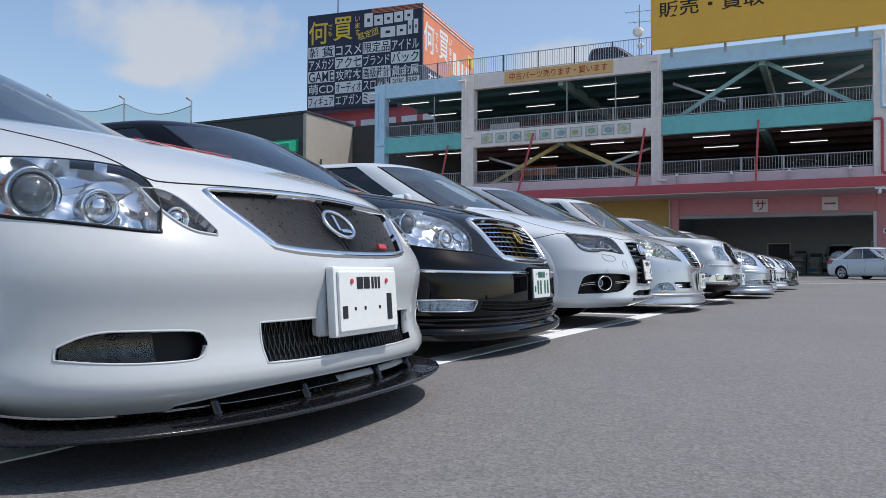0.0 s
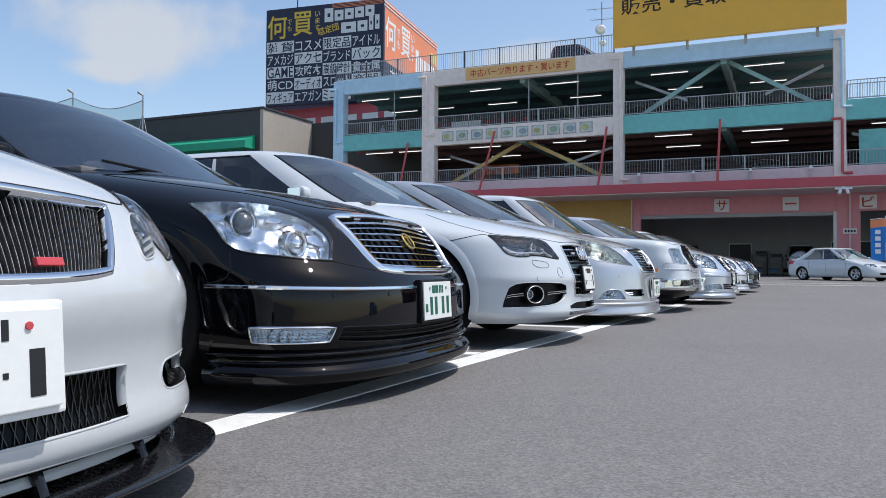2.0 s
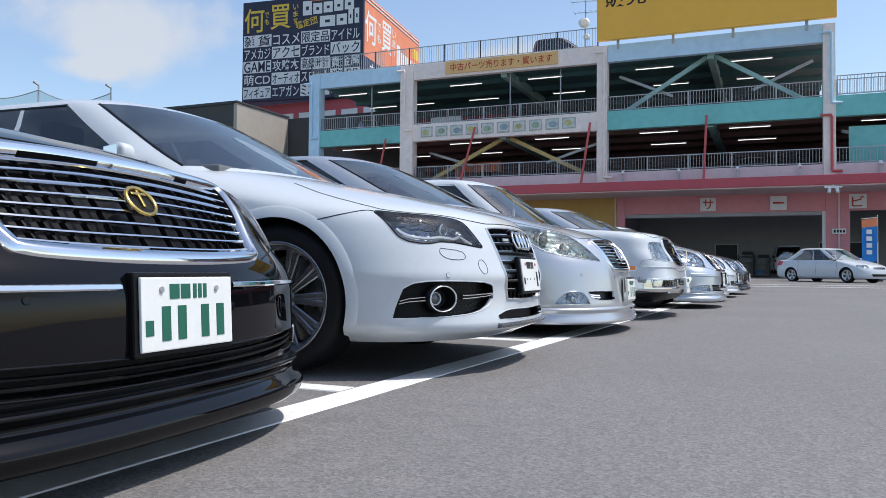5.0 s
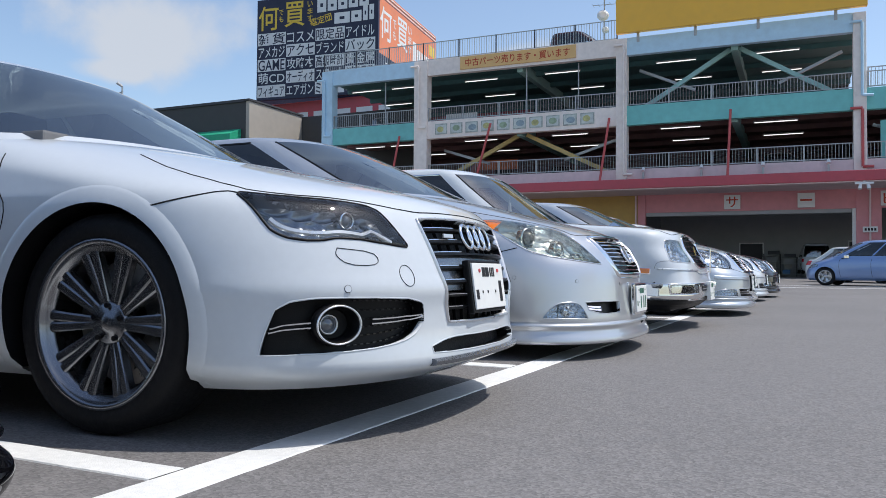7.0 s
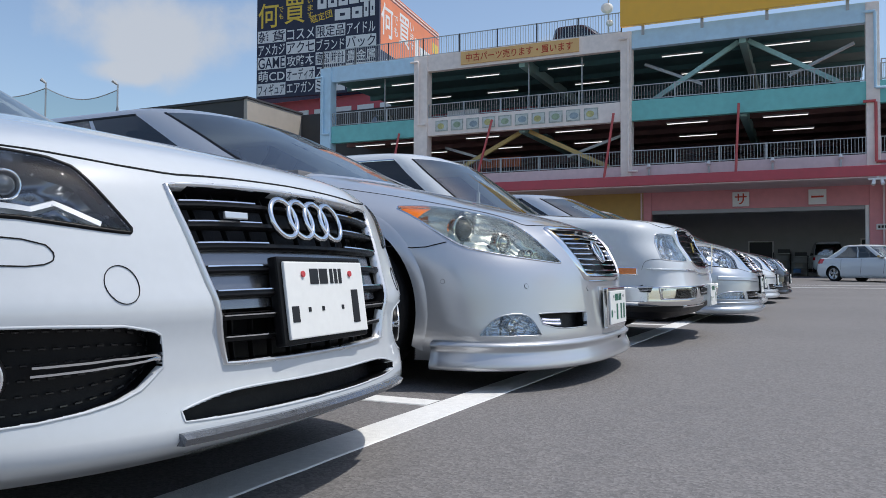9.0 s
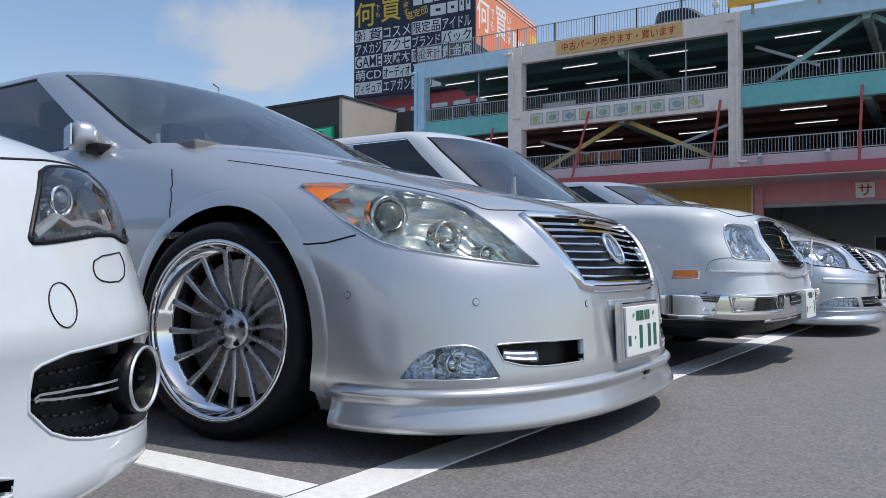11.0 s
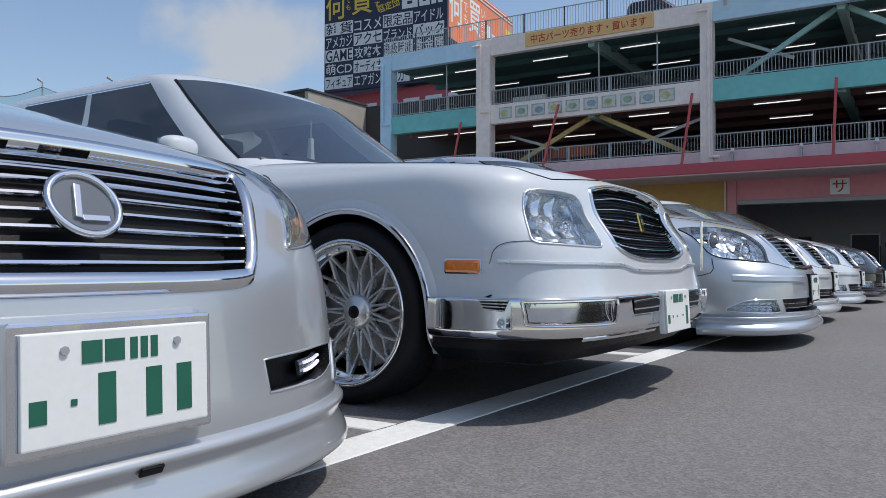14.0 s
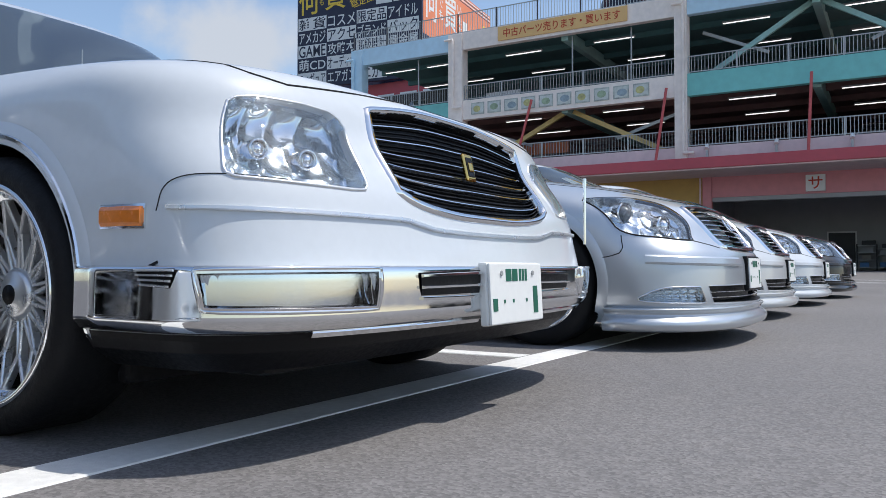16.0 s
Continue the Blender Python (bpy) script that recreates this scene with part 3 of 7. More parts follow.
                t = np.linspace(0, 1, sub + 1)
                b, a = np.meshgrid(t, t)
                ids = (p * w + k, p * w + k + 1, (p + 1) * w + k, (p + 1) * w + k + 1)
                wt = [(1 - a) * (1 - b), (1 - a) * b, a * (1 - b), a * b]
                pts = sum(wi[None, ..., None] * flat[i][:, None, None] for wi, i in zip(wt, ids))
                nrm = sum(wi[None, ..., None] * nflat[i][:, None, None] for wi, i in zip(wt, ids))
                cm = (pts[:, :-1, :-1] + pts[:, 1:, 1:]) / 2
                drop = inside(k[:, None, None] + (b[:-1, :-1] + 0.5 / sub)[None], p[:, None, None] + (a[:-1, :-1] + 0.5 / sub)[None], cm, sign)
                keep = np.argwhere(~drop)
                n1 = sub + 1
                base, i, j = keep[:, 0] * n1 * n1, keep[:, 1], keep[:, 2]
                q = np.stack([base + (i + 1) * n1 + j, base + (i + 1) * n1 + j + 1, base + i * n1 + j + 1, base + i * n1 + j], 1)
                if sign < 0:
                    q = q[:, ::-1]
                v, inv = np.unique(q, return_inverse=True)
                out[key].append((pts.reshape(-1, 3)[v] * flip, nrm.reshape(-1, 3)[v] * flip, inv.reshape(q.shape)))
        for key, name in ((0, "hood"), (1, "bumper"), (2, "body")):
            off, vs, ns, fs = 0, [], [], []
            for v, n, q in out[key]:
                vs.append(v)
                ns.append(n)
                fs.append(q + off)
                off += len(v)
            ob = self.mesh(name, (np.concatenate(vs), np.concatenate(fs)), self.paint)
            nn = np.concatenate(ns)
            nn /= np.linalg.norm(nn, axis=1)[:, None] + 1e-9
            ob.data.normals_split_custom_set_from_vertices([tuple(map(float, n)) for n in nn])
        top = np.concatenate([g[-1], (g[-1] * (1, -1, 1))[::-1][1:-1]])
        self.mesh("cowl", (top, [tuple(range(len(top)))]), self.paint, None, "", False)
        low = np.concatenate([g[0], (g[0] * (1, -1, 1))[::-1][1:-1]])
        low = low * (0.99, 0.93, 1) + (0, 0, 0.03)
        self.mesh("floor_pan", (low, [tuple(range(len(low)))]), M_TRIM, None, "", False)
        # an added dark box, unseen inside the shell, keeps daylight out of the openings
        xf = s.xf.max()
        bm = box((self.wheel_x[1] - 0.9, -0.58, 0.22), (xf - 0.32, 0.58, max(0.5, hood_z - 0.12)), 0.02)
        part("daylight_block", bm, M_TRIM, self.root)

    def arches(self, lip=0.018, flare=0.006, mat=None):
        s = self.shell
        for wx in self.wheel_x:
            for sgn in (1, -1):
                th = np.linspace(math.radians(-24), math.radians(204), 44)
                rings = []
                for r, off in ((self.arch_r + 0.045, -0.001), (self.arch_r + 0.03, flare), (self.arch_r - 0.012, flare), (self.arch_r - 0.014, -0.03), (self.arch_r - 0.01, -0.2)):
                    pts = []
                    for a in th:
                        x, z = wx + r * math.cos(a), max(self.wheel_r + r * math.sin(a), s.z[0] + 0.004)
                        pts.append(s.spot(("x", x, z)))
                    c, n = s.at(np.array(pts) * (sgn, 1))
                    c = c + n * np.array([0, 1, 0]) * off
                    c[:, 0] = wx + r * np.cos(th)
                    c[:, 2] = np.maximum(self.wheel_r + r * np.sin(th), s.z[0] + 0.004)
                    rings.append(c)
                m = len(th)
                verts = np.concatenate(rings)
                faces = [(r * m + i, r * m + i + 1, (r + 1) * m + i + 1, (r + 1) * m + i) for r in range(2) for i in range(m - 1)]
                self.mesh("wheel_arch", (verts, faces), mat or self.paint)
                faces = [(r * m + i, r * m + i + 1, (r + 1) * m + i + 1, (r + 1) * m + i) for r in range(2, 4) for i in range(m - 1)]
                self.mesh("arch_liner", (verts, faces), M_TRIM)

    def greenhouse(self, base_z, pillar=(0.80, 1.0), side=(0.02, 0.94), glass_v=(0.06, 0.84), b_pillars=(0.44,), glass_k=30):
        """Roof, pillars and panes; the panes are set on the same shell as the pillars."""
        r = Shell(self.roof_rows, 40, rear=0.5)
        self.roof_shell = r
        g, pc, kc, w = r.grid, r.count, r.cols, r.cols + 1
        zv = lambda f: r.p_of(base_z + f * (self.roof_z - base_z))
        p0, p1 = int(zv(glass_v[0])), int(zv(glass_v[1]))
        ka, kb = int(KF * pillar[0]), int(KF + KS * side[0])
        kc1 = int(KF + KS * side[1])
        sets = {"roof": [], "windscreen": [], "side_window": [], "rear_window": []}
        bars = [int(KF + KS * (side[0] + b * (side[1] - side[0]))) for b in b_pillars]
        for p in range(pc - 1):
            for k in range(kc):
                key = "roof"
                if p0 <= p < p1:
                    if k < ka:
                        key = "windscreen"
                    elif kb <= k < kc1 and not any(b <= k < b + 2 for b in bars):
                                        key = "side_window"
                    elif k >= KF + KS + 3:
                        key = "rear_window"
                sets[key].append((p, k))
        flat = g.reshape(-1, 3)
        for key, cells in sets.items():
            for hand in ((1, -1) if key == "side_window" else (0,)):
                bm = bmesh.new()
                cache = {}

                def vert(i, side_sign):
                    if (i, side_sign) not in cache:
                        v = flat[i] * (1, side_sign, 1)
                        cache[(i, side_sign)] = bm.verts.new(v)
                    return cache[(i, side_sign)]
                for p, k in cells:
                    a, b, c, d = p * w + k, p * w + k + 1, (p + 1) * w + k + 1, (p + 1) * w + k
                    for sg in ((1, -1) if hand == 0 else (hand,)):
                        try:
                            bm.faces.new([vert(i, sg) for i in ((d, c, b, a) if sg == 1 else (a, b, c, d))])
                        except ValueError:
                            pass
                bmesh.ops.remove_doubles(bm, verts=bm.verts, dist=1e-4)
                bm.normal_update()
                hub = Vector((self.roof_rows[2][1] - 1.0, 0, base_z - 0.3))
                turned = [f for f in bm.faces if f.normal.dot(f.calc_center_median() - hub) < 0]
                bmesh.ops.reverse_faces(bm, faces=turned)
                ob = part(key, bm, self.paint if key == "roof" else (self.glass if key != "side_window" else M_DARK_GLASS), self.root, "", True)
                if key != "roof":
                    ob.visible_shadow = False
        # black or bright surround of the side panes
        for sgn in (1, -1):
            kp = [(k, p1) for k in np.linspace(kb, kc1, 30)]
            c, n = r.at(np.array(kp) * (sgn, 1))
            self.mesh("window_trim", sweep(c, n, 0.016, 0.004), self.trim, None, "", False)
            kp = [(k, p0) for k in np.linspace(kb, kc1, 30)]
            c, n = r.at(np.array(kp) * (sgn, 1))
            self.mesh("window_trim", sweep(c, n, 0.016, 0.004), self.trim, None, "", False)
            kp = [(ka, p) for p in np.linspace(p0, p1, 14)]
            c, n = r.at(np.array(kp) * (sgn, 1))
            self.mesh("pillar_trim", sweep(c, n, 0.014, 0.003), M_TRIM, None, "", False)
        # cabin floor, dashboard and seats seen through the panes
        x0 = self.roof_rows[0][1]
        wd = self.roof_rows[0][2]
        bm = box((x0 - 2.6, -wd + 0.1, base_z - 0.02), (x0 - 0.25, wd - 0.1, base_z + 0.03), 0.01)
        part("dashboard", bm, M_INSIDE, self.root)
        for y in (-0.36, 0.36):
            bm = box((x0 - 1.75, y - 0.25, base_z - 0.05), (x0 - 1.6, y + 0.25, base_z + 0.22), 0.04)
            add_box(bm, (x0 - 1.74, y - 0.13, base_z + 0.24), (x0 - 1.63, y + 0.13, base_z + 0.38), 0.04)
            part("seat", bm, M_SEAT, self.root)

    def skirt(self, name, profile, z_ref, x_end, mat, label="", span=None, smooth=False, count=72):
        """A moulding round the front, from an outline of (outward, height) pairs."""
        s = self.shell
        ke = s.spot(("x", x_end, z_ref))[0]
        k0, k1 = (-ke, ke) if span is None else span
        p = s.p_of(z_ref)
        c, n = s.at([(k, p) for k in np.linspace(k0, k1, count)])
        n = n * (1, 1, 0)
        n /= np.linalg.norm(n, axis=1)[:, None]
        prof = np.array(profile, float)
        if smooth:
            nxt = np.roll(prof, -1, 0)
            prof = np.stack([prof * 0.8 + nxt * 0.2, prof * 0.2 + nxt * 0.8], 1).reshape(-1, 2)
        m = len(prof)
        rings = []
        for o, z in prof:
            q = c + n * o
            q[:, 2] = z
            rings.append(q)
        verts = np.stack(rings, 1).reshape(-1, 3)
        faces = [(i * m + j, i * m + (j + 1) % m, (i + 1) * m + (j + 1) % m, (i + 1) * m + j) for i in range(count - 1) for j in range(m)]
        faces += [tuple(range(m))[::-1], tuple((count - 1) * m + j for j in range(m))]
        return self.mesh(name, (verts, faces), mat, None, label, smooth)

    def slats(self, name, p, rows, width, height, mat, parent, lift=-0.012, u0=0.0, u1=1.0):
        for v in rows:
            self.strip(name, p.line(v, u0, u1, 30), width, height, mat, parent, lift)

    def ribs(self, name, p, cols, width, height, mat, parent, lift=-0.012):
        for u in cols:
            self.strip(name, p.column(u), width, height, mat, parent, lift)

    def badge(self, y, z, rx, rz, mat, tube=0.006, marks=(), lift=0.006, label="", name="emblem", fill=None):
        """An oval ring on the nose with plain bars in it: (dy, dz, width, height, lean)."""
        c, n = self.shell.at([self.shell.spot((y, z))])
        c, n = Vector(c[0] + n[0] * lift), Vector(n[0])
        q = Matrix.Translation(c) @ n.to_track_quat("Z", "Y").to_matrix().to_4x4()
        # keep the badge's upright axis upright
        up = (q.to_3x3() @ Vector((0, 1, 0)))
        if abs(up.z) < 0.5:
            q = q @ pose(0, 0, 0, 0, 0, 90)
        if (q.to_3x3() @ Vector((0, 1, 0))).z < 0:
            q = q @ pose(0, 0, 0, 0, 0, 180)
        verts, faces = [], []
        N, T = 40, 8
        for i in range(N):
            a = 2 * math.pi * i / N
            for j in range(T):
                b = 2 * math.pi * j / T
                verts.append(q @ Vector(((rx + tube * math.cos(b)) * math.cos(a), (rz + tube * math.cos(b)) * math.sin(a), tube * math.sin(b))))
        for i in range(N):
            for j in range(T):
                faces.append((i * T + j, ((i + 1) % N) * T + j, ((i + 1) % N) * T + (j + 1) % T, i * T + (j + 1) % T))
        ob = self.mesh(name, (verts, faces), mat, None, label)
        if fill:
            bm = bmesh.new()
            bmesh.ops.create_circle(bm, cap_ends=True, segments=32, radius=1.0, matrix=q @ Matrix.Diagonal((rx, rz, 1, 1)) @ Matrix.Translation((0, 0, -0.002)))
            part("plaque", bm, fill, ob)
        for dy, dz, w, h, lean in marks:
            bm = box((-w / 2, -h / 2, -0.003), (w / 2, h / 2, 0.005), 0.0015, q @ pose(dy, dz, 0, 0, 0, lean))
            part("mark", bm, mat, ob)
        return ob

    def plate(self, z, ink, x=0.0, tilt=0, frame_mat=None, y=0.0, holder=0.012, digits="...1"):
        """A number plate with its marks as plain bars."""
        m = pose(x, y, z, 0, tilt, 0)
        bm = box((-0.004, -0.165, -0.0825), (0.004, 0.165, 0.0825), 0.003, m)
        ob = part("number_plate", bm, M_PLATE, self.root, "white number plate with plain marks")
        bm = box((-0.03, -0.165 - holder, -0.0825 - holder), (-0.0045, 0.165 + holder, 0.0825 + holder), 0.006, m)
        part("plate_holder", bm, frame_mat or M_TRIM, ob)
        marks = [(-0.055, 0.05, 0.034, 0.034), (-0.016, 0.05, 0.034, 0.034), (0.018, 0.05, 0.013, 0.034), (0.037, 0.05, 0.013, 0.034), (0.056, 0.05, 0.013, 0.034), (-0.14, -0.03, 0.026, 0.034)]
        for k, d in enumerate(digits):
            marks.append(((-0.085, -0.03, 0.055, 0.115)[k], -0.022, 0.01 if d == "." else 0.03, 0.01 if d == "." else 0.078))
        for a, b, w, h in marks:
            bm = box((0.0042, a - w / 2, b - h / 2), (0.0052, a + w / 2, b + h / 2), 0, m)
            part("mark", bm, ink, ob)
        for a in (-0.1, 0.1):
            bm = rod(bmesh.new(), m @ Vector((0.003, a, 0.055)), m @ Vector((0.008, a, 0.055)), 0.007, 8)
            part("bolt", bm, M_RED_BADGE if ink is M_PLATE_BLACK else M_GALV, ob)

    def sensor(self, q, r=0.011):
        c, n = self.shell.at([self.shell.spot(q)])
        rod_bm = rod(bmesh.new(), c[0] - n[0] * 0.004, c[0] + n[0] * 0.0012, r, 20)
        part("sensor_ring", rod_bm, M_GAP, self.root)
        rod_bm = rod(bmesh.new(), c[0] - n[0] * 0.004, c[0] + n[0] * 0.0022, r * 0.88, 20)
        part("parking_sensor", rod_bm, self.paint, self.root)

    def mirrors(self, x, z, y, fold=True):
        """Door mirrors on stalks; folded ones lie back along the side panes."""
        for sgn in (1, -1):
            c = Vector((x - 0.12, -sgn * (y + 0.03), z)) if fold else Vector((x, -sgn * (y + 0.1), z))
            turn = pose(0, 0, 0, 0, 0, sgn * (68 if fold else 8))
            bm = bmesh.new()
            bmesh.ops.create_uvsphere(bm, u_segments=24, v_segments=14, radius=1.0)
            for v in bm.verts:
                p = v.co.copy()
                sq = [math.copysign(abs(k) ** 0.72, k) for k in p]
                flat_x = sq[0] * 0.075 if sq[0] > 0 else sq[0] * 0.03
                v.co = Matrix.Translation(c) @ turn @ Vector((flat_x, sq[1] * 0.098, sq[2] * 0.058))
            ob = part("door_mirror", bm, self.paint, self.root, "", True)
            part("mirror_stalk", box((x - 0.05, -sgn * y - 0.04, z - 0.075), (x + 0.03, -sgn * y + 0.04, z - 0.035), 0.01), M_TRIM, ob)
            part("mirror_glass", box((-0.036, -0.075, -0.042), (-0.0305, 0.075, 0.042), 0.002, Matrix.Translation(c) @ turn), M_CHROME, ob)

    def wipers(self, x, z):
        for y0, y1 in ((0.45, -0.15), (-0.05, -0.6)):
            bm = rod(bmesh.new(), (x, y0, z), (x - 0.12, y1, z + 0.045), 0.007, 6)
            part("wiper", bm, M_TRIM, self.root)

    def doors(self, x0=-1.32, x1=-2.42, x2=-3.42, z1=0.9, z0=0.26):
        for x in (x0, x1, x2):
            self.seam([("x", x, z1), ("x", x + 0.02, 0.6), ("x", x - 0.02, z0)])
        self.seam([("x", x0 - 0.02, z0), ("x", x2 - 0.02, z0)], soft=0)
        for x in (x1 + 0.14, x2 + 0.2):
            for sgn in (1, -1):
                kp = curve_through([self.shell.spot(("x", x, 0.78)), self.shell.spot(("x", x - 0.02 - 0.2, 0.785))], 8)
                self.strip("door_handle", kp * (sgn, 1), 0.03, 0.03, self.paint)

    def wheels(self, style, y_out, tyre_w=0.24, rim_r=None, steer=0.0):
        """Four wheels; the front pair may stand steered by some degrees."""
        for wx in self.wheel_x:
            for sgn in (1, -1):
                wheel = thing("wheel")
                wheel.parent = self.root
                wheel.matrix_local = pose(wx, -y_out * sgn, self.wheel_r, 0, 0, (steer if wx == self.wheel_x[0] else 0.0) + (0 if sgn == 1 else 180))
                make_wheel(wheel, self.wheel_r, rim_r or self.wheel_r - 0.09, tyre_w, style)


WHEEL_CACHE = {}


def make_wheel(parent, R, rim, width, style):
    """A wheel whose outer face looks to -y at y = 0: tyre, rim, spokes, hub, brake disc."""
    key = (R, rim, width, style)
    if key not in WHEEL_CACHE:
        meshes = []
        h = width
        tyre = [(rim - 0.005, 0.004), (rim + 0.006, -0.003), (rim + (R - rim) * 0.45, -0.008), (R - 0.022, -0.002), (R - 0.006, 0.012), (R, 0.035),
                (R, h - 0.035), (R - 0.02, h), (rim, h - 0.005)]
        meshes.append(("tyre", mesh_of("tyre", *lathe(tyre, 64), M_RUBBER, True)))
        metal = {"mesh": M_SATIN, "multi": M_ALLOY, "twin": M_ALLOY_DARK, "dark_mesh": M_ALLOY_BLACK, "five": M_ALLOY}[style]
        lipm = M_CHROME if style in ("mesh", "multi", "dark_mesh") else metal
        lip_d = 0.05 if style in ("mesh", "multi", "dark_mesh") else 0.018
        lip = [(rim + 0.004, 0.0), (rim + 0.003, -0.006), (rim - 0.010, -0.006), (rim - 0.016, 0.004), (rim - 0.022, lip_d), (rim - 0.034, lip_d + 0.006), (rim - 0.038, lip_d + 0.02)]
        meshes.append(("rim", mesh_of("rim", *lathe(lip, 64), lipm, True)))
        face = lip_d + 0.004
        bm = bmesh.new()
        hub_r = 0.062 if style != "mesh" else 0.055

        def spoke(a0, r0, a1, r1, w0, w1, d0, d1, th=0.022):
            p0 = Vector((r0 * math.cos(a0), d0, r0 * math.sin(a0)))
            p1 = Vector((r1 * math.cos(a1), d1, r1 * math.sin(a1)))
            t = (p1 - p0).normalized()
            s = t.cross(Vector((0, -1, 0))).normalized()
            n = s.cross(t).normalized()
            if n.y > 0:
                n = -n
            vs = []
            for p, w in ((p0, w0), (p1, w1)):
                for a, b in ((-1, -th), (-1, -0.004), (-0.6, 0), (0.6, 0), (1, -0.004), (1, -th)):
                    vs.append(bm.verts.new(p + s * (a * w / 2) + n * b))
            for i in range(6):
                j = (i + 1) % 6
                bm.faces.new((vs[i], vs[j], vs[6 + j], vs[6 + i]))
            bm.faces.new(vs[:6][::-1])
            bm.faces.new(vs[6:])
        R1 = rim - 0.024
        if style == "mesh":
            n = 15
            for i in range(n):
                a = 2 * math.pi * i / n
                d = math.pi / n
                spoke(a, hub_r, a + d * 0.9, R1 * 0.62, 0.011, 0.010, face + 0.03, face + 0.022)
                spoke(a, hub_r, a - d * 0.9, R1 * 0.62, 0.010, 0.0095, face + 0.03, face + 0.022)
                spoke(a + d, R1 * 0.60, a + d * 2.0, R1, 0.010, 0.011, face + 0.022, face)
                spoke(a + d, R1 * 0.60, a, R1, 0.010, 0.011, face + 0.022, face)
        elif style == "dark_mesh":
            n = 10
            for i in range(n):
                a = 2 * math.pi * i / n
                d = math.pi / n
                for q in (1, -1):
                    spoke(a, hub_r * 0.9, a + q * d * 0.35, R1 * 0.62, 0.02, 0.016, face + 0.03, face + 0.02)
                    spoke(a + q * d * 0.35, R1 * 0.60, a + q * d * 1.0, R1, 0.016, 0.018, face + 0.02, face)
        elif style == "multi":
            n = 16
            for i in range(n):
                a = 2 * math.pi * i / n
                lean = 0.10
                spoke(a, hub_r, a + lean, R1 * 0.6, 0.013, 0.016, face + 0.035, face + 0.016)
                spoke(a + lean, R1 * 0.58, a + lean * 0.5, R1, 0.016, 0.024, face + 0.016, face)
        elif style == "twin":
            n = 10
            for i in range(n):
                a = 2 * math.pi * i / n
                for q in (1, -1):
                    spoke(a + q * 0.12, hub_r * 0.95, a + q * 0.085, R1, 0.024, 0.034, face + 0.02, face, 0.03)
        else:
            for i in range(5):
                a = 2 * math.pi * i / 5 + math.pi / 2
                for q in (1, -1):
                    spoke(a + q * 0.2, hub_r * 0.9, a + q * 0.14, R1, 0.03, 0.045, face + 0.02, face, 0.03)
        me = bpy.data.meshes.new("spokes")
        bm.to_mesh(me)
        bm.free()
        me.materials.append(metal)
        meshes.append(("spokes", me))
        hub = [(0.0, face + 0.008), (0.028, face + 0.008), (0.032, face + 0.014), (hub_r, face + 0.016), (hub_r + 0.012, face + 0.026), (hub_r + 0.012, face + 0.06), (0, face + 0.06)]
        meshes.append(("hub", mesh_of("hub", *lathe(hub, 32), metal, True)))
        if style == "mesh":
            cap = [(0.0, face + 0.004), (0.024, face + 0.004), (0.026, face + 0.012)]
            meshes.append(("centre_cap", mesh_of("centre_cap", *lathe(cap, 24), M_TRIM, True)))
        bolt_mat = M_CHROME if style == "mesh" else M_TRIM
        spots = [(0.056, 2 * math.pi * i / 5 + 0.3, 0.009, 0.03, face + 0.006) for i in range(5)]
        if style == "mesh":
            spots = [(R1 * 0.99, 2 * math.pi * i / 24, 0.005, 0.018, face - 0.008) for i in range(24)]
        for r, a, br, bl, by in spots:
            bm = rod(bmesh.new(), (r * math.cos(a), by, r * math.sin(a)), (r * math.cos(a), by + bl, r * math.sin(a)), br, 6)
            me = bpy.data.meshes.new("bolt")
            bm.to_mesh(me)
            bm.free()
            me.materials.append(bolt_mat)
            meshes.append(("bolt", me))
        disc = [(0.08, 0.125), (rim - 0.06, 0.125), (rim - 0.06, 0.15), (0.08, 0.15)]
        meshes.append(("brake_disc", mesh_of("brake_disc", *lathe(disc, 40, True), M_DISC, False)))
        back = [(0.0, h * 0.85), (rim - 0.04, h * 0.85), (rim - 0.036, lip_d + 0.018)]
        meshes.append(("inner_barrel", mesh_of("inner_barrel", *lathe(back, 40), M_ALLOY_BLACK, False)))
        WHEEL_CACHE[key] = meshes
    for name, me in WHEEL_CACHE[key]:
        link_part(name, me, parent)

# ---- ground ----
def ground_z(y):
    """The yard is level by the cars and climbs gently to the car park."""
    return max(0.0, min(0.2, (y - 28.0) * 0.01))


def make_ground():
    xs = [-400, -120, -60, -20, -5, 5, 20, 60, 120, 400]
    ys = [-400, -100, -30, -8, 8, 20, 28, 32, 36, 40, 44, 48, 60, 120, 400, 900]
    verts = [(x, y, ground_z(y)) for y in ys for x in xs]
    n = len(xs)
    faces = [(j * n + i, j * n + i + 1, (j + 1) * n + i + 1, (j + 1) * n + i) for j in range(len(ys) - 1) for i in range(n - 1)]
    link = link_part("ground", mesh_of("ground", verts, faces, M_ASPHALT))
    tagged(link, "grey worn asphalt car park ground", "ground", "", "structure")


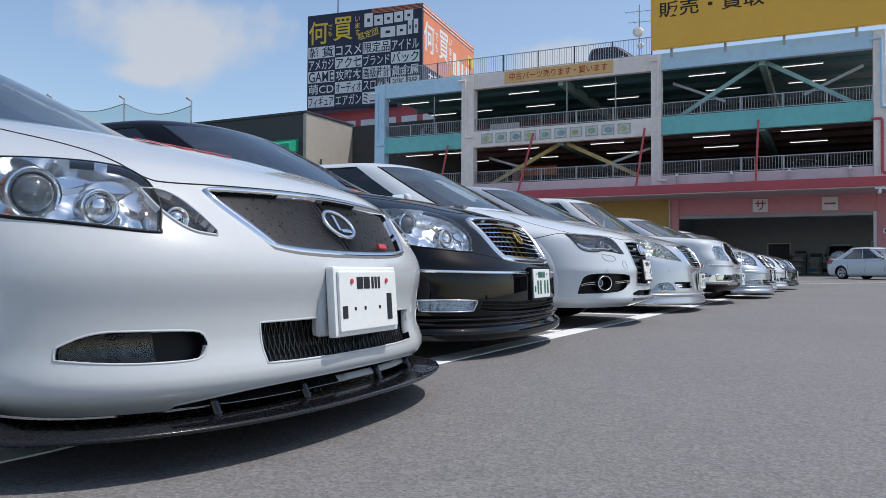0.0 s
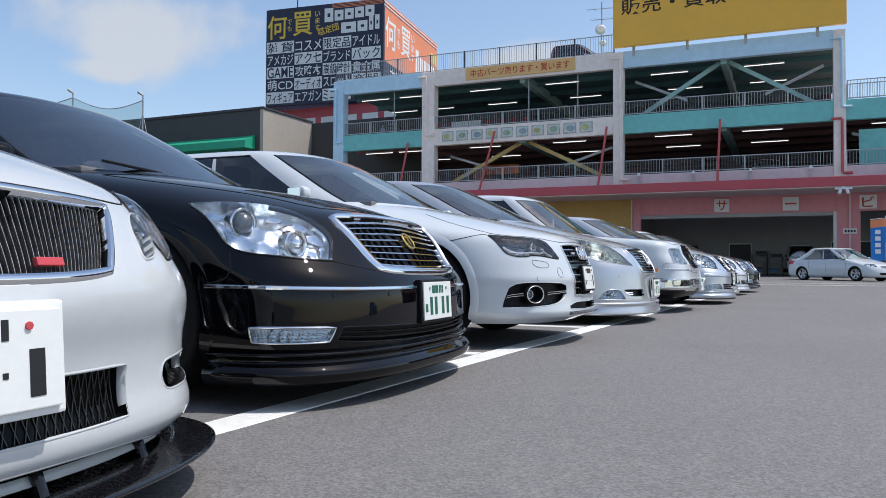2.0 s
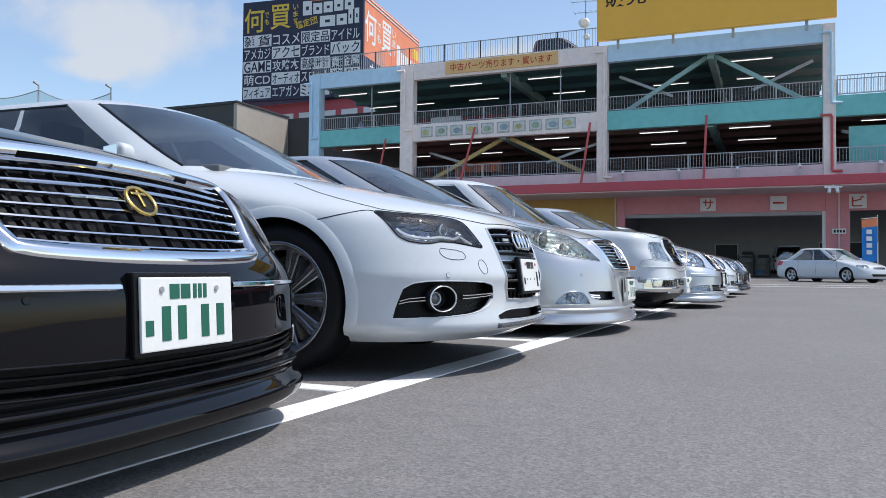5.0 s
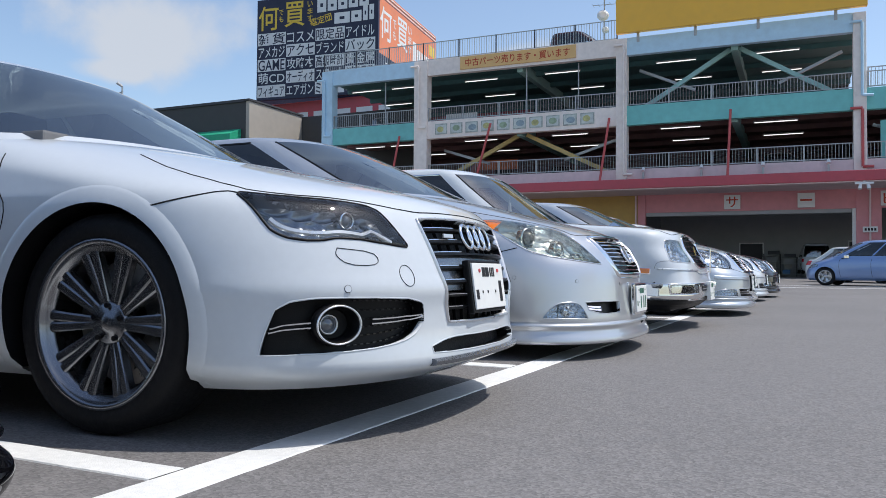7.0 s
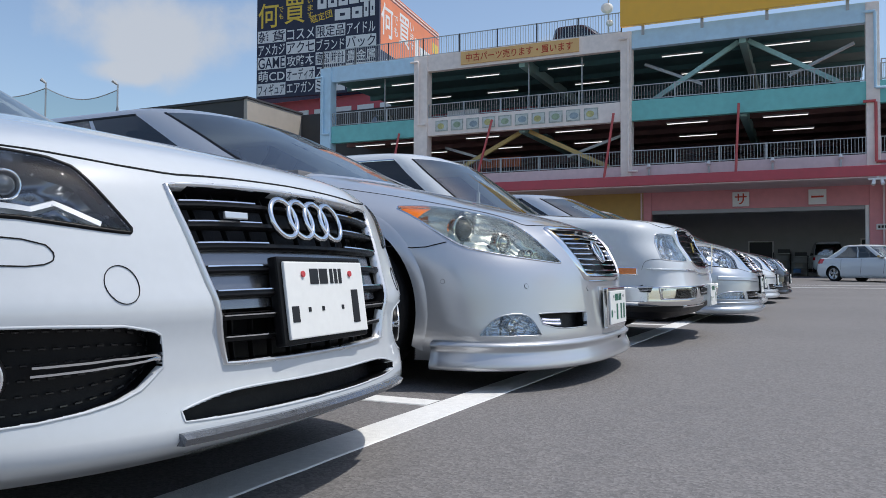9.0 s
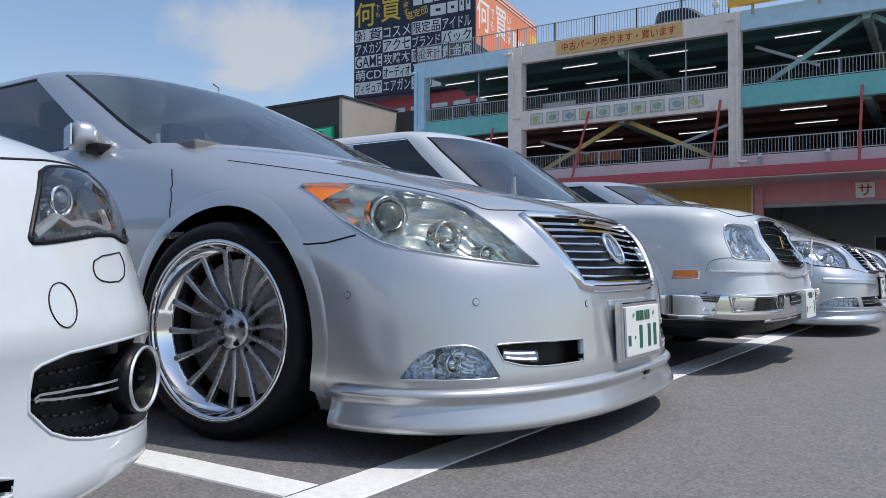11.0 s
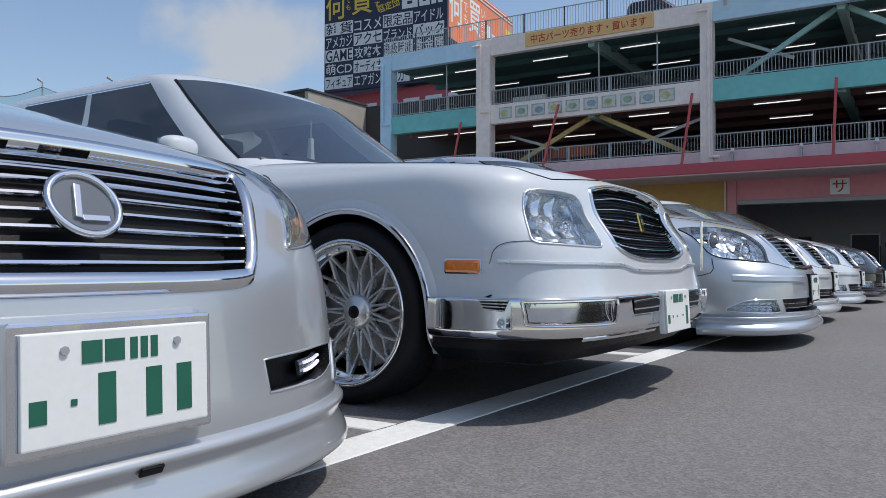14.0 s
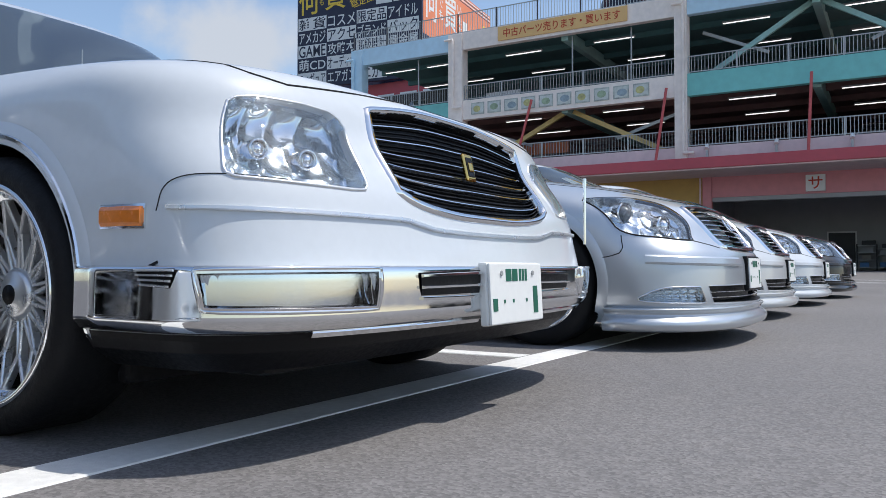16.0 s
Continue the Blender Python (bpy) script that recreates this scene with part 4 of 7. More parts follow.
def painted_line(a, b, width, name="parking_line"):
    """A slightly raised band of paint with uneven edges."""
    a, b = Vector(a), Vector(b)
    d = (b - a)
    t = d.normalized()
    s = Vector((-t.y, t.x, 0))
    n = max(2, int(d.length / 0.12))
    verts, faces = [], []
    for i in range(n + 1):
        c = a + d * (i / n)
        e1 = 0.004 * noise.noise(c * 9 + Vector((3, 0, 0)))
        e2 = 0.004 * noise.noise(c * 9 + Vector((0, 7, 0)))
        z = ground_z(c.y) + 0.004
        for off, dz in ((-width / 2 - e1 - 0.004, -0.006), (-width / 2 - e1, 0), (width / 2 + e2, 0), (width / 2 + e2 + 0.004, -0.006)):
            q = c + s * off
            verts.append((q.x, q.y, z + dz))
    for i in range(n):
        for k in range(3):
            faces.append((i * 4 + k, i * 4 + k + 1, i * 4 + 5 + k, i * 4 + 4 + k))
    ob = link_part(name, mesh_of(name, verts, faces, M_LINE))
    tagged(ob, "white painted parking line on the asphalt", "parking line", "parking lines", "structure")


def make_lines():
    painted_line((-1.125, -6.5, 0), (-1.125, 26.0, 0), 0.15)
    for i in range(-2, 10):
        y = 4.96 + 2.5 * i
        painted_line((-6.2, y, 0), (-1.206, y, 0), 0.12)
    painted_line((-4.0, 30.6, 0), (9.0, 30.9, 0), 0.15)
    painted_line((-4.0, 33.3, 0), (9.0, 33.6, 0), 0.12)


make_ground()
make_lines()

# ---- car park building ----
# Local frame: x along the front, y into the building, z up; the second column stands at x = 0.
PARK = pose(-9.37, 48.12, 0.2, 0, 0, 1.2)
Z0 = -0.2
ROOF_T, ROOF_B = 13.55, 12.55
D3_T, D3_B = 9.65, 8.55
D2_T, RED_T, RED_B = 6.05, 5.37, 4.85
COLS = [(-20.35, -19.55), (-13.45, -12.55), (-0.65, -0.05), (11.35, 11.95), (24.0, 24.6), (37.0, 37.6)]
DEPTH = 32.0


def make_park():
    park = thing("car_park_building", PARK, "three-storey open car park with pale concrete, teal and blue beams", "building")

    def p(name, bm, mat, label="", parent=None):
        return part(name, bm, mat, parent or park, label)
    for i, (a, b) in enumerate(COLS):
        for y in (0.0, 15.0, 30.0):
            top = ROOF_T - 0.04
            low = D2_T - 1.2 if y == 0 else Z0
            # columns behind the front row use concrete darkened to stand for shade
            p("column", box((a, y - 0.12, low), (b, y + 0.6, top), 0.03), M_SKYBLUE if i == 0 and y == 0 else (M_CONC if y == 0 else M_CONC_SHADED))
    spans = [(COLS[i][1], COLS[i + 1][0]) for i in range(5)]
    front = [(M_SKYBLUE, M_TEAL), (M_CONC, M_CONC), (M_SKYBLUE, M_TEAL), (M_TEAL, M_TEAL), (M_TEAL, M_TEAL)]
    for i, ((a, b), (m_roof, m_deck)) in enumerate(zip(spans, front)):
        if i < 3:
            p("roof_beam", box((a, 0.0, ROOF_B), (b, 0.4, ROOF_T), 0.02), m_roof)
        p("deck_beam", box((a, 0.0, D3_B), (b, 0.4, D3_T), 0.02), m_deck)
        p("parapet", box((a, 0.0, RED_T + 0.002), (b, 0.3, D2_T), 0.02), M_PINK_PALE)
    # decks and their ribs
    x0, x1 = COLS[0][0], COLS[-1][1]
    xr = COLS[3][1]
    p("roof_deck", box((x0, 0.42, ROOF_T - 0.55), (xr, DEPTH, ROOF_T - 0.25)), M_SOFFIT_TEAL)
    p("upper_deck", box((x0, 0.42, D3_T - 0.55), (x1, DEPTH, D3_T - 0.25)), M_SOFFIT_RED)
    # lower deck and inner walls: indoor shade is part of the concrete colour
    p("lower_deck", box((x0, 0.42, D2_T - 0.75), (x1, DEPTH, D2_T - 0.45)), M_CONC_SHADED)
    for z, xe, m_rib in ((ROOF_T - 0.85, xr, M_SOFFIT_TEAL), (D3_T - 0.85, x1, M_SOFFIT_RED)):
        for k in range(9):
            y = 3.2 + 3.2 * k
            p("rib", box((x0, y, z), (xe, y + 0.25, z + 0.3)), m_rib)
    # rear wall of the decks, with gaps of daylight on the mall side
    p("rear_wall", box((-12.0, DEPTH, Z0), (x1, DEPTH + 0.3, D3_B + 1.2)), M_CONC_SHADED)
    p("rear_wall", box((-12.0, DEPTH, D3_B + 1.6), (xr, DEPTH + 0.3, ROOF_T)), M_CONC_SHADED)
    p("end_wall", box((x1, 0, Z0), (x1 + 0.3, DEPTH, D3_T)), M_CONC_SHADED)
    p("end_wall", box((-13.2, 9.0, D2_T - 0.4), (-12.7, 12.5, D3_B)), M_PINK)
    # red canopy with its pink shop front
    p("canopy", box((-13.5, -1.1, RED_B), (x1, 0.28, RED_T), 0.03), M_RED, "dull red canopy fascia")
    p("canopy_soffit", box((-13.4, -1.0, RED_B - 0.06), (x1, 3.0, RED_B - 0.002)), M_PINK_PALE)
    wy = 2.6
    head = 3.75
    p("shop_wall", box((0.55, wy, head), (12.4, wy + 0.25, RED_B - 0.06)), M_PINK)
    p("shop_wall", box((12.4, wy, head), (x1, wy + 0.25, RED_B - 0.06)), M_PINK)
    p("shop_wall", box((-20.0, wy, Z0), (0.1, wy + 0.25, RED_B - 0.06)), M_YELLOW_WALL)
    p("pillar", box((0.1, wy - 0.1, Z0), (0.55, wy + 0.3, RED_B - 0.06), 0.02), M_PINK)
    p("pillar", box((11.6, wy - 0.1, Z0), (12.8, wy + 0.3, RED_B - 0.06), 0.02), M_PINK)
    p("pillar", box((23.6, wy - 0.1, Z0), (24.6, wy + 0.3, RED_B - 0.06), 0.02), M_PINK)
    p("shutter_post", box((11.42, wy - 0.02, Z0), (11.598, wy + 0.22, head), 0.01), M_WHITE)
    p("shutter_box", box((0.56, wy + 0.05, head - 0.22), (11.4, wy + 0.5, head - 0.003), 0.02), M_GARAGE)
    # workshop behind
    p("workshop_floor", box((-0.2, wy - 0.5, Z0), (x1, 12.5, Z0 + 0.21)), M_FLOOR)
    p("workshop_wall", box((-0.3, 12.5, Z0), (x1, 12.8, RED_B)), M_GARAGE)
    p("workshop_wall", box((-0.3, wy + 0.3, Z0), (-0.1, 12.5, RED_B)), M_GARAGE)
    # ceiling in the same concrete, its colour darkened for shade
    p("workshop_ceiling", box((-0.3, wy + 0.3, RED_B - 0.3), (x1, 12.5, RED_B - 0.1)), M_CONC_SHADED)
    # a door, and a wider dark panel whose colour stands for a shaded opening
    for a, b, h, m in ((5.2, 6.6, 2.2, M_DARK_DOOR), (11.8, 15.2, 2.3, M_DARK_DOOR)):
        p("doorway_panel", box((a, 12.4, Z0 + 0.2), (b, 12.48, h), 0.01), m)
        p("door_frame", box((a - 0.08, 12.43, Z0 + 0.2), (a, 12.49, h + 0.08)), M_WHITE)
        p("door_frame", box((b, 12.43, Z0 + 0.2), (b + 0.08, 12.49, h + 0.08)), M_WHITE)
        p("door_frame", box((a, 12.43, h), (b, 12.49, h + 0.08)), M_WHITE)
    return park


park = make_park()

# ---- the row of parked cars ----
def roof_of(base, cowl, w0, top, w1, xf, xr, rear=-4.5, cl=0.55):
    """Rows of a saloon's roof shell, from the base of the windscreen to a domed top."""
    h = top - base
    return [(base, cowl, w0, cl, 2.3, rear), (base + 0.25 * h, cowl + 0.27 * (xf - cowl), w0 - 0.27 * (w0 - w1) + 0.01, cl, 2.4, rear + 0.27 * (xr - rear)),
            (base + 0.6 * h, cowl + 0.62 * (xf - cowl), w0 - 0.62 * (w0 - w1) + 0.01, cl * 0.95, 2.5, rear + 0.62 * (xr - rear)),
            (base + 0.88 * h, xf + 0.07, w1 + 0.02, cl * 0.85, 2.5, xr - 0.1), (base + 0.96 * h, xf - 0.18, w1 - 0.07, cl * 0.8, 2.4, xr + 0.15),
            (base + 0.99 * h, xf - 0.5, w1 - 0.22, 0.35, 2.2, xr + 0.5), (top, xf - 0.8, 0.02, 0.05, 2.0, xr + 0.8)]


GS_ROWS = [(0.13, -0.06, 0.80, 0.42, 2.5, -4.70), (0.175, -0.012, 0.87, 0.48, 2.5, -4.80), (0.215, -0.006, 0.892, 0.52, 2.5, -4.82), (0.27, -0.022, 0.90, 0.55, 2.5, -4.85), (0.35, -0.022, 0.905, 0.57, 2.5, -4.85),
           (0.42, -0.008, 0.91, 0.59, 2.5, -4.85), (0.47, -0.008, 0.91, 0.60, 2.5, -4.85), (0.52, -0.032, 0.91, 0.61, 2.5, -4.85),
           (0.60, -0.095, 0.91, 0.62, 2.5, -4.85), (0.68, -0.165, 0.905, 0.66, 2.5, -4.83), (0.74, -0.28, 0.89, 0.76, 2.5, -4.80), (0.83, -0.58, 0.86, 0.85, 2.6, -4.78),
           (0.90, -0.95, 0.82, 0.80, 2.7, -4.76), (0.945, -1.25, 0.77, 0.7, 2.7, -4.72)]
CROWN_ROWS = [(0.13, -0.05, 0.80, 0.40, 2.6, -4.75), (0.22, -0.005, 0.88, 0.46, 2.6, -4.85), (0.36, 0.0, 0.90, 0.50, 2.6, -4.9), (0.47, -0.015, 0.905, 0.52, 2.6, -4.9),
              (0.56, -0.085, 0.905, 0.55, 2.6, -4.9), (0.68, -0.17, 0.90, 0.60, 2.6, -4.88), (0.755, -0.27, 0.885, 0.70, 2.6, -4.86), (0.84, -0.55, 0.86, 0.85, 2.7, -4.84),
              (0.91, -0.95, 0.82, 0.80, 2.8, -4.82), (0.955, -1.28, 0.77, 0.7, 2.8, -4.8)]
AUDI_ROWS = [(0.16, -0.12, 0.84, 0.55, 2.4, -4.80), (0.205, -0.01, 0.91, 0.62, 2.4, -4.90), (0.24, 0.0, 0.93, 0.64, 2.4, -4.94), (0.31, -0.012, 0.94, 0.66, 2.4, -4.96), (0.40, -0.014, 0.95, 0.68, 2.4, -4.97), (0.455, -0.006, 0.956, 0.69, 2.4, -4.97), (0.50, -0.02, 0.956, 0.70, 2.4, -4.97),
             (0.62, -0.06, 0.955, 0.74, 2.4, -4.97), (0.72, -0.11, 0.95, 0.80, 2.4, -4.95), (0.78, -0.22, 0.935, 0.88, 2.4, -4.93), (0.868, -0.60, 0.905, 0.95, 2.5, -4.9),
             (0.955, -1.05, 0.86, 0.85, 2.7, -4.9), (1.0, -1.35, 0.81, 0.7, 2.7, -4.9)]
LS_ROWS = [(0.12, -0.06, 0.84, 0.45, 2.5, -4.85), (0.20, 0.0, 0.91, 0.54, 2.5, -4.95), (0.34, -0.01, 0.93, 0.60, 2.5, -5.0), (0.50, -0.03, 0.938, 0.64, 2.5, -5.0),
           (0.60, -0.07, 0.938, 0.68, 2.5, -5.0), (0.70, -0.14, 0.93, 0.74, 2.5, -4.98), (0.78, -0.28, 0.91, 0.82, 2.5, -4.96), (0.868, -0.62, 0.885, 0.9, 2.6, -4.94),
           (0.965, -1.02, 0.86, 0.85, 2.7, -4.92), (1.035, -1.36, 0.81, 0.7, 2.7, -4.9)]
CENTURY_ROWS = [(0.20, -0.14, 0.84, 0.36, 3.8, -5.05), (0.27, -0.04, 0.92, 0.40, 3.8, -5.2), (0.37, 0.0, 0.945, 0.42, 3.8, -5.25), (0.49, -0.02, 0.945, 0.42, 3.8, -5.25),
                (0.60, -0.05, 0.945, 0.44, 3.8, -5.25), (0.72, -0.13, 0.94, 0.48, 3.8, -5.25), (0.83, -0.17, 0.93, 0.52, 3.8, -5.22), (0.885, -0.26, 0.895, 0.60, 3.8, -5.2),
                (0.93, -0.70, 0.85, 0.72, 3.3, -5.18), (0.965, -1.15, 0.79, 0.7, 3.4, -5.16), (0.99, -1.5, 0.74, 0.6, 3.4, -5.14)]


def finish(c, base_z, top, hood_z, bumper_z, hood_y, bumper_x, style, wheel_y, rim_r, tyre_w=0.24, steer=0.0):
    c.roof_z = top
    c.build_body(hood_z, bumper_z, hood_y, bumper_x)
    c.arches()
    c.greenhouse(base_z)
    c.wheels(style, wheel_y, tyre_w, rim_r, steer)



def X(x, z):
    return ("x", x, z)


def both(pts):
    """A line across the nose from its visible half."""
    return list(pts) + [(-y, z) for y, z in reversed(pts) if abs(y) > 1e-6]


def gs_car():
    c = Car("pearl white sports saloon with a mesh grille and black lip", M_WHITE_PEARL, GS_ROWS, roof_of(0.90, -1.08, 0.80, 1.42, 0.58, -2.2, -3.5), (-0.92, -3.77), 0.33, 0.365,
            pose(-0.55, 1.25, 0, 0, 0, 3.0))
    p = c.patch([X(-0.60, 0.69), X(-0.47, 0.707), X(-0.32, 0.703), X(-0.25, 0.667), X(-0.20, 0.612), (0.632, 0.545)],
                [X(-0.60, 0.60), X(-0.40, 0.568), X(-0.31, 0.560), X(-0.22, 0.548), (0.63, 0.538)])
    c.lamp(p, 0.055, M_BOWL, bulbs=((0.40, 0.48, 0.062, M_PROJECTOR), (0.66, 0.55, 0.045, M_CHROME)), amber=(0.02, 0.12, 0.1, 0.9))
    p = c.patch([(0.615, 0.642), (0.565, 0.642), (0.525, 0.606), (0.50, 0.545)], [(0.615, 0.638), (0.60, 0.587), (0.565, 0.545), (0.505, 0.537)])
    c.lamp(p, 0.04, M_BOWL_DARK, bulbs=((0.5, 0.5, 0.03, M_CHROME),), label="small inner lamp", name="inner_lamp", rim=c.paint, rim_w=0.006, flutes=3)
    g = c.patch(both([(0.46, 0.648), (0.28, 0.656), (0.0, 0.664)]), both([(0.345, 0.517), (0.25, 0.507), (0.0, 0.502)]), nu=60, nv=14)
    grille = c.opening("grille", g, 0.05, M_CHROME, 0.018, 0.008, M_TRIM, "dark grille of fine upright bars in a chrome frame")
    c.ribs("grille_bar", g, np.linspace(0.015, 0.985, 60), 0.0022, 0.01, M_DISC, grille, -0.022)
    c.badge(0.0, 0.585, 0.068, 0.05, M_CHROME, 0.007, ((-0.012, 0.004, 0.012, 0.06, -14), (0.016, -0.026, 0.05, 0.012, 0)), 0.004, "chrome oval emblem", fill=M_TRIM)
    part("badge", box((-0.004, -0.035, -0.008), (0.006, 0.035, 0.008), 0.002, pose(-0.045, 0.20, 0.528, 0, -20, 10)), M_RED_BADGE, c.root, "small red badge")
    m = c.patch(both([(0.40, 0.322), (0.22, 0.322), (0.0, 0.326)]), both([(0.39, 0.226), (0.2, 0.222), (0.0, 0.222)]), nu=48, nv=10)
    o = c.opening("lower_intake", m, 0.04, c.paint, 0.007, 0.0018, M_TRIM, "black mesh lower intake")
    for u in np.linspace(0.03, 0.97, 34):
        for du in (0.035, -0.035):
            a, b = m.line(0.02, u, u + 0.001, 2)[:1], m.line(0.98, min(0.99, max(0.01, u + du)), min(0.99, max(0.01, u + du)) + 0.001, 2)[:1]
            c.strip("mesh_wire", np.linspace(a[0], b[0], 4), 0.0032, 0.004, M_ALLOY_BLACK, o, -0.028)
    f = c.patch([X(-0.27, 0.285), X(-0.22, 0.316), (0.689, 0.316), (0.59, 0.313), (0.558, 0.308), (0.548, 0.285)], [X(-0.27, 0.262), X(-0.20, 0.252), (0.686, 0.248), (0.59, 0.248), (0.558, 0.254), (0.548, 0.279)], nu=34)
    for q in (f, f.mirrored()):
        o = c.opening("fog_recess", q, 0.045, c.paint, 0.006, 0.0018, M_TRIM, "black fog lamp recess")
        kp = np.stack([q.line(v, 0.02, 0.62, 14) for v in np.linspace(0.05, 0.95, 6)])
        fp = Patch(c.shell, kp=kp)
        c.mesh("fog_lamp", fp.fluted(-0.022, 0.006, 4, 1), M_ALLOY_BLACK, o)
        c.mesh("fog_lens", fp.sheet(-0.006), M_LENS, o).visible_shadow = False
    c.plate(0.368, M_PLATE_BLACK, 0.026, -4, M_PLATE, holder=0.014)
    part("plate_plinth", box((-0.05, -0.19, 0.27), (-0.012, 0.19, 0.47), 0.02), c.paint, c.root)
    c.skirt("splitter", [(-0.14, 0.104), (0.03, 0.092), (0.058, 0.094), (0.064, 0.1), (0.062, 0.106), (0.03, 0.108), (-0.14, 0.120)], 0.2, -0.62, M_CARBON, "black front lip spoiler", smooth=True)
    for sg in (1, -1):
        e, en = c.shell.at([np.array(c.shell.spot(X(-0.55, 0.2))) * (sg, 1), np.array(c.shell.spot(X(-0.30, 0.2))) * (sg, 1)])
        bm = bmesh.new()
        vs = [bm.verts.new(v) for v in ((e[0][0], e[0][1], 0.175), (e[1][0], e[1][1], 0.112), (e[1][0], e[1][1] - sg * 0.05, 0.10), (e[0][0], e[0][1] - sg * 0.045, 0.10), (e[0][0], e[0][1] - sg * 0.02, 0.172))]
        bm.faces.new([vs[i] for i in (0, 1, 2, 3, 4)])
        bmesh.ops.solidify(bm, geom=bm.faces[:], thickness=0.006)
        part("lip_fin", bm, M_CARBON, c.root)
    gap = c.patch(both([(0.60, 0.142), (0.42, 0.166), (0.0, 0.17)]), both([(0.60, 0.134), (0.42, 0.132), (0.0, 0.132)]), nu=60, nv=6)
    c.opening("lip_gap", gap, 0.06, c.paint, 0.006, 0.0015, M_TRIM, "shaded gap above the lip")
    for y in (-0.5, -0.2, 0.2, 0.5):
        b, n = c.shell.at([c.shell.spot((y, 0.15))])
        part("lip_stay", rod(bmesh.new(), (b[0][0] - 0.005, b[0][1], 0.108), (b[0][0] - 0.035, b[0][1], 0.172), 0.012, 12), M_CARBON, c.root)
    c.seam([X(-1.2, 0.90), X(-0.68, 0.806), X(-0.45, 0.752), X(-0.33, 0.71), X(-0.25, 0.667), (0.55, 0.662), (0.384, 0.668), (0.0, 0.679)], 0.0042, 60)
    c.seam([X(-0.60, 0.64), X(-0.62, 0.5)], 0.005)
    # faded red lettering on the hood, as plain bars
    h, hn = c.shell.at([c.shell.spot((0.10, 0.83))])
    hm = Matrix.Translation(Vector(h[0])) @ Vector(hn[0]).to_track_quat("Z", "Y").to_matrix().to_4x4() @ pose(0, 0, 0.001, 0, 0, 90)
    for i, w in enumerate((0.07, 0.07, 0.05, 0.09)):
        part("hood_graphic", box((-0.045, -0.17 + i * 0.09, 0.0), (0.03, -0.17 + i * 0.09 + w * 0.8, 0.002), 0, hm), M_RED_BADGE, c.root, "red lettering shape on the hood")
    finish(c, 0.92, 1.42, 0.69, 0.55, 0.70, -0.6, "five", 0.87, 0.24)
    c.doors()
    c.mirrors(-1.6, 1.0, 0.80)
    c.wipers(-1.2, 0.935)
    return c


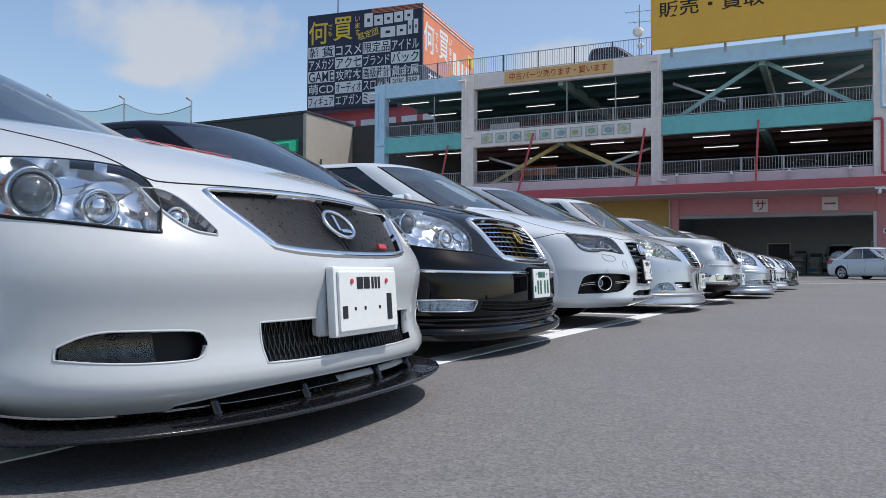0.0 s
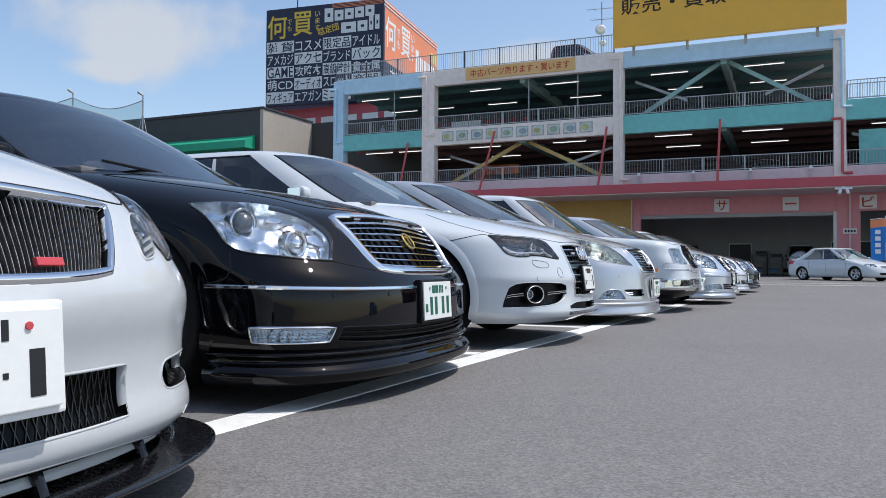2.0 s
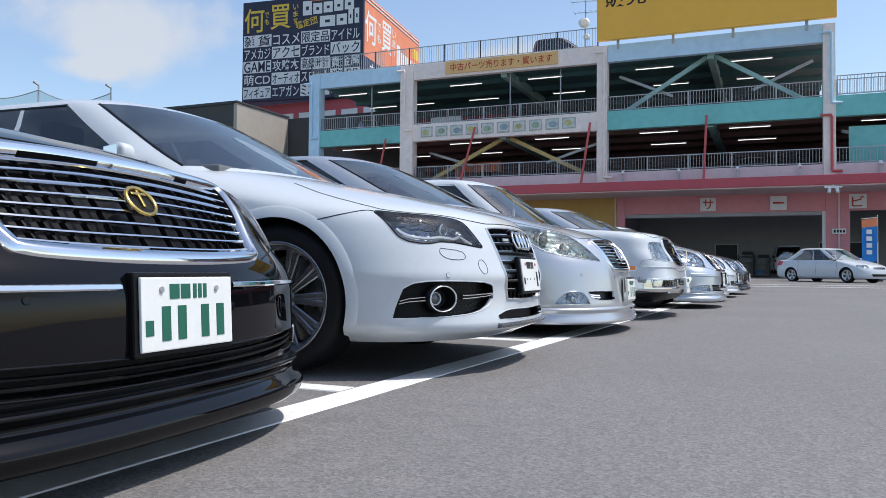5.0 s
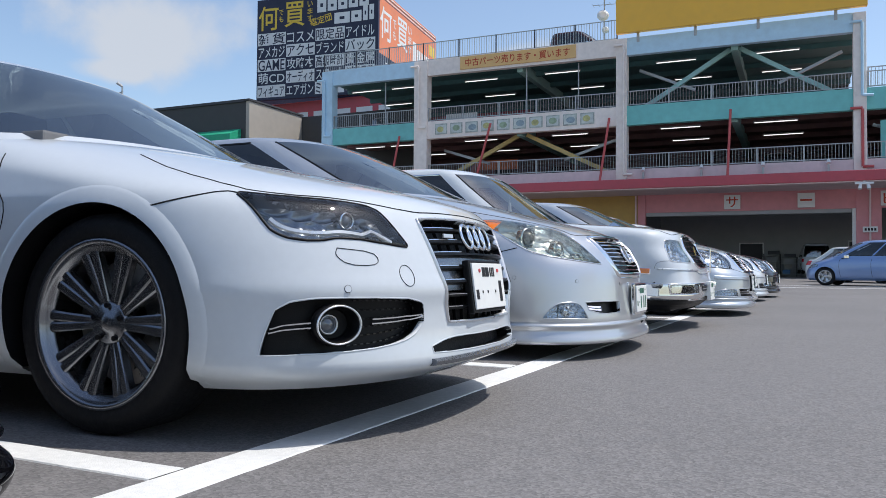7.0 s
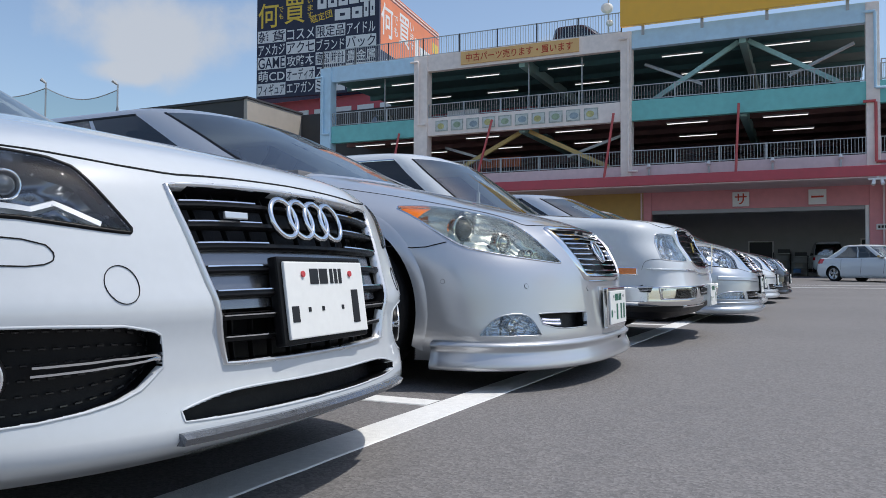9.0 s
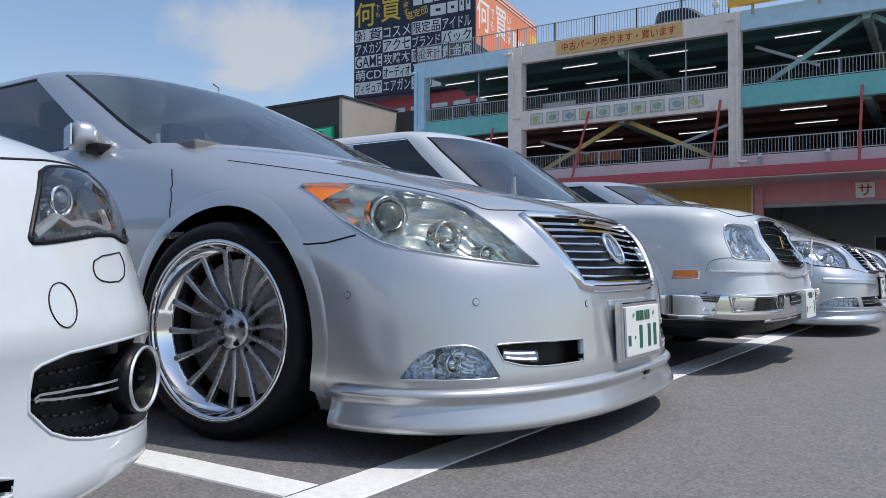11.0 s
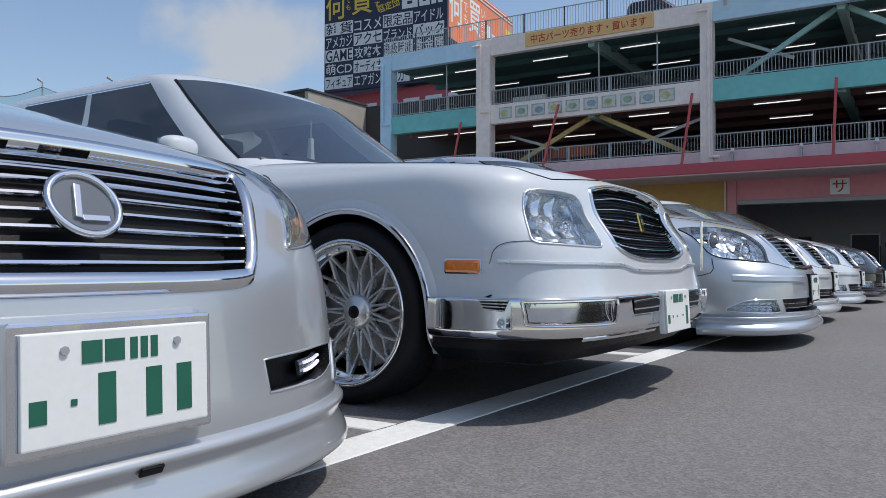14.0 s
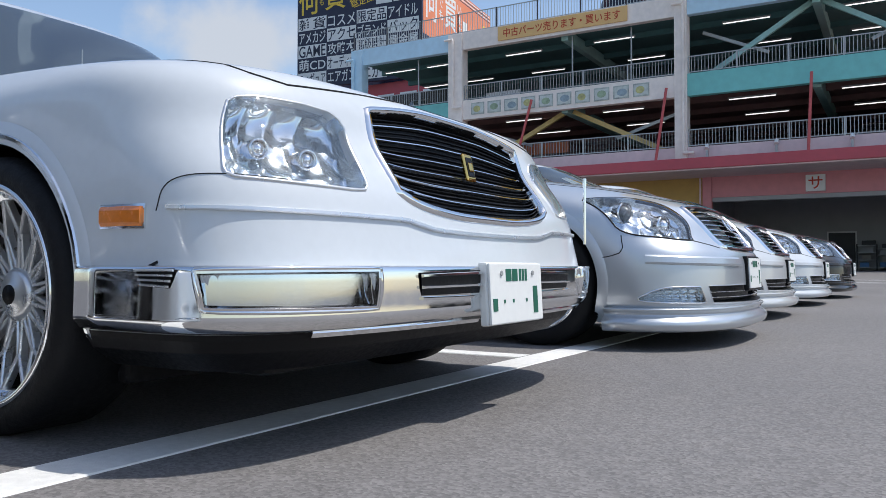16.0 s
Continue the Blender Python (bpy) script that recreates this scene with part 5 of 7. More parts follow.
def crown_face(c, plate_ink=None, grille_mat=None, chrome_line=True, emblem=None, far=False):
    """Lamps, barred grille, bumper strip, fog lamps and spoiler of the big saloons."""
    p = c.patch([X(-0.675, 0.765), X(-0.54, 0.776), X(-0.43, 0.765), X(-0.27, 0.696), X(-0.21, 0.637), (0.63, 0.562)],
                [X(-0.675, 0.757), X(-0.54, 0.673), X(-0.46, 0.580), X(-0.28, 0.562), (0.72, 0.553), (0.63, 0.55)])
    c.lamp(p, 0.06, M_BOWL, bulbs=((0.36, 0.42, 0.06, M_PROJECTOR), (0.68, 0.5, 0.055, M_CHROME)), rim=M_TRIM)
    g = c.patch(both([(0.475, 0.722), (0.25, 0.736), (0.0, 0.744)]), both([(0.40, 0.527), (0.25, 0.518), (0.0, 0.514)]), nu=48, nv=14)
    grille = c.opening("grille", g, 0.06, M_CHROME, 0.03, 0.014, grille_mat or M_TRIM, "grille of level chrome bars in a chrome frame")
    c.slats("grille_bar", g, np.linspace(0.10, 0.92, 8), 0.0075, 0.012, M_CHROME, grille, -0.014)
    if not far:
        c.ribs("grille_rib", g, np.linspace(0.08, 0.92, 13), 0.006, 0.014, M_TRIM, grille, -0.045)
    c.badge(0.0, 0.64, 0.045, 0.04, emblem or M_CHROME, 0.006, ((0.0, 0.006, 0.008, 0.05, 0), (0.0, 0.02, 0.05, 0.008, 0)), 0.008, "oval emblem", fill=M_TRIM)
    if chrome_line:
        kp = curve_through([c.shell.spot(q) for q in (X(-0.55, 0.452), X(-0.31, 0.449), X(-0.2, 0.446), (0.571, 0.442), (0.2, 0.441))], 40)
        for s in (1, -1):
            c.strip("bumper_strip", kp * (s, 1), 0.014, 0.008, M_CHROME)
    if far:
        f = c.patch([X(-0.37, 0.262), X(-0.29, 0.302), X(-0.22, 0.314), (0.70, 0.314)], [X(-0.37, 0.25), X(-0.29, 0.244), X(-0.2, 0.24), (0.66, 0.238)], nu=24, soft=1)
        c.lamp(f, 0.03, M_BOWL, bulge=0.004, label="clear tapering fog lamp", name="fog_lamp", rim=M_CHROME)
        m = c.patch(both([(0.645, 0.318), (0.3, 0.318), (0.0, 0.318)]), both([(0.60, 0.232), (0.3, 0.226), (0.0, 0.222)]), nu=48, nv=8)
        o = c.opening("lower_intake", m, 0.07, c.paint, 0.006, 0.0018, M_TRIM, "wide black lower intake")
        c.slats("intake_bar", m, (0.36, 0.68), 0.004, 0.01, M_SATIN, o, -0.03)
        kp = curve_through([c.shell.spot(q) for q in (X(-0.34, 0.452), X(-0.2, 0.446), (0.571, 0.442), (0.30, 0.441))], 30)
        for s in (1, -1):
            c.strip("bumper_strip", kp * (s, 1), 0.045, 0.012, c.paint)
    else:
        f = c.patch([X(-0.37, 0.302), X(-0.26, 0.302), (0.70, 0.298)], [X(-0.36, 0.252), X(-0.24, 0.248), (0.722, 0.25)], nu=24, soft=1)
        c.lamp(f, 0.03, M_BOWL, bulge=0.004, label="oblong fog lamp", name="fog_lamp", rim=M_CHROME)
        m = c.patch(both([(0.67, 0.298), (0.5, 0.294), (0.0, 0.282)]), both([(0.69, 0.252), (0.55, 0.238), (0.0, 0.225)]), nu=48, nv=8)
        o = c.opening("lower_intake", m, 0.05, c.paint, 0.006, 0.0018, M_TRIM, "slim black lower intake")
        c.slats("intake_bar", m, (0.35, 0.7), 0.008, 0.012, M_TRIM if c.paint is M_BLACK else M_SATIN, o, -0.02)
    c.plate(0.38, plate_ink or M_PLATE_INK, 0.014, -3, digits="...1" if far else "1111")
    c.skirt("front_spoiler", [(-0.04, 0.216), (0.016, 0.212), (0.024, 0.204), (0.012, 0.192), (0.006, 0.180), (0.010, 0.172), (0.024, 0.162), (0.040, 0.146), (0.044, 0.130), (0.036, 0.108), (0.02, 0.094), (-0.08, 0.09)], 0.22, -0.55, c.paint, "deep front spoiler", smooth=True)
    c.seam([X(-1.2, 0.905), X(-0.88, 0.86), X(-0.55, 0.815), (0.47, 0.768), (0.25, 0.772), (0.0, 0.775)], 0.0042, 50)
    c.seam([X(-0.46, 0.572), X(-0.445, 0.49), X(-0.55, 0.462)], 0.005)
    c.seam([(0.63, 0.546), (0.51, 0.524), (0.45, 0.512)], 0.005)


def black_car():
    c = Car("glossy black saloon with a chrome-barred grille", M_BLACK, CROWN_ROWS, roof_of(0.91, -1.12, 0.79, 1.45, 0.58, -2.15, -3.6), (-0.93, -3.78), 0.335, 0.37,
            pose(-0.895, 3.67, 0, 0, 0, 4.0))
    crown_face(c, emblem=M_GOLD)
    for q in (X(-0.30, 0.425), (0.70, 0.42), (0.42, 0.42)):
        c.sensor(q, 0.009)
    finish(c, 0.93, 1.45, 0.775, 0.52, 0.62, -0.5, "dark_mesh", 0.875, 0.255)
    c.doors()
    c.mirrors(-1.6, 1.0, 0.80)
    c.wipers(-1.22, 0.945)
    return c


def audi_car():
    c = Car("white fastback saloon with grey twin-spoke wheels", M_WHITE_COOL, AUDI_ROWS, roof_of(0.955, -1.16, 0.84, 1.475, 0.60, -2.15, -3.5, -4.85), (-0.955, -3.85), 0.345, 0.385,
            pose(-0.828, 6.165, 0, 0, 0, 3.0))
    p = c.patch([X(-0.494, 0.744), X(-0.388, 0.733), X(-0.27, 0.727), (0.551, 0.713), (0.521, 0.666), (0.482, 0.598)],
                [X(-0.494, 0.738), X(-0.418, 0.676), X(-0.365, 0.616), X(-0.277, 0.602), X(-0.226, 0.62), (0.484, 0.592)], nu=34, soft=1)
    c.lamp(p, 0.06, M_BOWL_DARK, bulge=0.006, bulbs=((0.60, 0.32, 0.028, M_PROJECTOR),), label="slim dark headlight with a pale light strip")
    for s in (1, -1):
        kp = np.stack([p.column(u, 10)[int(3 + 4 * (1 if u < 0.75 else 0.6))] for u in np.linspace(0.2, 0.92, 20)]) * (s, 1)
        c.strip("light_strip", kp, 0.016, 0.012, M_SATIN, None, -0.03)
    g = c.patch(both([(0.385, 0.684), (0.30, 0.69), (0.0, 0.697)]), both([(0.315, 0.350), (0.2, 0.347), (0.0, 0.345)]), nu=40, nv=16, soft=1)
    grille = c.opening("grille", g, 0.06, M_SATIN, 0.010, 0.007, M_TRIM, "tall dark grille with level bars")
    c.slats("grille_bar", g, (0.10, 0.22, 0.345, 0.48, 0.62, 0.76, 0.88), 0.013, 0.018, M_TRIM, grille, -0.02)
    c.slats("bar_edge", g, (0.085, 0.205, 0.33, 0.465, 0.605, 0.745, 0.865), 0.0045, 0.008, M_CHROME, grille, -0.006, 0.02, 0.32)
    c.slats("bar_edge", g, (0.085, 0.205, 0.33, 0.465, 0.605, 0.745, 0.865), 0.0045, 0.008, M_CHROME, grille, -0.006, 0.68, 0.98)
    c.ribs("grille_rib", g, np.linspace(0.1, 0.9, 9), 0.005, 0.012, M_TRIM, grille, -0.04)
    kp = np.stack([g.line(v, 0.03, 0.97, 24) for v in np.linspace(0.36, 0.72, 6)])
    c.mesh("plate_panel", Patch(c.shell, kp=kp).sheet(-0.022), M_ALLOY_DARK, grille)
    for k in range(4):
        c.badge(-0.096 + 0.064 * k, 0.634, 0.044, 0.044, M_CHROME, 0.007, (), 0.012, "chrome ring")
    c.plate(0.462, M_PLATE_BLACK, 0.0, -8)
    part("side_badge", box((-0.004, -0.03, -0.007), (0.004, 0.03, 0.007), 0.002, pose(-0.065, -0.25, 0.635, 0, -8, -10)), M_SATIN, c.root)
    f = c.patch([X(-0.345, 0.40), X(-0.295, 0.431), (0.684, 0.434), (0.46, 0.425), (0.452, 0.38)], [X(-0.384, 0.272), X(-0.206, 0.277), (0.606, 0.287), (0.5, 0.31), (0.452, 0.355)], nu=34, nv=12, soft=1)
    for i, q in enumerate((f, f.mirrored())):
        sgn = 1 if i == 0 else -1
        o = c.opening("side_intake", q, 0.05, c.paint, 0.006, 0.0018, M_TRIM, "black honeycomb side intake")
        c.slats("intake_bar", q, (0.44, 0.53), 0.0065, 0.012, M_CHROME, o, -0.008, 0.02, 0.30)
        c.slats("intake_bar", q, (0.42, 0.51), 0.0065, 0.012, M_CHROME, o, -0.008, 0.60, 0.98)
        # honeycomb
        for v in np.linspace(0.1, 0.9, 6):
            for u in np.linspace(0.5, 0.95, 12):
                a = q.line(v, u, u + 0.02, 3)
                c.strip("comb", a, 0.004, 0.004, M_ALLOY_BLACK, o, -0.044)
        b, n = c.shell.at([c.shell.spot((0.745, 0.356))])
        b, n = b[0] * (1, sgn, 1), n[0] * (1, sgn, 1)
        # a wide oval trumpet with a small lamp deep in it
        tm = Matrix.Translation(Vector(b)) @ Vector((-1, 0.62 * sgn, 0)).normalized().to_track_quat("Y", "Z").to_matrix().to_4x4() @ Matrix.Diagonal((1.28, 1, 1, 1))
        vs, fs = lathe([(0.062, 0.02), (0.063, 0.0), (0.060, -0.012), (0.055, -0.014), (0.051, -0.006), (0.046, 0.03), (0.042, 0.06), (0.0, 0.062)], 40)
        c.mesh("fog_lamp", ([tm @ Vector(v) for v in vs], fs), M_TRIM, o)
        vs, fs = lathe([(0.0585, -0.012), (0.058, -0.0165), (0.054, -0.0165), (0.0535, -0.011)], 40)
        c.mesh("fog_ring", ([tm @ Vector(v) for v in vs], fs), M_SATIN, o)
        tl = tm @ Matrix.Translation((-0.012, 0.02, 0)) @ Matrix.Diagonal((0.8, 1, 1, 1))
        vs, fs = lathe([(0.030, 0.03), (0.030, 0.004), (0.027, 0.002), (0.025, 0.008)], 28)
        c.mesh("lamp_barrel", ([tl @ Vector(v) for v in vs], fs), M_SATIN, o)
        vs, fs = lathe([(0.026, 0.010), (0.018, 0.003), (0.0, 0.0)], 24)
        c.mesh("fog_lens", ([tl @ Vector(v) for v in vs], fs), M_PROJECTOR, o)
    m = c.patch(both([(0.42, 0.272), (0.30, 0.297), (0.0, 0.29)]), both([(0.415, 0.254), (0.3, 0.25), (0.0, 0.246)]), nu=40, nv=6)
    c.opening("lower_intake", m, 0.06, c.paint, 0.006, 0.0018, M_TRIM, "slim black lower intake")
    c.skirt("splitter", [(-0.08, 0.236), (0.012, 0.234), (0.026, 0.226), (0.018, 0.213), (-0.08, 0.203)], 0.25, -0.2, M_BOWL_DARK, "grey front splitter", span=(-c.shell.spot((0.43, 0.25))[0], c.shell.spot((0.43, 0.25))[0]))
    c.seam([X(-1.0, 0.90), X(-0.75, 0.82), X(-0.515, 0.758), X(-0.4, 0.742), X(-0.275, 0.738), (0.393, 0.707), (0.25, 0.715), (0.0, 0.72)], 0.0042, 60)
    c.seam([X(-0.745, 0.70), X(-0.63, 0.727), X(-0.535, 0.75), X(-0.50, 0.744)], 0.005)
    c.seam([X(-0.23, 0.582), (0.62, 0.572), (0.605, 0.545), (0.63, 0.53), (0.705, 0.532), X(-0.23, 0.56), X(-0.23, 0.582)], 0.0022, 40, True, 1)
    c.seam([(0.519 + 0.028 * math.cos(a), 0.50 + 0.033 * math.sin(a)) for a in np.linspace(0, 2 * math.pi, 24)], 0.0015, 40, True, 0)
    c.sensor((0.725, 0.461), 0.012)
    finish(c, 0.975, 1.475, 0.735, 0.60, 0.72, -0.62, "twin", 0.915, 0.262)
    c.doors(-1.42, -2.5, -3.5)
    c.mirrors(-1.82, 1.06, 0.84)
    c.wipers(-1.36, 0.965)
    return c


def ls_car():
    c = Car("silver luxury saloon with chrome multi-spoke wheels", M_SILVER, LS_ROWS, roof_of(0.985, -1.18, 0.825, 1.515, 0.60, -2.3, -3.8, -4.6), (-1.045, -3.98), 0.352, 0.415,
            pose(-0.80, 8.68, 0, 0, 0, 0.3))
    p = c.patch([X(-0.80, 0.82), X(-0.68, 0.822), X(-0.48, 0.79), X(-0.366, 0.762), X(-0.257, 0.70), (0.56, 0.613), (0.515, 0.566)],
                [X(-0.79, 0.806), X(-0.61, 0.717), X(-0.47, 0.639), X(-0.38, 0.613), X(-0.25, 0.585), (0.515, 0.56)], nu=34)
    c.lamp(p, 0.06, M_BOWL, M_LENS_HAZY, bulge=0.014, bulbs=((0.40, 0.5, 0.066, M_PROJECTOR), (0.62, 0.55, 0.05, M_CHROME), (0.80, 0.6, 0.03, M_CHROME)), rim=M_CHROME, amber=(0.02, 0.19, 0.04, 0.96), label="large headlight with an aged clear lens")
    g = c.patch(both([(0.435, 0.716), (0.2, 0.722), (0.0, 0.727)]), both([(0.335, 0.513), (0.2, 0.508), (0.0, 0.508)]), nu=48, nv=14)
    grille = c.opening("grille", g, 0.06, M_CHROME, 0.036, 0.012, M_TRIM, "grille of level chrome bars in a chrome frame")
    c.slats("grille_bar", g, np.linspace(0.10, 0.92, 8), 0.0085, 0.012, M_CHROME, grille, -0.014)
    c.badge(0.0, 0.62, 0.062, 0.058, M_CHROME, 0.007, ((-0.012, 0.004, 0.012, 0.066, -12), (0.012, -0.028, 0.05, 0.011, 0)), 0.006, "oval chrome emblem", fill=M_PROJECTOR)
    f = c.patch([X(-0.355, 0.25), X(-0.312, 0.308), X(-0.264, 0.334), (0.745, 0.334), (0.71, 0.25)], [X(-0.355, 0.245), X(-0.25, 0.243), (0.71, 0.244)], nu=30)
    c.lamp(f, 0.04, M_BOWL, bulge=0.004, bulbs=((0.55, 0.5, 0.028, M_CHROME),), label="clear fog lamp", name="fog_lamp", rim=c.paint, rim_w=0.006)
    q0 = c.patch([(0.705, 0.334), (0.595, 0.336), (0.37, 0.332)], [(0.69, 0.29), (0.60, 0.266), (0.38, 0.268)], nu=26)
    for q in (q0, q0.mirrored()):
        o = c.opening("slot", q, 0.05, c.paint, 0.006, 0.0018, M_TRIM, "black bumper slot with a running light")
        for v in (0.42, 0.68):
            c.strip("running_light", q.line(v, 0.1, 0.45, 12), 0.007, 0.006, M_DRL, o, -0.025)
        c.strip("light_base", q.line(0.55, 0.08, 0.5, 12), 0.034, 0.008, M_BOWL_DARK, o, -0.035)
    part("plate_plinth", box((-0.06, -0.195, 0.232), (-0.012, 0.195, 0.45), 0.02), c.paint, c.root)
    c.plate(0.342, M_PLATE_INK, 0.03, -2, M_CHROME, holder=0.016, digits=".111")
    c.skirt("front_spoiler", [(-0.04, 0.222), (0.008, 0.215), (0.02, 0.205), (0.022, 0.195), (0.008, 0.175), (0.028, 0.13), (0.034, 0.105), (0.02, 0.092), (-0.08, 0.09)], 0.24, -0.57, c.paint, "silver front lip spoiler", smooth=True)
    c.seam([X(-1.2, 0.93), X(-0.82, 0.87), X(-0.53, 0.812), X(-0.33, 0.757), (0.557, 0.732), (0.45, 0.738), (0.2, 0.742), (0.0, 0.745)], 0.0042, 60)
    c.seam([X(-0.83, 0.633), X(-0.63, 0.62), X(-0.514, 0.649)], 0.005)
    for q in (X(-0.516, 0.476), (0.742, 0.457), (0.325, 0.441)):
        c.sensor(q, 0.011)
    for s in (1, -1):
        kp = curve_through([c.shell.spot(X(-1.32, 0.66)), c.shell.spot(X(-1.22, 0.662))], 6) * (s, 1)
        c.strip("side_marker", kp, 0.022, 0.008, M_LENS_HAZY)
    part("lip_badge", box((-0.002, -0.022, -0.008), (0.003, 0.022, 0.008), 0.001, pose(0.024, 0.06, 0.188, 0, 30, 0)), M_TRIM, c.root)
    finish(c, 1.005, 1.515, 0.755, 0.55, 0.70, -0.55, "multi", 0.955, 0.29, 0.26, 6.0)
    c.doors(-1.38, -2.5, -3.5)
    c.mirrors(-1.85, 1.07, 0.83)
    c.wipers(-1.38, 0.985)
    return c


def century_car():
    c = Car("white formal limousine saloon with a chrome bumper", M_WHITE_COOL, CENTURY_ROWS, roof_of(0.95, -1.34, 0.83, 1.56, 0.63, -2.2, -4.0, -4.7, 0.4), (-0.935, -3.95), 0.345, 0.385,
            pose(-0.665, 11.16, 0, 0, 0, 0.2))
    p = c.patch([X(-0.246, 0.772), X(-0.24, 0.782), X(-0.22, 0.789), (0.636, 0.787), (0.565, 0.78), (0.538, 0.766), (0.525, 0.745)],
                [X(-0.192, 0.622), X(-0.184, 0.61), X(-0.17, 0.603), (0.74, 0.596), (0.60, 0.592), (0.558, 0.594), (0.55, 0.603)], nu=34, soft=0)
    c.lamp(p, 0.06, M_BOWL, bulge=0.01, bulbs=((0.34, 0.45, 0.024, M_CHROME), (0.72, 0.5, 0.024, M_CHROME)), rim=M_SATIN, label="clear square-cornered headlight", flutes=4)
    g = c.patch(both([(0.415, 0.806), (0.25, 0.83), (0.0, 0.845)]), both([(0.43, 0.60), (0.36, 0.575), (0.2, 0.558), (0.0, 0.555)]), nu=48, nv=14)
    grille = c.opening("grille", g, 0.05, M_CHROME, 0.02, 0.008, M_TRIM, "black grille with thin level bars")
    c.slats("grille_bar", g, np.linspace(0.14, 0.88, 6), 0.0045, 0.009, M_CHROME, grille, -0.014)
    c.slats("grille_fin", g, np.linspace(0.05, 0.97, 22), 0.004, 0.008, M_TRIM, grille, -0.026)
    bm = box((-0.006, -0.028, -0.042), (0.006, 0.028, 0.042), 0.008, pose(-0.105, 0.0, 0.705, 0, -14, 0))
    em = part("emblem", bm, M_GOLD, c.root, "gold shield emblem")
    part("plaque", box((0.004, -0.018, -0.03), (0.0075, 0.018, 0.03), 0.003, pose(-0.105, 0.0, 0.705, 0, -14, 0)), M_TRIM, em)
    part("mark", box((0.006, -0.012, -0.014), (0.01, 0.012, 0.014), 0.004, pose(-0.105, 0.0, 0.705, 0, -14, 0)), M_GOLD, em)
    # amber side repeaters in bright frames
    for s in (1, -1):
        kp = curve_through([c.shell.spot(X(-0.475, 0.522)), c.shell.spot(X(-0.345, 0.52))], 8) * (s, 1)
        ob = c.strip("side_repeater", kp, 0.042, 0.012, M_AMBER, None, 0, "amber side repeater")
        kp2 = curve_through([c.shell.spot(X(-0.482, 0.522)), c.shell.spot(X(-0.338, 0.52))], 8) * (s, 1)
        c.strip("frame", kp2, 0.052, 0.006, M_CHROME, ob)
    # belt line moulding
    kp = curve_through([c.shell.spot(q) for q in (X(-0.281, 0.537), X(-0.148, 0.533), (0.676, 0.53), (0.435, 0.528), (0.304, 0.507), (0.0, 0.503))], 44)
    for s in (1, -1):
        c.strip("bumper_strip", kp * (s, 1), 0.011, 0.009, M_SATIN)
    c.skirt("chrome_bumper", [(-0.03, 0.420), (0.018, 0.417), (0.023, 0.412), (0.0245, 0.40), (0.026, 0.318), (0.027, 0.306), (0.022, 0.298), (0.008, 0.280), (-0.05, 0.274)],
            0.37, -0.54, M_CHROME, "polished chrome bumper", smooth=True, count=90)
    f = c.patch([X(-0.196, 0.405), (0.60, 0.405)], [X(-0.187, 0.338), (0.60, 0.335)], nu=24)
    for s in (1, -1):
        q = f if s == 1 else f.mirrored()
        ob = c.mesh("fog_lamp", q.fluted(0.034, 0.004, 16, 1), M_BOWL, None, "oblong fog lamp in a chrome frame")
        c.mesh("frame", q.flange(0.012, 0.04), M_CHROME, ob)
        kp = np.concatenate([q.line(0.0), q.column(1.0), q.line(1.0)[::-1], q.column(0.0)[::-1]])
        c.strip("surround", kp, 0.016, 0.014, M_CHROME, ob, 0.024)
        c.mesh("lens", q.sheet(0.037), M_LENS, ob).visible_shadow = False
    v0 = c.patch([(0.45, 0.398), (0.17, 0.403)], [(0.44, 0.318), (0.17, 0.312)], nu=20)
    for q in (v0, v0.mirrored()):
        ob = c.mesh("vent", q.sheet(0.0285), M_TRIM, None, "black barred vent")
        c.slats("vent_bar", q, (0.08, 0.36, 0.64, 0.92), 0.008, 0.008, M_CHROME, ob, 0.029)
    k0 = c.patch([X(-0.335, 0.411), X(-0.235, 0.411)], [X(-0.315, 0.378), X(-0.25, 0.374)], nu=12, nv=6)
    for q in (k0, k0.mirrored()):
        ob = c.mesh("corner_vent", q.sheet(0.0275), M_TRIM, None, "small ribbed corner vent")
        c.slats("vent_bar", q, (0.1, 0.37, 0.63, 0.9), 0.0045, 0.006, M_SATIN, ob, 0.028)
    kp = curve_through([c.shell.spot(q) for q in ((0.74, 0.288), (0.60, 0.288), (0.12, 0.286))], 24)
    for s in (1, -1):
        c.strip("lower_moulding", kp * (s, 1), 0.02, 0.012, M_CHROME, None, 0.018)
    c.plate(0.342, M_PLATE_INK, 0.052, -3, M_PLATE, holder=0.003)
    c.skirt("undertray", [(-0.06, 0.276), (0.006, 0.275), (0.004, 0.262), (-0.01, 0.236), (-0.07, 0.192), (-0.22, 0.188)], 0.27, -0.56, M_TRIM, "black valance below the bumper")
    part("valance", box((-0.62, -0.74, 0.17), (-0.2, 0.74, 0.26), 0.03), M_TRIM, c.root)
    for s in (1, -1):
        part("mud_flap", box((-0.66, s * 0.66 - 0.12, 0.13), (-0.6, s * 0.66 + 0.12, 0.26), 0.02), M_RUBBER, c.root)
    c.seam([X(-0.31, 0.53), X(-0.30, 0.58), X(-0.26, 0.603), X(-0.186, 0.607), (0.76, 0.60)], 0.002, 30, True, 2)
    c.seam([X(-1.3, 0.955), X(-0.75, 0.915), X(-0.4, 0.882), (0.7, 0.83), (0.50, 0.845), (0.25, 0.865), (0.0, 0.875)], 0.005, 50)
    c.seam([X(-0.30, 0.425), X(-0.42, 0.40), X(-0.55, 0.385)], 0.006)
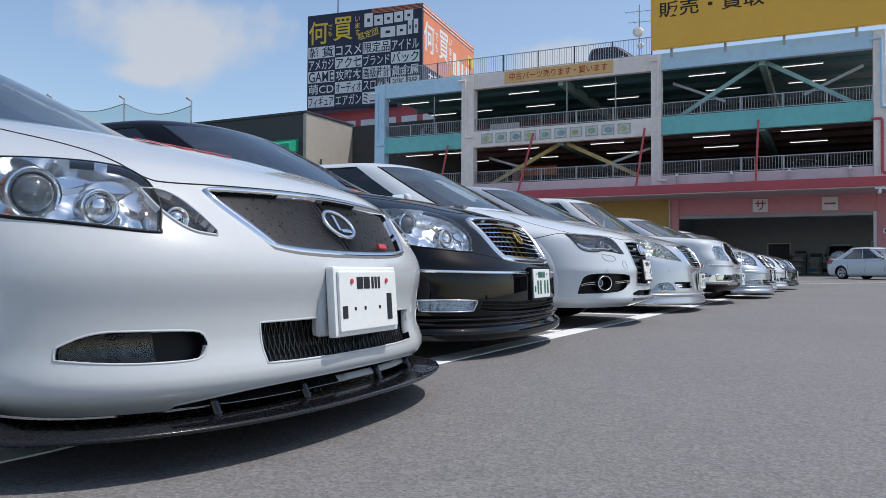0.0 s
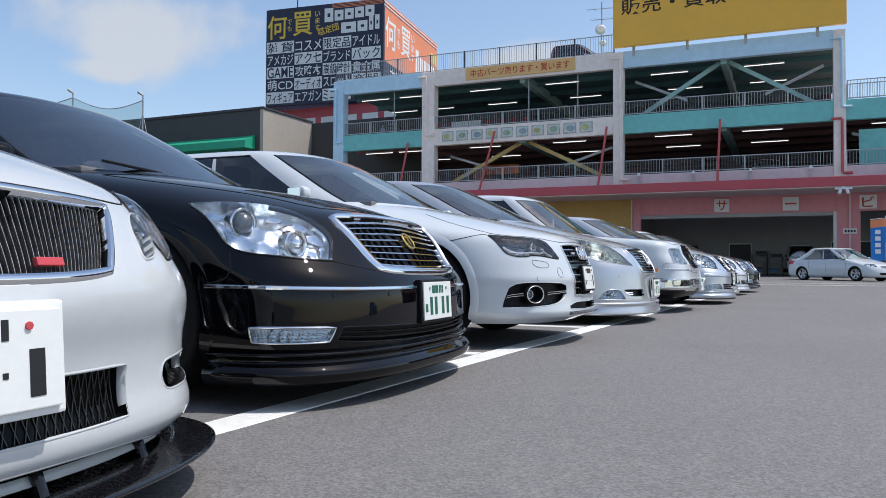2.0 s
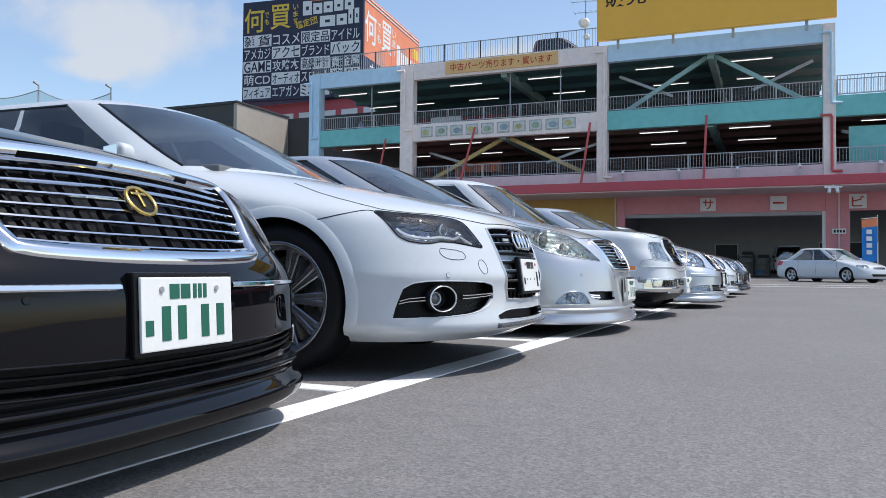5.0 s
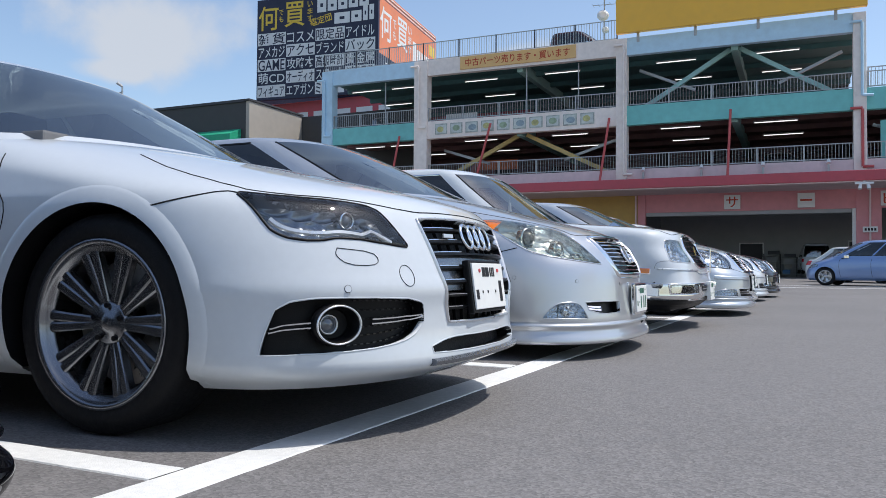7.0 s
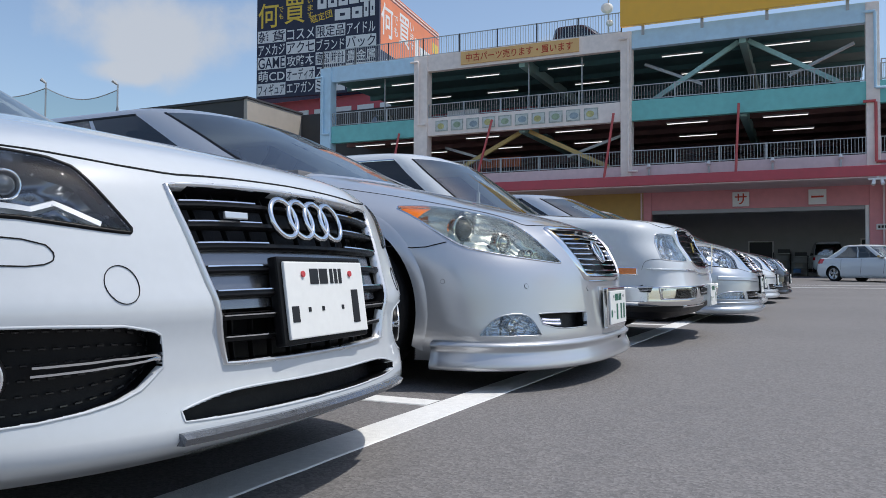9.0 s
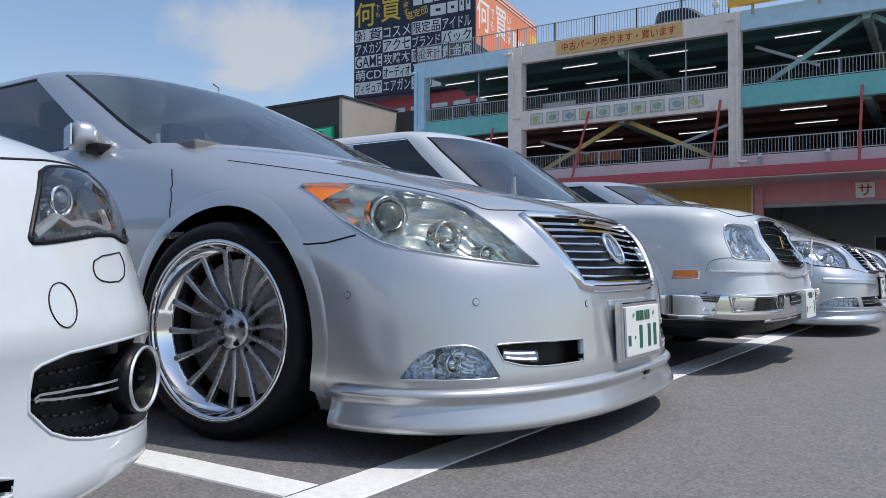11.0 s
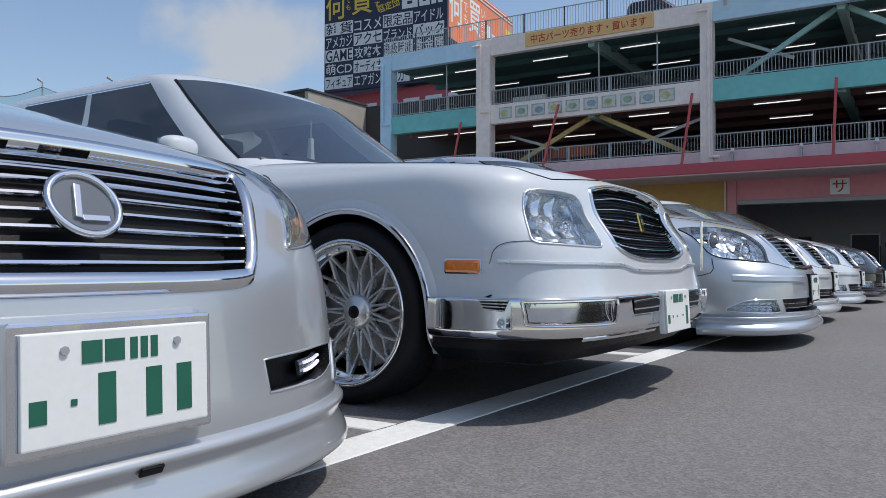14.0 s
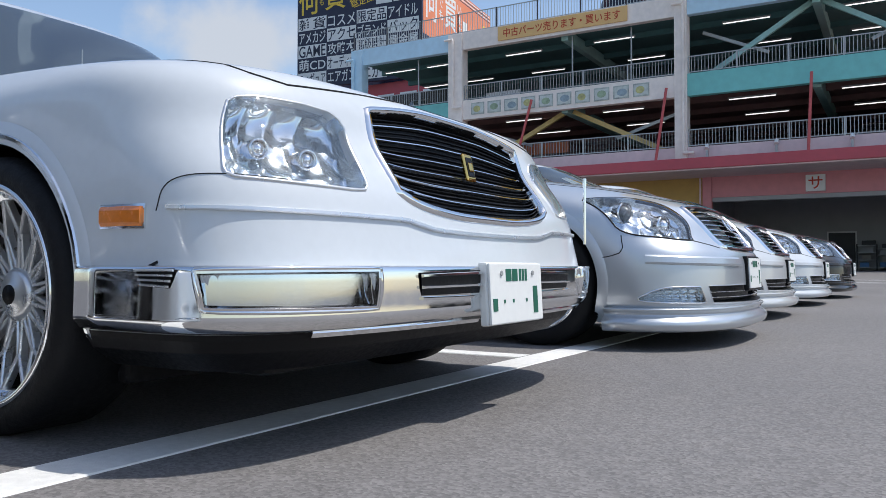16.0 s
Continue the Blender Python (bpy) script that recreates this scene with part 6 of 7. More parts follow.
    # fender poles and hood peaks
    for s in (1, -1):
        b, n = c.shell.at([np.array(c.shell.spot((0.60, 0.925))) * (s, 1)])
        bm = bmesh.new()
        vs = [bm.verts.new(Vector(b[0]) + Vector(v)) for v in ((-0.06, -0.02, 0), (-0.06, 0.02, 0), (0.05, 0.012, 0), (0.05, -0.012, 0), (-0.02, 0, 0.035))]
        for f2 in ((0, 1, 4), (1, 2, 4), (2, 3, 4), (3, 0, 4)):
            bm.faces.new([vs[i] for i in f2])
        part("fender_peak", bm, M_CHROME, c.root, "chrome fender ornament")
    part("marker_pole", rod(rod(bmesh.new(), (-0.06, 0.82, 0.50), (-0.06, 0.82, 0.72), 0.006, 8), (-0.06, 0.82, 0.72), (-0.06, 0.82, 0.75), 0.008, 8), M_CHROME, c.root, "chrome corner marker pole")
    c.trim = M_CHROME
    finish(c, 0.98, 1.56, 0.875, 0.50, 0.74, -0.5, "mesh", 0.945, 0.275)
    for x in c.wheel_x[:1]:
        for s in (1, -1):
            th = np.linspace(math.radians(-16), math.radians(196), 40)
            pts = [c.shell.spot(X(x + (c.arch_r + 0.006) * math.cos(a), max(c.wheel_r + (c.arch_r + 0.006) * math.sin(a), 0.21))) for a in th]
            c.strip("arch_trim", np.array(pts) * (s, 1), 0.014, 0.012, M_CHROME)
    c.doors(-1.42, -2.6, -3.75)
    c.mirrors(-1.9, 1.04, 0.84, False)
    c.wipers(-1.45, 0.985)
    # white tassel hanging behind the windscreen
    part("tassel", rod(rod(bmesh.new(), (-1.95, 0.0, 1.32), (-1.95, 0.0, 1.22), 0.003, 6), (-1.95, 0, 1.22), (-1.95, 0, 1.08), 0.015, 8, 0.022), M_WHITE, c.root, "white hanging tassel")
    return c


def far_car(label, paint, x, y, yaw, style="five", top=1.43, ink=None, emblem=None):
    c = Car(label, paint, CROWN_ROWS, roof_of(0.91, -1.12, 0.79, top, 0.58, -2.15, -3.6), (-0.93, -3.78), 0.33, 0.365, pose(x, y, 0, 0, 0, yaw), count=64)
    crown_face(c, plate_ink=ink, chrome_line=False, emblem=emblem, far=True)
    finish(c, 0.93, top, 0.775, 0.52, 0.62, -0.5, style, 0.87, 0.245)
    c.mirrors(-1.6, 1.0, 0.80)
    return c


gs_car()
black_car()
audi_car()
ls_car()
century_car()
far_car("cool silver saloon with a barred grille and deep front spoiler", M_SILVER_BLUE, -0.455, 13.84, 0, "mesh")
far_car("white saloon with a barred grille and low spoiler", M_WHITE_PEARL, -0.58, 16.25, 0)
far_car("white saloon parked beside a dark one", M_WHITE_COOL, -0.55, 18.75, 0)
far_car("dark grey saloon with chrome grille bars", M_DARK_CAR, -0.45, 21.2, 0)

# ---- fittings of the car park ----
def railing(parent, a, b, z, height=0.95, y=0.12, step=0.16, mat=None, name="railing", post_step=2.4, post_mat=None):
    """A level railing: posts and rails, with its thin uprights as one part."""
    mat = mat or M_GALV
    rail = thing(name)
    rail.parent = parent
    for dz in (0.08, height):
        part("rail", box((a, y - 0.025, z + dz - 0.025), (b, y + 0.025, z + dz + 0.025), 0.006), mat, rail)
    n = max(1, int(round((b - a) / post_step)))
    for i in range(n + 1):
        x = a + (b - a) * i / n
        part("post", box((x - 0.035, y - 0.03, z), (x + 0.035, y + 0.03, z + height + 0.03), 0.005), post_mat or mat, rail)
    bm = bmesh.new()
    k = int((b - a) / step)
    for i in range(1, k):
        x = a + (b - a) * i / k
        add_box(bm, (x - 0.013, y - 0.013, z + 0.1), (x + 0.013, y + 0.013, z + height - 0.02))
    tagged(part("upright", bm, mat, rail), kind="stuff")


def brace_pair(parent, a, b, z0, z1, y, mat):
    """A chevron brace in a bay, its feet at the outer lower corners, with a thinner pair behind."""
    mid = (a + b) / 2
    for x in (a + 1.2, b - 1.2):
        s = 1 if x < mid else -1
        bm = bar(bmesh.new(), (x - s * 0.4, y, z0), (mid - s * 0.25, y, z1 + 0.05), 0.2, 0.24)
        part("brace", bm, mat, parent)
        bm = bar(bmesh.new(), (x - s * 0.8, y + 0.6, z1 - 0.5), (x + s * 2.3, y + 0.6, z0 + 0.9), 0.14, 0.16)
        part("brace", bm, M_GALV, parent)


def fit_park(park):
    spans = [(COLS[i][1], COLS[i + 1][0]) for i in range(5)]
    for i, (a, b) in enumerate(spans):
        railing(park, a + 0.02, b - 0.02, D3_T, 0.85)
        railing(park, a + 0.02, b - 0.02, D2_T, 0.85)
    railing(park, COLS[0][0], -0.65, ROOF_T, 1.15, 0.2, 0.16, M_GALV, "railing", 2.6, M_DARK_DOOR)
    railing(park, COLS[3][1] + 0.1, COLS[-1][0], D3_T + 0.06, 1.05, 0.35)
    brace_pair(park, *spans[2], D3_T + 0.1, ROOF_B, 1.2, M_STEEL_GREEN)
    brace_pair(park, *spans[1], D2_T + 0.1, D3_B, 1.2, M_STEEL_YELLOW)
    brace_pair(park, *spans[3], D2_T + 0.1, D3_B, 1.2, M_STEEL_GREEN)
    for (a, b) in spans[1:3]:
        for z in (D3_T - 0.6, ROOF_T - 0.6):
            part("steel_beam", box(((a + b) / 2 - 0.18, 0.5, z - 0.6), ((a + b) / 2 + 0.18, 16.0, z - 0.003), 0.01), M_STEEL_GREEN, park)
    # tube lights under the decks
    rnd = random.Random(3)
    for z, deck in ((ROOF_T - 1.0, 0), (D3_T - 1.0, 1)):
        for bay, (a, b) in enumerate(spans[:4]):
            if deck == 0 and bay == 3:
                continue
            for r in range(2):
                y = 2.4 + 4.6 * r
                for f in (0.22, 0.70):
                    x = a + (b - a) * f + rnd.uniform(-0.3, 0.3)
                    ob = part("tube_light", box((x - 1.1, y - 0.025, z - 0.02), (x + 1.1, y + 0.025, z + 0.02), 0.006), M_TUBE, park)
                    part("light_housing", box((x - 1.15, y - 0.06, z + 0.022), (x + 1.15, y + 0.06, z + 0.1)), M_GARAGE, ob)
    # thin hangers in the open bays
    for x in (-15.9, -6.2, -3.0):
        part("hanger", box((x - 0.03, 0.6, D3_T - 0.2), (x + 0.03, 0.66, ROOF_B)), M_GALV, park)
    # drain pipes with their elbows
    for x, top, low, m in ((-20.1, ROOF_B + 0.3, D3_T - 0.5, M_SKYBLUE), (-13.1, ROOF_B + 0.55, D3_T - 0.4, M_CONC), (-0.2, ROOF_B + 0.5, D2_T - 0.3, M_CONC), (11.75, ROOF_B + 0.4, D3_T - 0.4, M_SKYBLUE), (11.75, D3_B, D2_T - 0.4, M_PIPE_RED)):
        bm = rod(bmesh.new(), (x, -0.22, low), (x, -0.22, top), 0.07, 10)
        rod(bm, (x - 0.55, -0.2, top + 0.06), (x, -0.2, top + 0.06), 0.07, 10)
        rod(bm, (x, -0.22, low), (x + 0.5, -0.22, low - 0.02), 0.07, 10)
        part("drain_pipe", bm, m, park)
    # slanting red poles from the canopy
    for x0, x1, zt in ((-9.2, -8.2, 9.2), (5.35, 5.5, 9.0), (-15.0, -14.4, 8.8), (-1.5, -1.0, 9.0)):
        part("red_pole", rod(bmesh.new(), (x0, -0.5, RED_T - 0.1), (x1, -0.25, zt), 0.07, 10), M_PIPE_RED, park)
    # small spotlights along the parapet
    for x in (0.9, 4.0, 7.1, 10.2, 14.0, 17.5):
        ob = part("spotlight", rod(bmesh.new(), (x, -0.3, D2_T - 0.18), (x, -0.15, D2_T + 0.02), 0.11, 12, 0.08), M_WHITE, park)
        part("bracket", box((x - 0.05, -0.25, RED_T), (x + 0.05, -0.1, D2_T - 0.1), 0.01), M_GALV, ob)
    # signs
    ob = part("orange_sign", box((-10.3, -0.08, 12.72), (-3.0, -0.005, 13.5), 0.01), M_ORANGE_SIGN, park, "pale orange sign with red lettering")
    flat = lambda x, z, y: pose(x, y, z, 90, 0, 0)
    lettering("lettering", "中古パーツ売ります・買います", (6.6, 0.5), M_RED_INK, ob, flat(-6.65, 13.11, -0.086))
    for i in range(10):
        x = -12.0 + i * 1.03
        pl = part("poster", box((x, -0.03, 8.78), (x + 0.82, -0.004, 9.45), 0.008), M_POSTER, park, "faded square picture panel")
        part("field", box((x + 0.07, -0.036, 8.85), (x + 0.75, -0.0302, 9.38), 0.002), M_POSTER_FIELD, pl)
        bm = bmesh.new()
        bmesh.ops.create_cone(bm, cap_ends=True, segments=9 + i % 4, radius1=0.2, radius2=0.17, depth=0.006, matrix=pose(x + 0.36 + 0.05 * (i % 3), -0.0395, 9.09 + 0.03 * (i % 2), 90, 0, 0) @ Matrix.Diagonal((1.15 + 0.1 * (i % 3), 0.95, 1, 1)))
        part("motif", bm, M_POSTER_MOTIFS[i % 3], pl)
    ob = part("yellow_sign", box((-0.6, -0.4, 13.74), (12.0, -0.05, 19.5), 0.03), M_YELLOW, park, "large yellow signboard with black lettering")
    lettering("lettering", "販売・買取・車検", (9.6, 0.95), M_INK, ob, flat(4.7, 16.1, -0.406))
    for x in (0.5, 3.6, 6.8, 10.5):
        part("sign_strut", box((x, -0.045, ROOF_T - 0.3), (x + 0.15, 0.2, 16.0)), M_GALV, ob)
    for x, tx in ((4.95, "サ"), (8.75, "ー"), (12.75, "ビ"), (16.6, "ス")):
        ob = part("letter_sign", box((x, 2.42, 3.85), (x + 0.86, 2.597, 4.64), 0.01), M_WHITE, park, "square white sign with a red letter")
        lettering("lettering", tx, (0.62, 0.6) if tx != "ー" else (0.6, 0.11), M_RED_INK, ob, flat(x + 0.43, 4.25, 2.415))
    ob = part("small_sign", box((11.9, 2.35, 2.45), (12.6, 2.49, 2.75), 0.01), M_WHITE, park)
    for i in range(4):
        part("mark", box((11.98 + i * 0.15, 2.342, 2.53), (12.08 + i * 0.15, 2.349, 2.67)), M_INK, ob)
    part("wall_pipe", rod(bmesh.new(), (12.25, 2.4, Z0), (12.25, 2.4, RED_B - 0.1), 0.05, 8), M_PINK_PALE, park)
    part("wall_pipe", rod(bmesh.new(), (0.0, 2.45, 2.6), (0.0, 2.45, RED_B - 0.1), 0.05, 8), M_PINK_PALE, park)
    # blue sheeted load and a red awning glimpsed on the decks
    part("blue_panel", box((12.6, 0.5, D2_T + 0.02), (17.0, 0.6, D2_T + 2.0)), M_TEAL, park)
    part("red_sheet", box((-12.3, 7.8, D2_T + 1.4), (-9.2, 8.0, D2_T + 2.1), 0.05, pose(0, 0, 0)), M_ORANGE, park, "orange sheet")
    part("white_panel", box((-12.6, 3.0, D3_T), (-10.4, 3.1, D3_T + 1.0)), M_WHITE, park)


fit_park(park)


def roof_mast():
    m = PARK @ pose(-1.9, 2.5, ROOF_T - 0.25)
    mast = thing("antenna_mast", m, "thin roof aerial mast with small dishes", "antenna")
    part("mast", rod(bmesh.new(), (0, 0, 0), (0, 0, 4.3), 0.04, 8), M_GALV, mast)
    for z, w in ((3.9, 0.9), (3.2, 0.7)):
        bm = rod(bmesh.new(), (-w, 0, z), (w, 0.2, z), 0.02, 6)
        for i in range(5):
            x = -w + 2 * w * i / 4
            rod(bm, (x, -0.25, z), (x, 0.35, z), 0.012, 6)
        part("aerial", bm, M_GALV, mast)
    for z, r, x in ((2.5, 0.36, -0.05), (1.6, 0.22, 0.1)):
        bm = bmesh.new()
        bmesh.ops.create_cone(bm, cap_ends=True, segments=20, radius1=r, radius2=r * 0.6, depth=0.12, matrix=pose(x, -0.15, z, 80, 0, 15))
        part("dish", bm, M_WHITE, mast)


roof_mast()


# ---- mall with its billboard, grey shop and netting ----
def mall():
    m = thing("mall_building", pose(0, 0, 0), "far mall with a red band below a rooftop billboard", "building")
    part("wall", box((-52.0, 61.6, 0), (-30.0, 90, 13.3)), M_TAN_WALL, m)
    part("red_band", box((-46.0, 61.2, 12.6), (-20.0, 63, 15.35), 0.05), M_RED, m)
    for i in range(7):
        part("band_mark", box((-42.0 + i * 2.2, 61.15, 13.4), (-40.4 + i * 2.2, 61.195, 14.4), 0.02), M_WHITE, m)
    b = thing("billboard", pose(-33.15, 60.9, 0, 0, 0, 7.0), "tall rooftop billboard box, navy front and orange side", "billboard")
    part("front_panel", box((-11.7, 0, 15.4), (0, 0.3, 24.4), 0.02), M_NAVY, b)
    part("side_panel", box((-0.3, 0.302, 15.4), (0, 15.0, 24.4), 0.02), M_ORANGE, b)
    part("back_panel", box((-11.7, 0.302, 15.4), (-11.4, 15.0, 24.4)), M_NAVY, b)
    part("rear_panel", box((-11.398, 14.7, 15.4), (-0.302, 15.0, 24.4)), M_NAVY, b)
    flat = lambda x, z: pose(x, -0.006, z, 90, 0, 0)
    side = lambda y, z: pose(0.006, y, z, 90, 0, 90)
    lettering("lettering", "何", (2.0, 2.2), M_SIGN_YELLOW, b, flat(-10.55, 22.7))
    for k, ch_ in enumerate("でも"):
        lettering("lettering", ch_, (0.42, 0.5), M_SIGN_YELLOW, b, flat(-9.28, 23.1 - 0.6 * k))
    for k, ch_ in enumerate("います"):
        lettering("lettering", ch_, (0.5, 0.5), M_SIGN_YELLOW, b, flat(-6.45, 23.6 - 0.62 * k))
    lettering("lettering", "買", (2.0, 2.2), M_SIGN_YELLOW, b, flat(-7.95, 22.85))
    # the name of the shop: plain white blocks in two rows
    def round_block(x, z, w, h):
        """A raised white block with a dark eye in it, standing for one letter of the name."""
        ob = part("white_block", box((x, -0.014, z), (x + w, -0.002, z + h), 0.0), M_WHITE, b)
        part("eye", box((x + w * 0.34, -0.018, z + h * 0.36), (x + w * 0.66, -0.0145, z + h * 0.62), 0.0), M_NAVY, ob)
    for i, h in enumerate((1.25, 0.95, 0.95, 0.95, 0.95)):
        round_block(-5.75 + i * 1.0, 22.75 + i * 0.05, 0.86, h)
    for i, (x, w, h) in enumerate(((-4.1, 1.45, 0.95), (-2.5, 0.95, 0.95), (-1.4, 0.42, 1.3), (-0.82, 0.42, 1.3))):
        round_block(x, 21.62 + i * 0.03, w, h)
    lettering("lettering", "鑑定団", (2.1, 0.7), M_SIGN_YELLOW, b, flat(-5.4, 22.1) @ pose(0, 0, 0, 0, 0, 12))
    rows = [["雑貨", "コスメ", "限定品", "アイドル"], ["アメカジ", "アクセ", "ブランド", "バック"], ["GAME", "攻略本", "高級時計", "貴金属"], ["萌CD", "オーディオ", "スロット", "楽器"], ["フィギュア", "エアガン", "ミニカー", "工具"]]
    cw, ch = 2.85, 1.16
    for r, row in enumerate(rows):
        for k, tx in enumerate(row):
            x0, z1 = -11.6 + k * cw, 21.4 - r * ch
            white = (r + k) % 2 == 0
            if white:
                part("white_field", box((x0, -0.005, z1 - ch + 0.04), (x0 + cw - 0.06, -0.001, z1 - 0.04)), M_WHITE, b)
            lettering("lettering", tx, (2.62, 0.96), M_NAVY if white else M_WHITE, b, pose(x0 + cw / 2 - 0.03, -0.0095, z1 - ch / 2, 90, 0, 0))
    for i in range(4):
        part("stripe", box((-5.0, -0.006, 23.95 + i * 0.12), (-0.05, -0.002, 24.0 + i * 0.12)), M_ORANGE, b)
        part("stripe", box((0.002, 0.1, 23.7 + i * 0.16), (0.006, 14.9, 23.78 + i * 0.16)), M_WHITE if i % 2 else M_NAVY, b)
    lettering("lettering", "何", (2.6, 2.8), M_WHITE, b, side(1.7, 21.7))
    lettering("lettering", "買", (2.6, 2.8), M_WHITE, b, side(5.6, 21.9))
    for k, ch_ in enumerate("でも"):
        lettering("lettering", ch_, (0.8, 0.8), M_WHITE, b, side(3.65, 22.3 - 1.0 * k))
    for k, ch_ in enumerate("います"):
        lettering("lettering", ch_, (0.9, 0.75), M_WHITE, b, side(7.5, 22.8 - 0.9 * k))
    for i in range(5):
        part("white_block", box((0.002, 8.3 + i * 1.2, 19.9), (0.008, 9.2 + i * 1.2, 21.6 if i else 22.1)), M_WHITE, b)
    part("yellow_block", box((0.002, 12.9, 22.0), (0.009, 14.8, 23.0)), M_SIGN_YELLOW, b)
    part("navy_field", box((0.001, 0.2, 15.5), (0.003, 14.9, 18.9)), M_NAVY, b)
    lettering("lettering", "古着 雑貨 家具 家電", (12.0, 1.2), M_WHITE, b, side(7.5, 18.0))
    lettering("lettering", "GAME CD DVD", (11.0, 1.0), M_WHITE, b, side(7.2, 16.4))
    part("lightning_rod", rod(bmesh.new(), (-8.6, 0.2, 24.4), (-8.6, 0.2, 26.4), 0.05, 6), M_DARK_DOOR, b)


mall()


def grey_shop():
    s = thing("grey_shop", pose(0, 0, 0), "flat-roofed dark grey shop with a tan side and green awning", "building")
    part("front_wall", box((-75, 47.7, 0), (-36.2, 48.0, 12.3), 0.02), M_DARK_WALL, s)
    part("side_wall", box((-36.2, 47.7, 0), (-35.9, 54.0, 12.35), 0.02), M_TAN_WALL, s)
    part("rear_wall", box((-36.2, 54.0, 0), (-26.0, 54.3, 12.3), 0.02), M_DARK_WALL, s)
    part("coping", box((-75, 47.6, 12.302), (-36.22, 48.1, 12.5), 0.02), M_DARK_DOOR, s)
    part("coping", box((-36.28, 47.6, 12.352), (-35.82, 54.1, 12.5), 0.02), M_DARK_DOOR, s)
    bm = bmesh.new()
    vs = [bm.verts.new(v) for v in ((-75, 47.68, 10.4), (-36.6, 47.68, 10.4), (-36.6, 46.5, 9.9), (-75, 46.5, 9.9), (-75, 46.5, 9.35), (-36.6, 46.5, 9.35), (-36.6, 47.68, 9.35), (-75, 47.68, 9.35))]
    for f in ((0, 3, 2, 1), (3, 4, 5, 2), (1, 2, 5, 6), (4, 7, 6, 5), (0, 7, 4, 3), (0, 1, 6, 7)):
        bm.faces.new([vs[i] for i in f])
    part("awning", bm, M_GREEN, s, "bright green awning")
    part("shop_window", box((-60, 47.6, 5.5), (-39, 47.69, 7.7), 0.02), M_GARAGE, s)
    part("red_stripe", box((-60, 47.55, 5.2), (-39, 47.69, 5.6), 0.02), M_RED, s)
    part("wall_pipe", rod(bmesh.new(), (-35.8, 49.5, 5), (-35.8, 49.5, 9.0), 0.06, 6), M_DARK_DOOR, s)


grey_shop()


def netting():
    """Tall posts with a sagging net between them, left of the shop."""
    net = thing("safety_net", pose(0, 0, 0), "thin grey posts with a sagging green net", "netting")
    xs = [-66.0, -56.5, -48.6, -42.0]
    tops = [15.2, 14.2, 13.4, 12.7]
    for x, t in zip(xs, tops):
        y = 42.0 + (x + 42) * 0.05
        ob = part("post", rod(bmesh.new(), (x, y, 0), (x, y, t), 0.055, 8), M_GALV, net)
        bm = rod(bmesh.new(), (x, y, t), (x - 0.25, y - 0.2, t + 0.25), 0.07, 8, 0.12)
        part("lamp_head", bm, M_GALV, ob)
    for (x0, t0), (x1, t1) in zip(zip(xs, tops), zip(xs[1:], tops[1:])):
        n = 14
        verts, faces = [], []
        for i in range(n + 1):
            f = i / n
            x = x0 + (x1 - x0) * f
            y = 42.0 + (x + 42) * 0.05
            z = t0 + (t1 - t0) * f - 0.35 - 1.2 * math.sin(math.pi * f) * 0.6
            verts += [(x, y, 6.0), (x, y, z), (x, y + 0.03, z + 0.05)]
        for i in range(n):
            for k in range(2):
                faces.append((i * 3 + k, i * 3 + 3 + k, i * 3 + 4 + k, i * 3 + 1 + k))
        ob = link_part("net", mesh_of("net", verts, faces, M_NET), net)
        ob.visible_shadow = False
        bm = bmesh.new()
        for i in range(n):
            rod(bm, verts[i * 3 + 1], verts[i * 3 + 4], 0.035, 5)
        part("net_rope", bm, M_GALV, net)
    part("stay", rod(bmesh.new(), (-42, 42, 11.5), (-43.4, 42, 6.0), 0.022, 6), M_GALV, net)
    part("stay", rod(bmesh.new(), (-42, 42, 11.5), (-40.6, 42, 6.0), 0.022, 6), M_GALV, net)


netting()

# ---- other vehicles ----
SEDAN_ROWS = [(0.17, -0.06, 0.78, 0.45, 2.5, -4.45), (0.25, 0.0, 0.85, 0.5, 2.5, -4.55), (0.42, 0.0, 0.875, 0.56, 2.5, -4.6), (0.58, -0.06, 0.88, 0.62, 2.5, -4.6),
              (0.70, -0.18, 0.87, 0.7, 2.5, -4.58), (0.80, -0.48, 0.85, 0.75, 2.6, -4.55), (0.90, -0.9, 0.81, 0.7, 2.7, -4.5), (0.95, -1.15, 0.77, 0.6, 2.7, -4.46)]
HATCH_ROWS = [(0.18, -0.06, 0.74, 0.45, 2.5, -3.85), (0.26, 0.0, 0.82, 0.5, 2.5, -3.93), (0.45, 0.0, 0.845, 0.55, 2.5, -3.96), (0.62, -0.08, 0.848, 0.6, 2.5, -3.96),
              (0.78, -0.25, 0.84, 0.65, 2.5, -3.95), (0.90, -0.55, 0.82, 0.65, 2.6, -3.94), (1.0, -0.85, 0.79, 0.55, 2.7, -3.92)]


def hatch_roof(top=1.56, base=0.96):
    h = top - base
    return [(base, -0.72, 0.80, 0.5, 2.3, -3.93), (base + 0.3 * h, -1.02, 0.765, 0.5, 2.4, -3.9), (base + 0.65 * h, -1.42, 0.70, 0.48, 2.5, -3.84), (base + 0.88 * h, -1.72, 0.63, 0.45, 2.5, -3.75),
            (base + 0.96 * h, -1.95, 0.55, 0.45, 2.4, -3.6), (base + 0.99 * h, -2.3, 0.4, 0.3, 2.2, -3.4), (top, -2.6, 0.02, 0.05, 2.0, -3.1)]


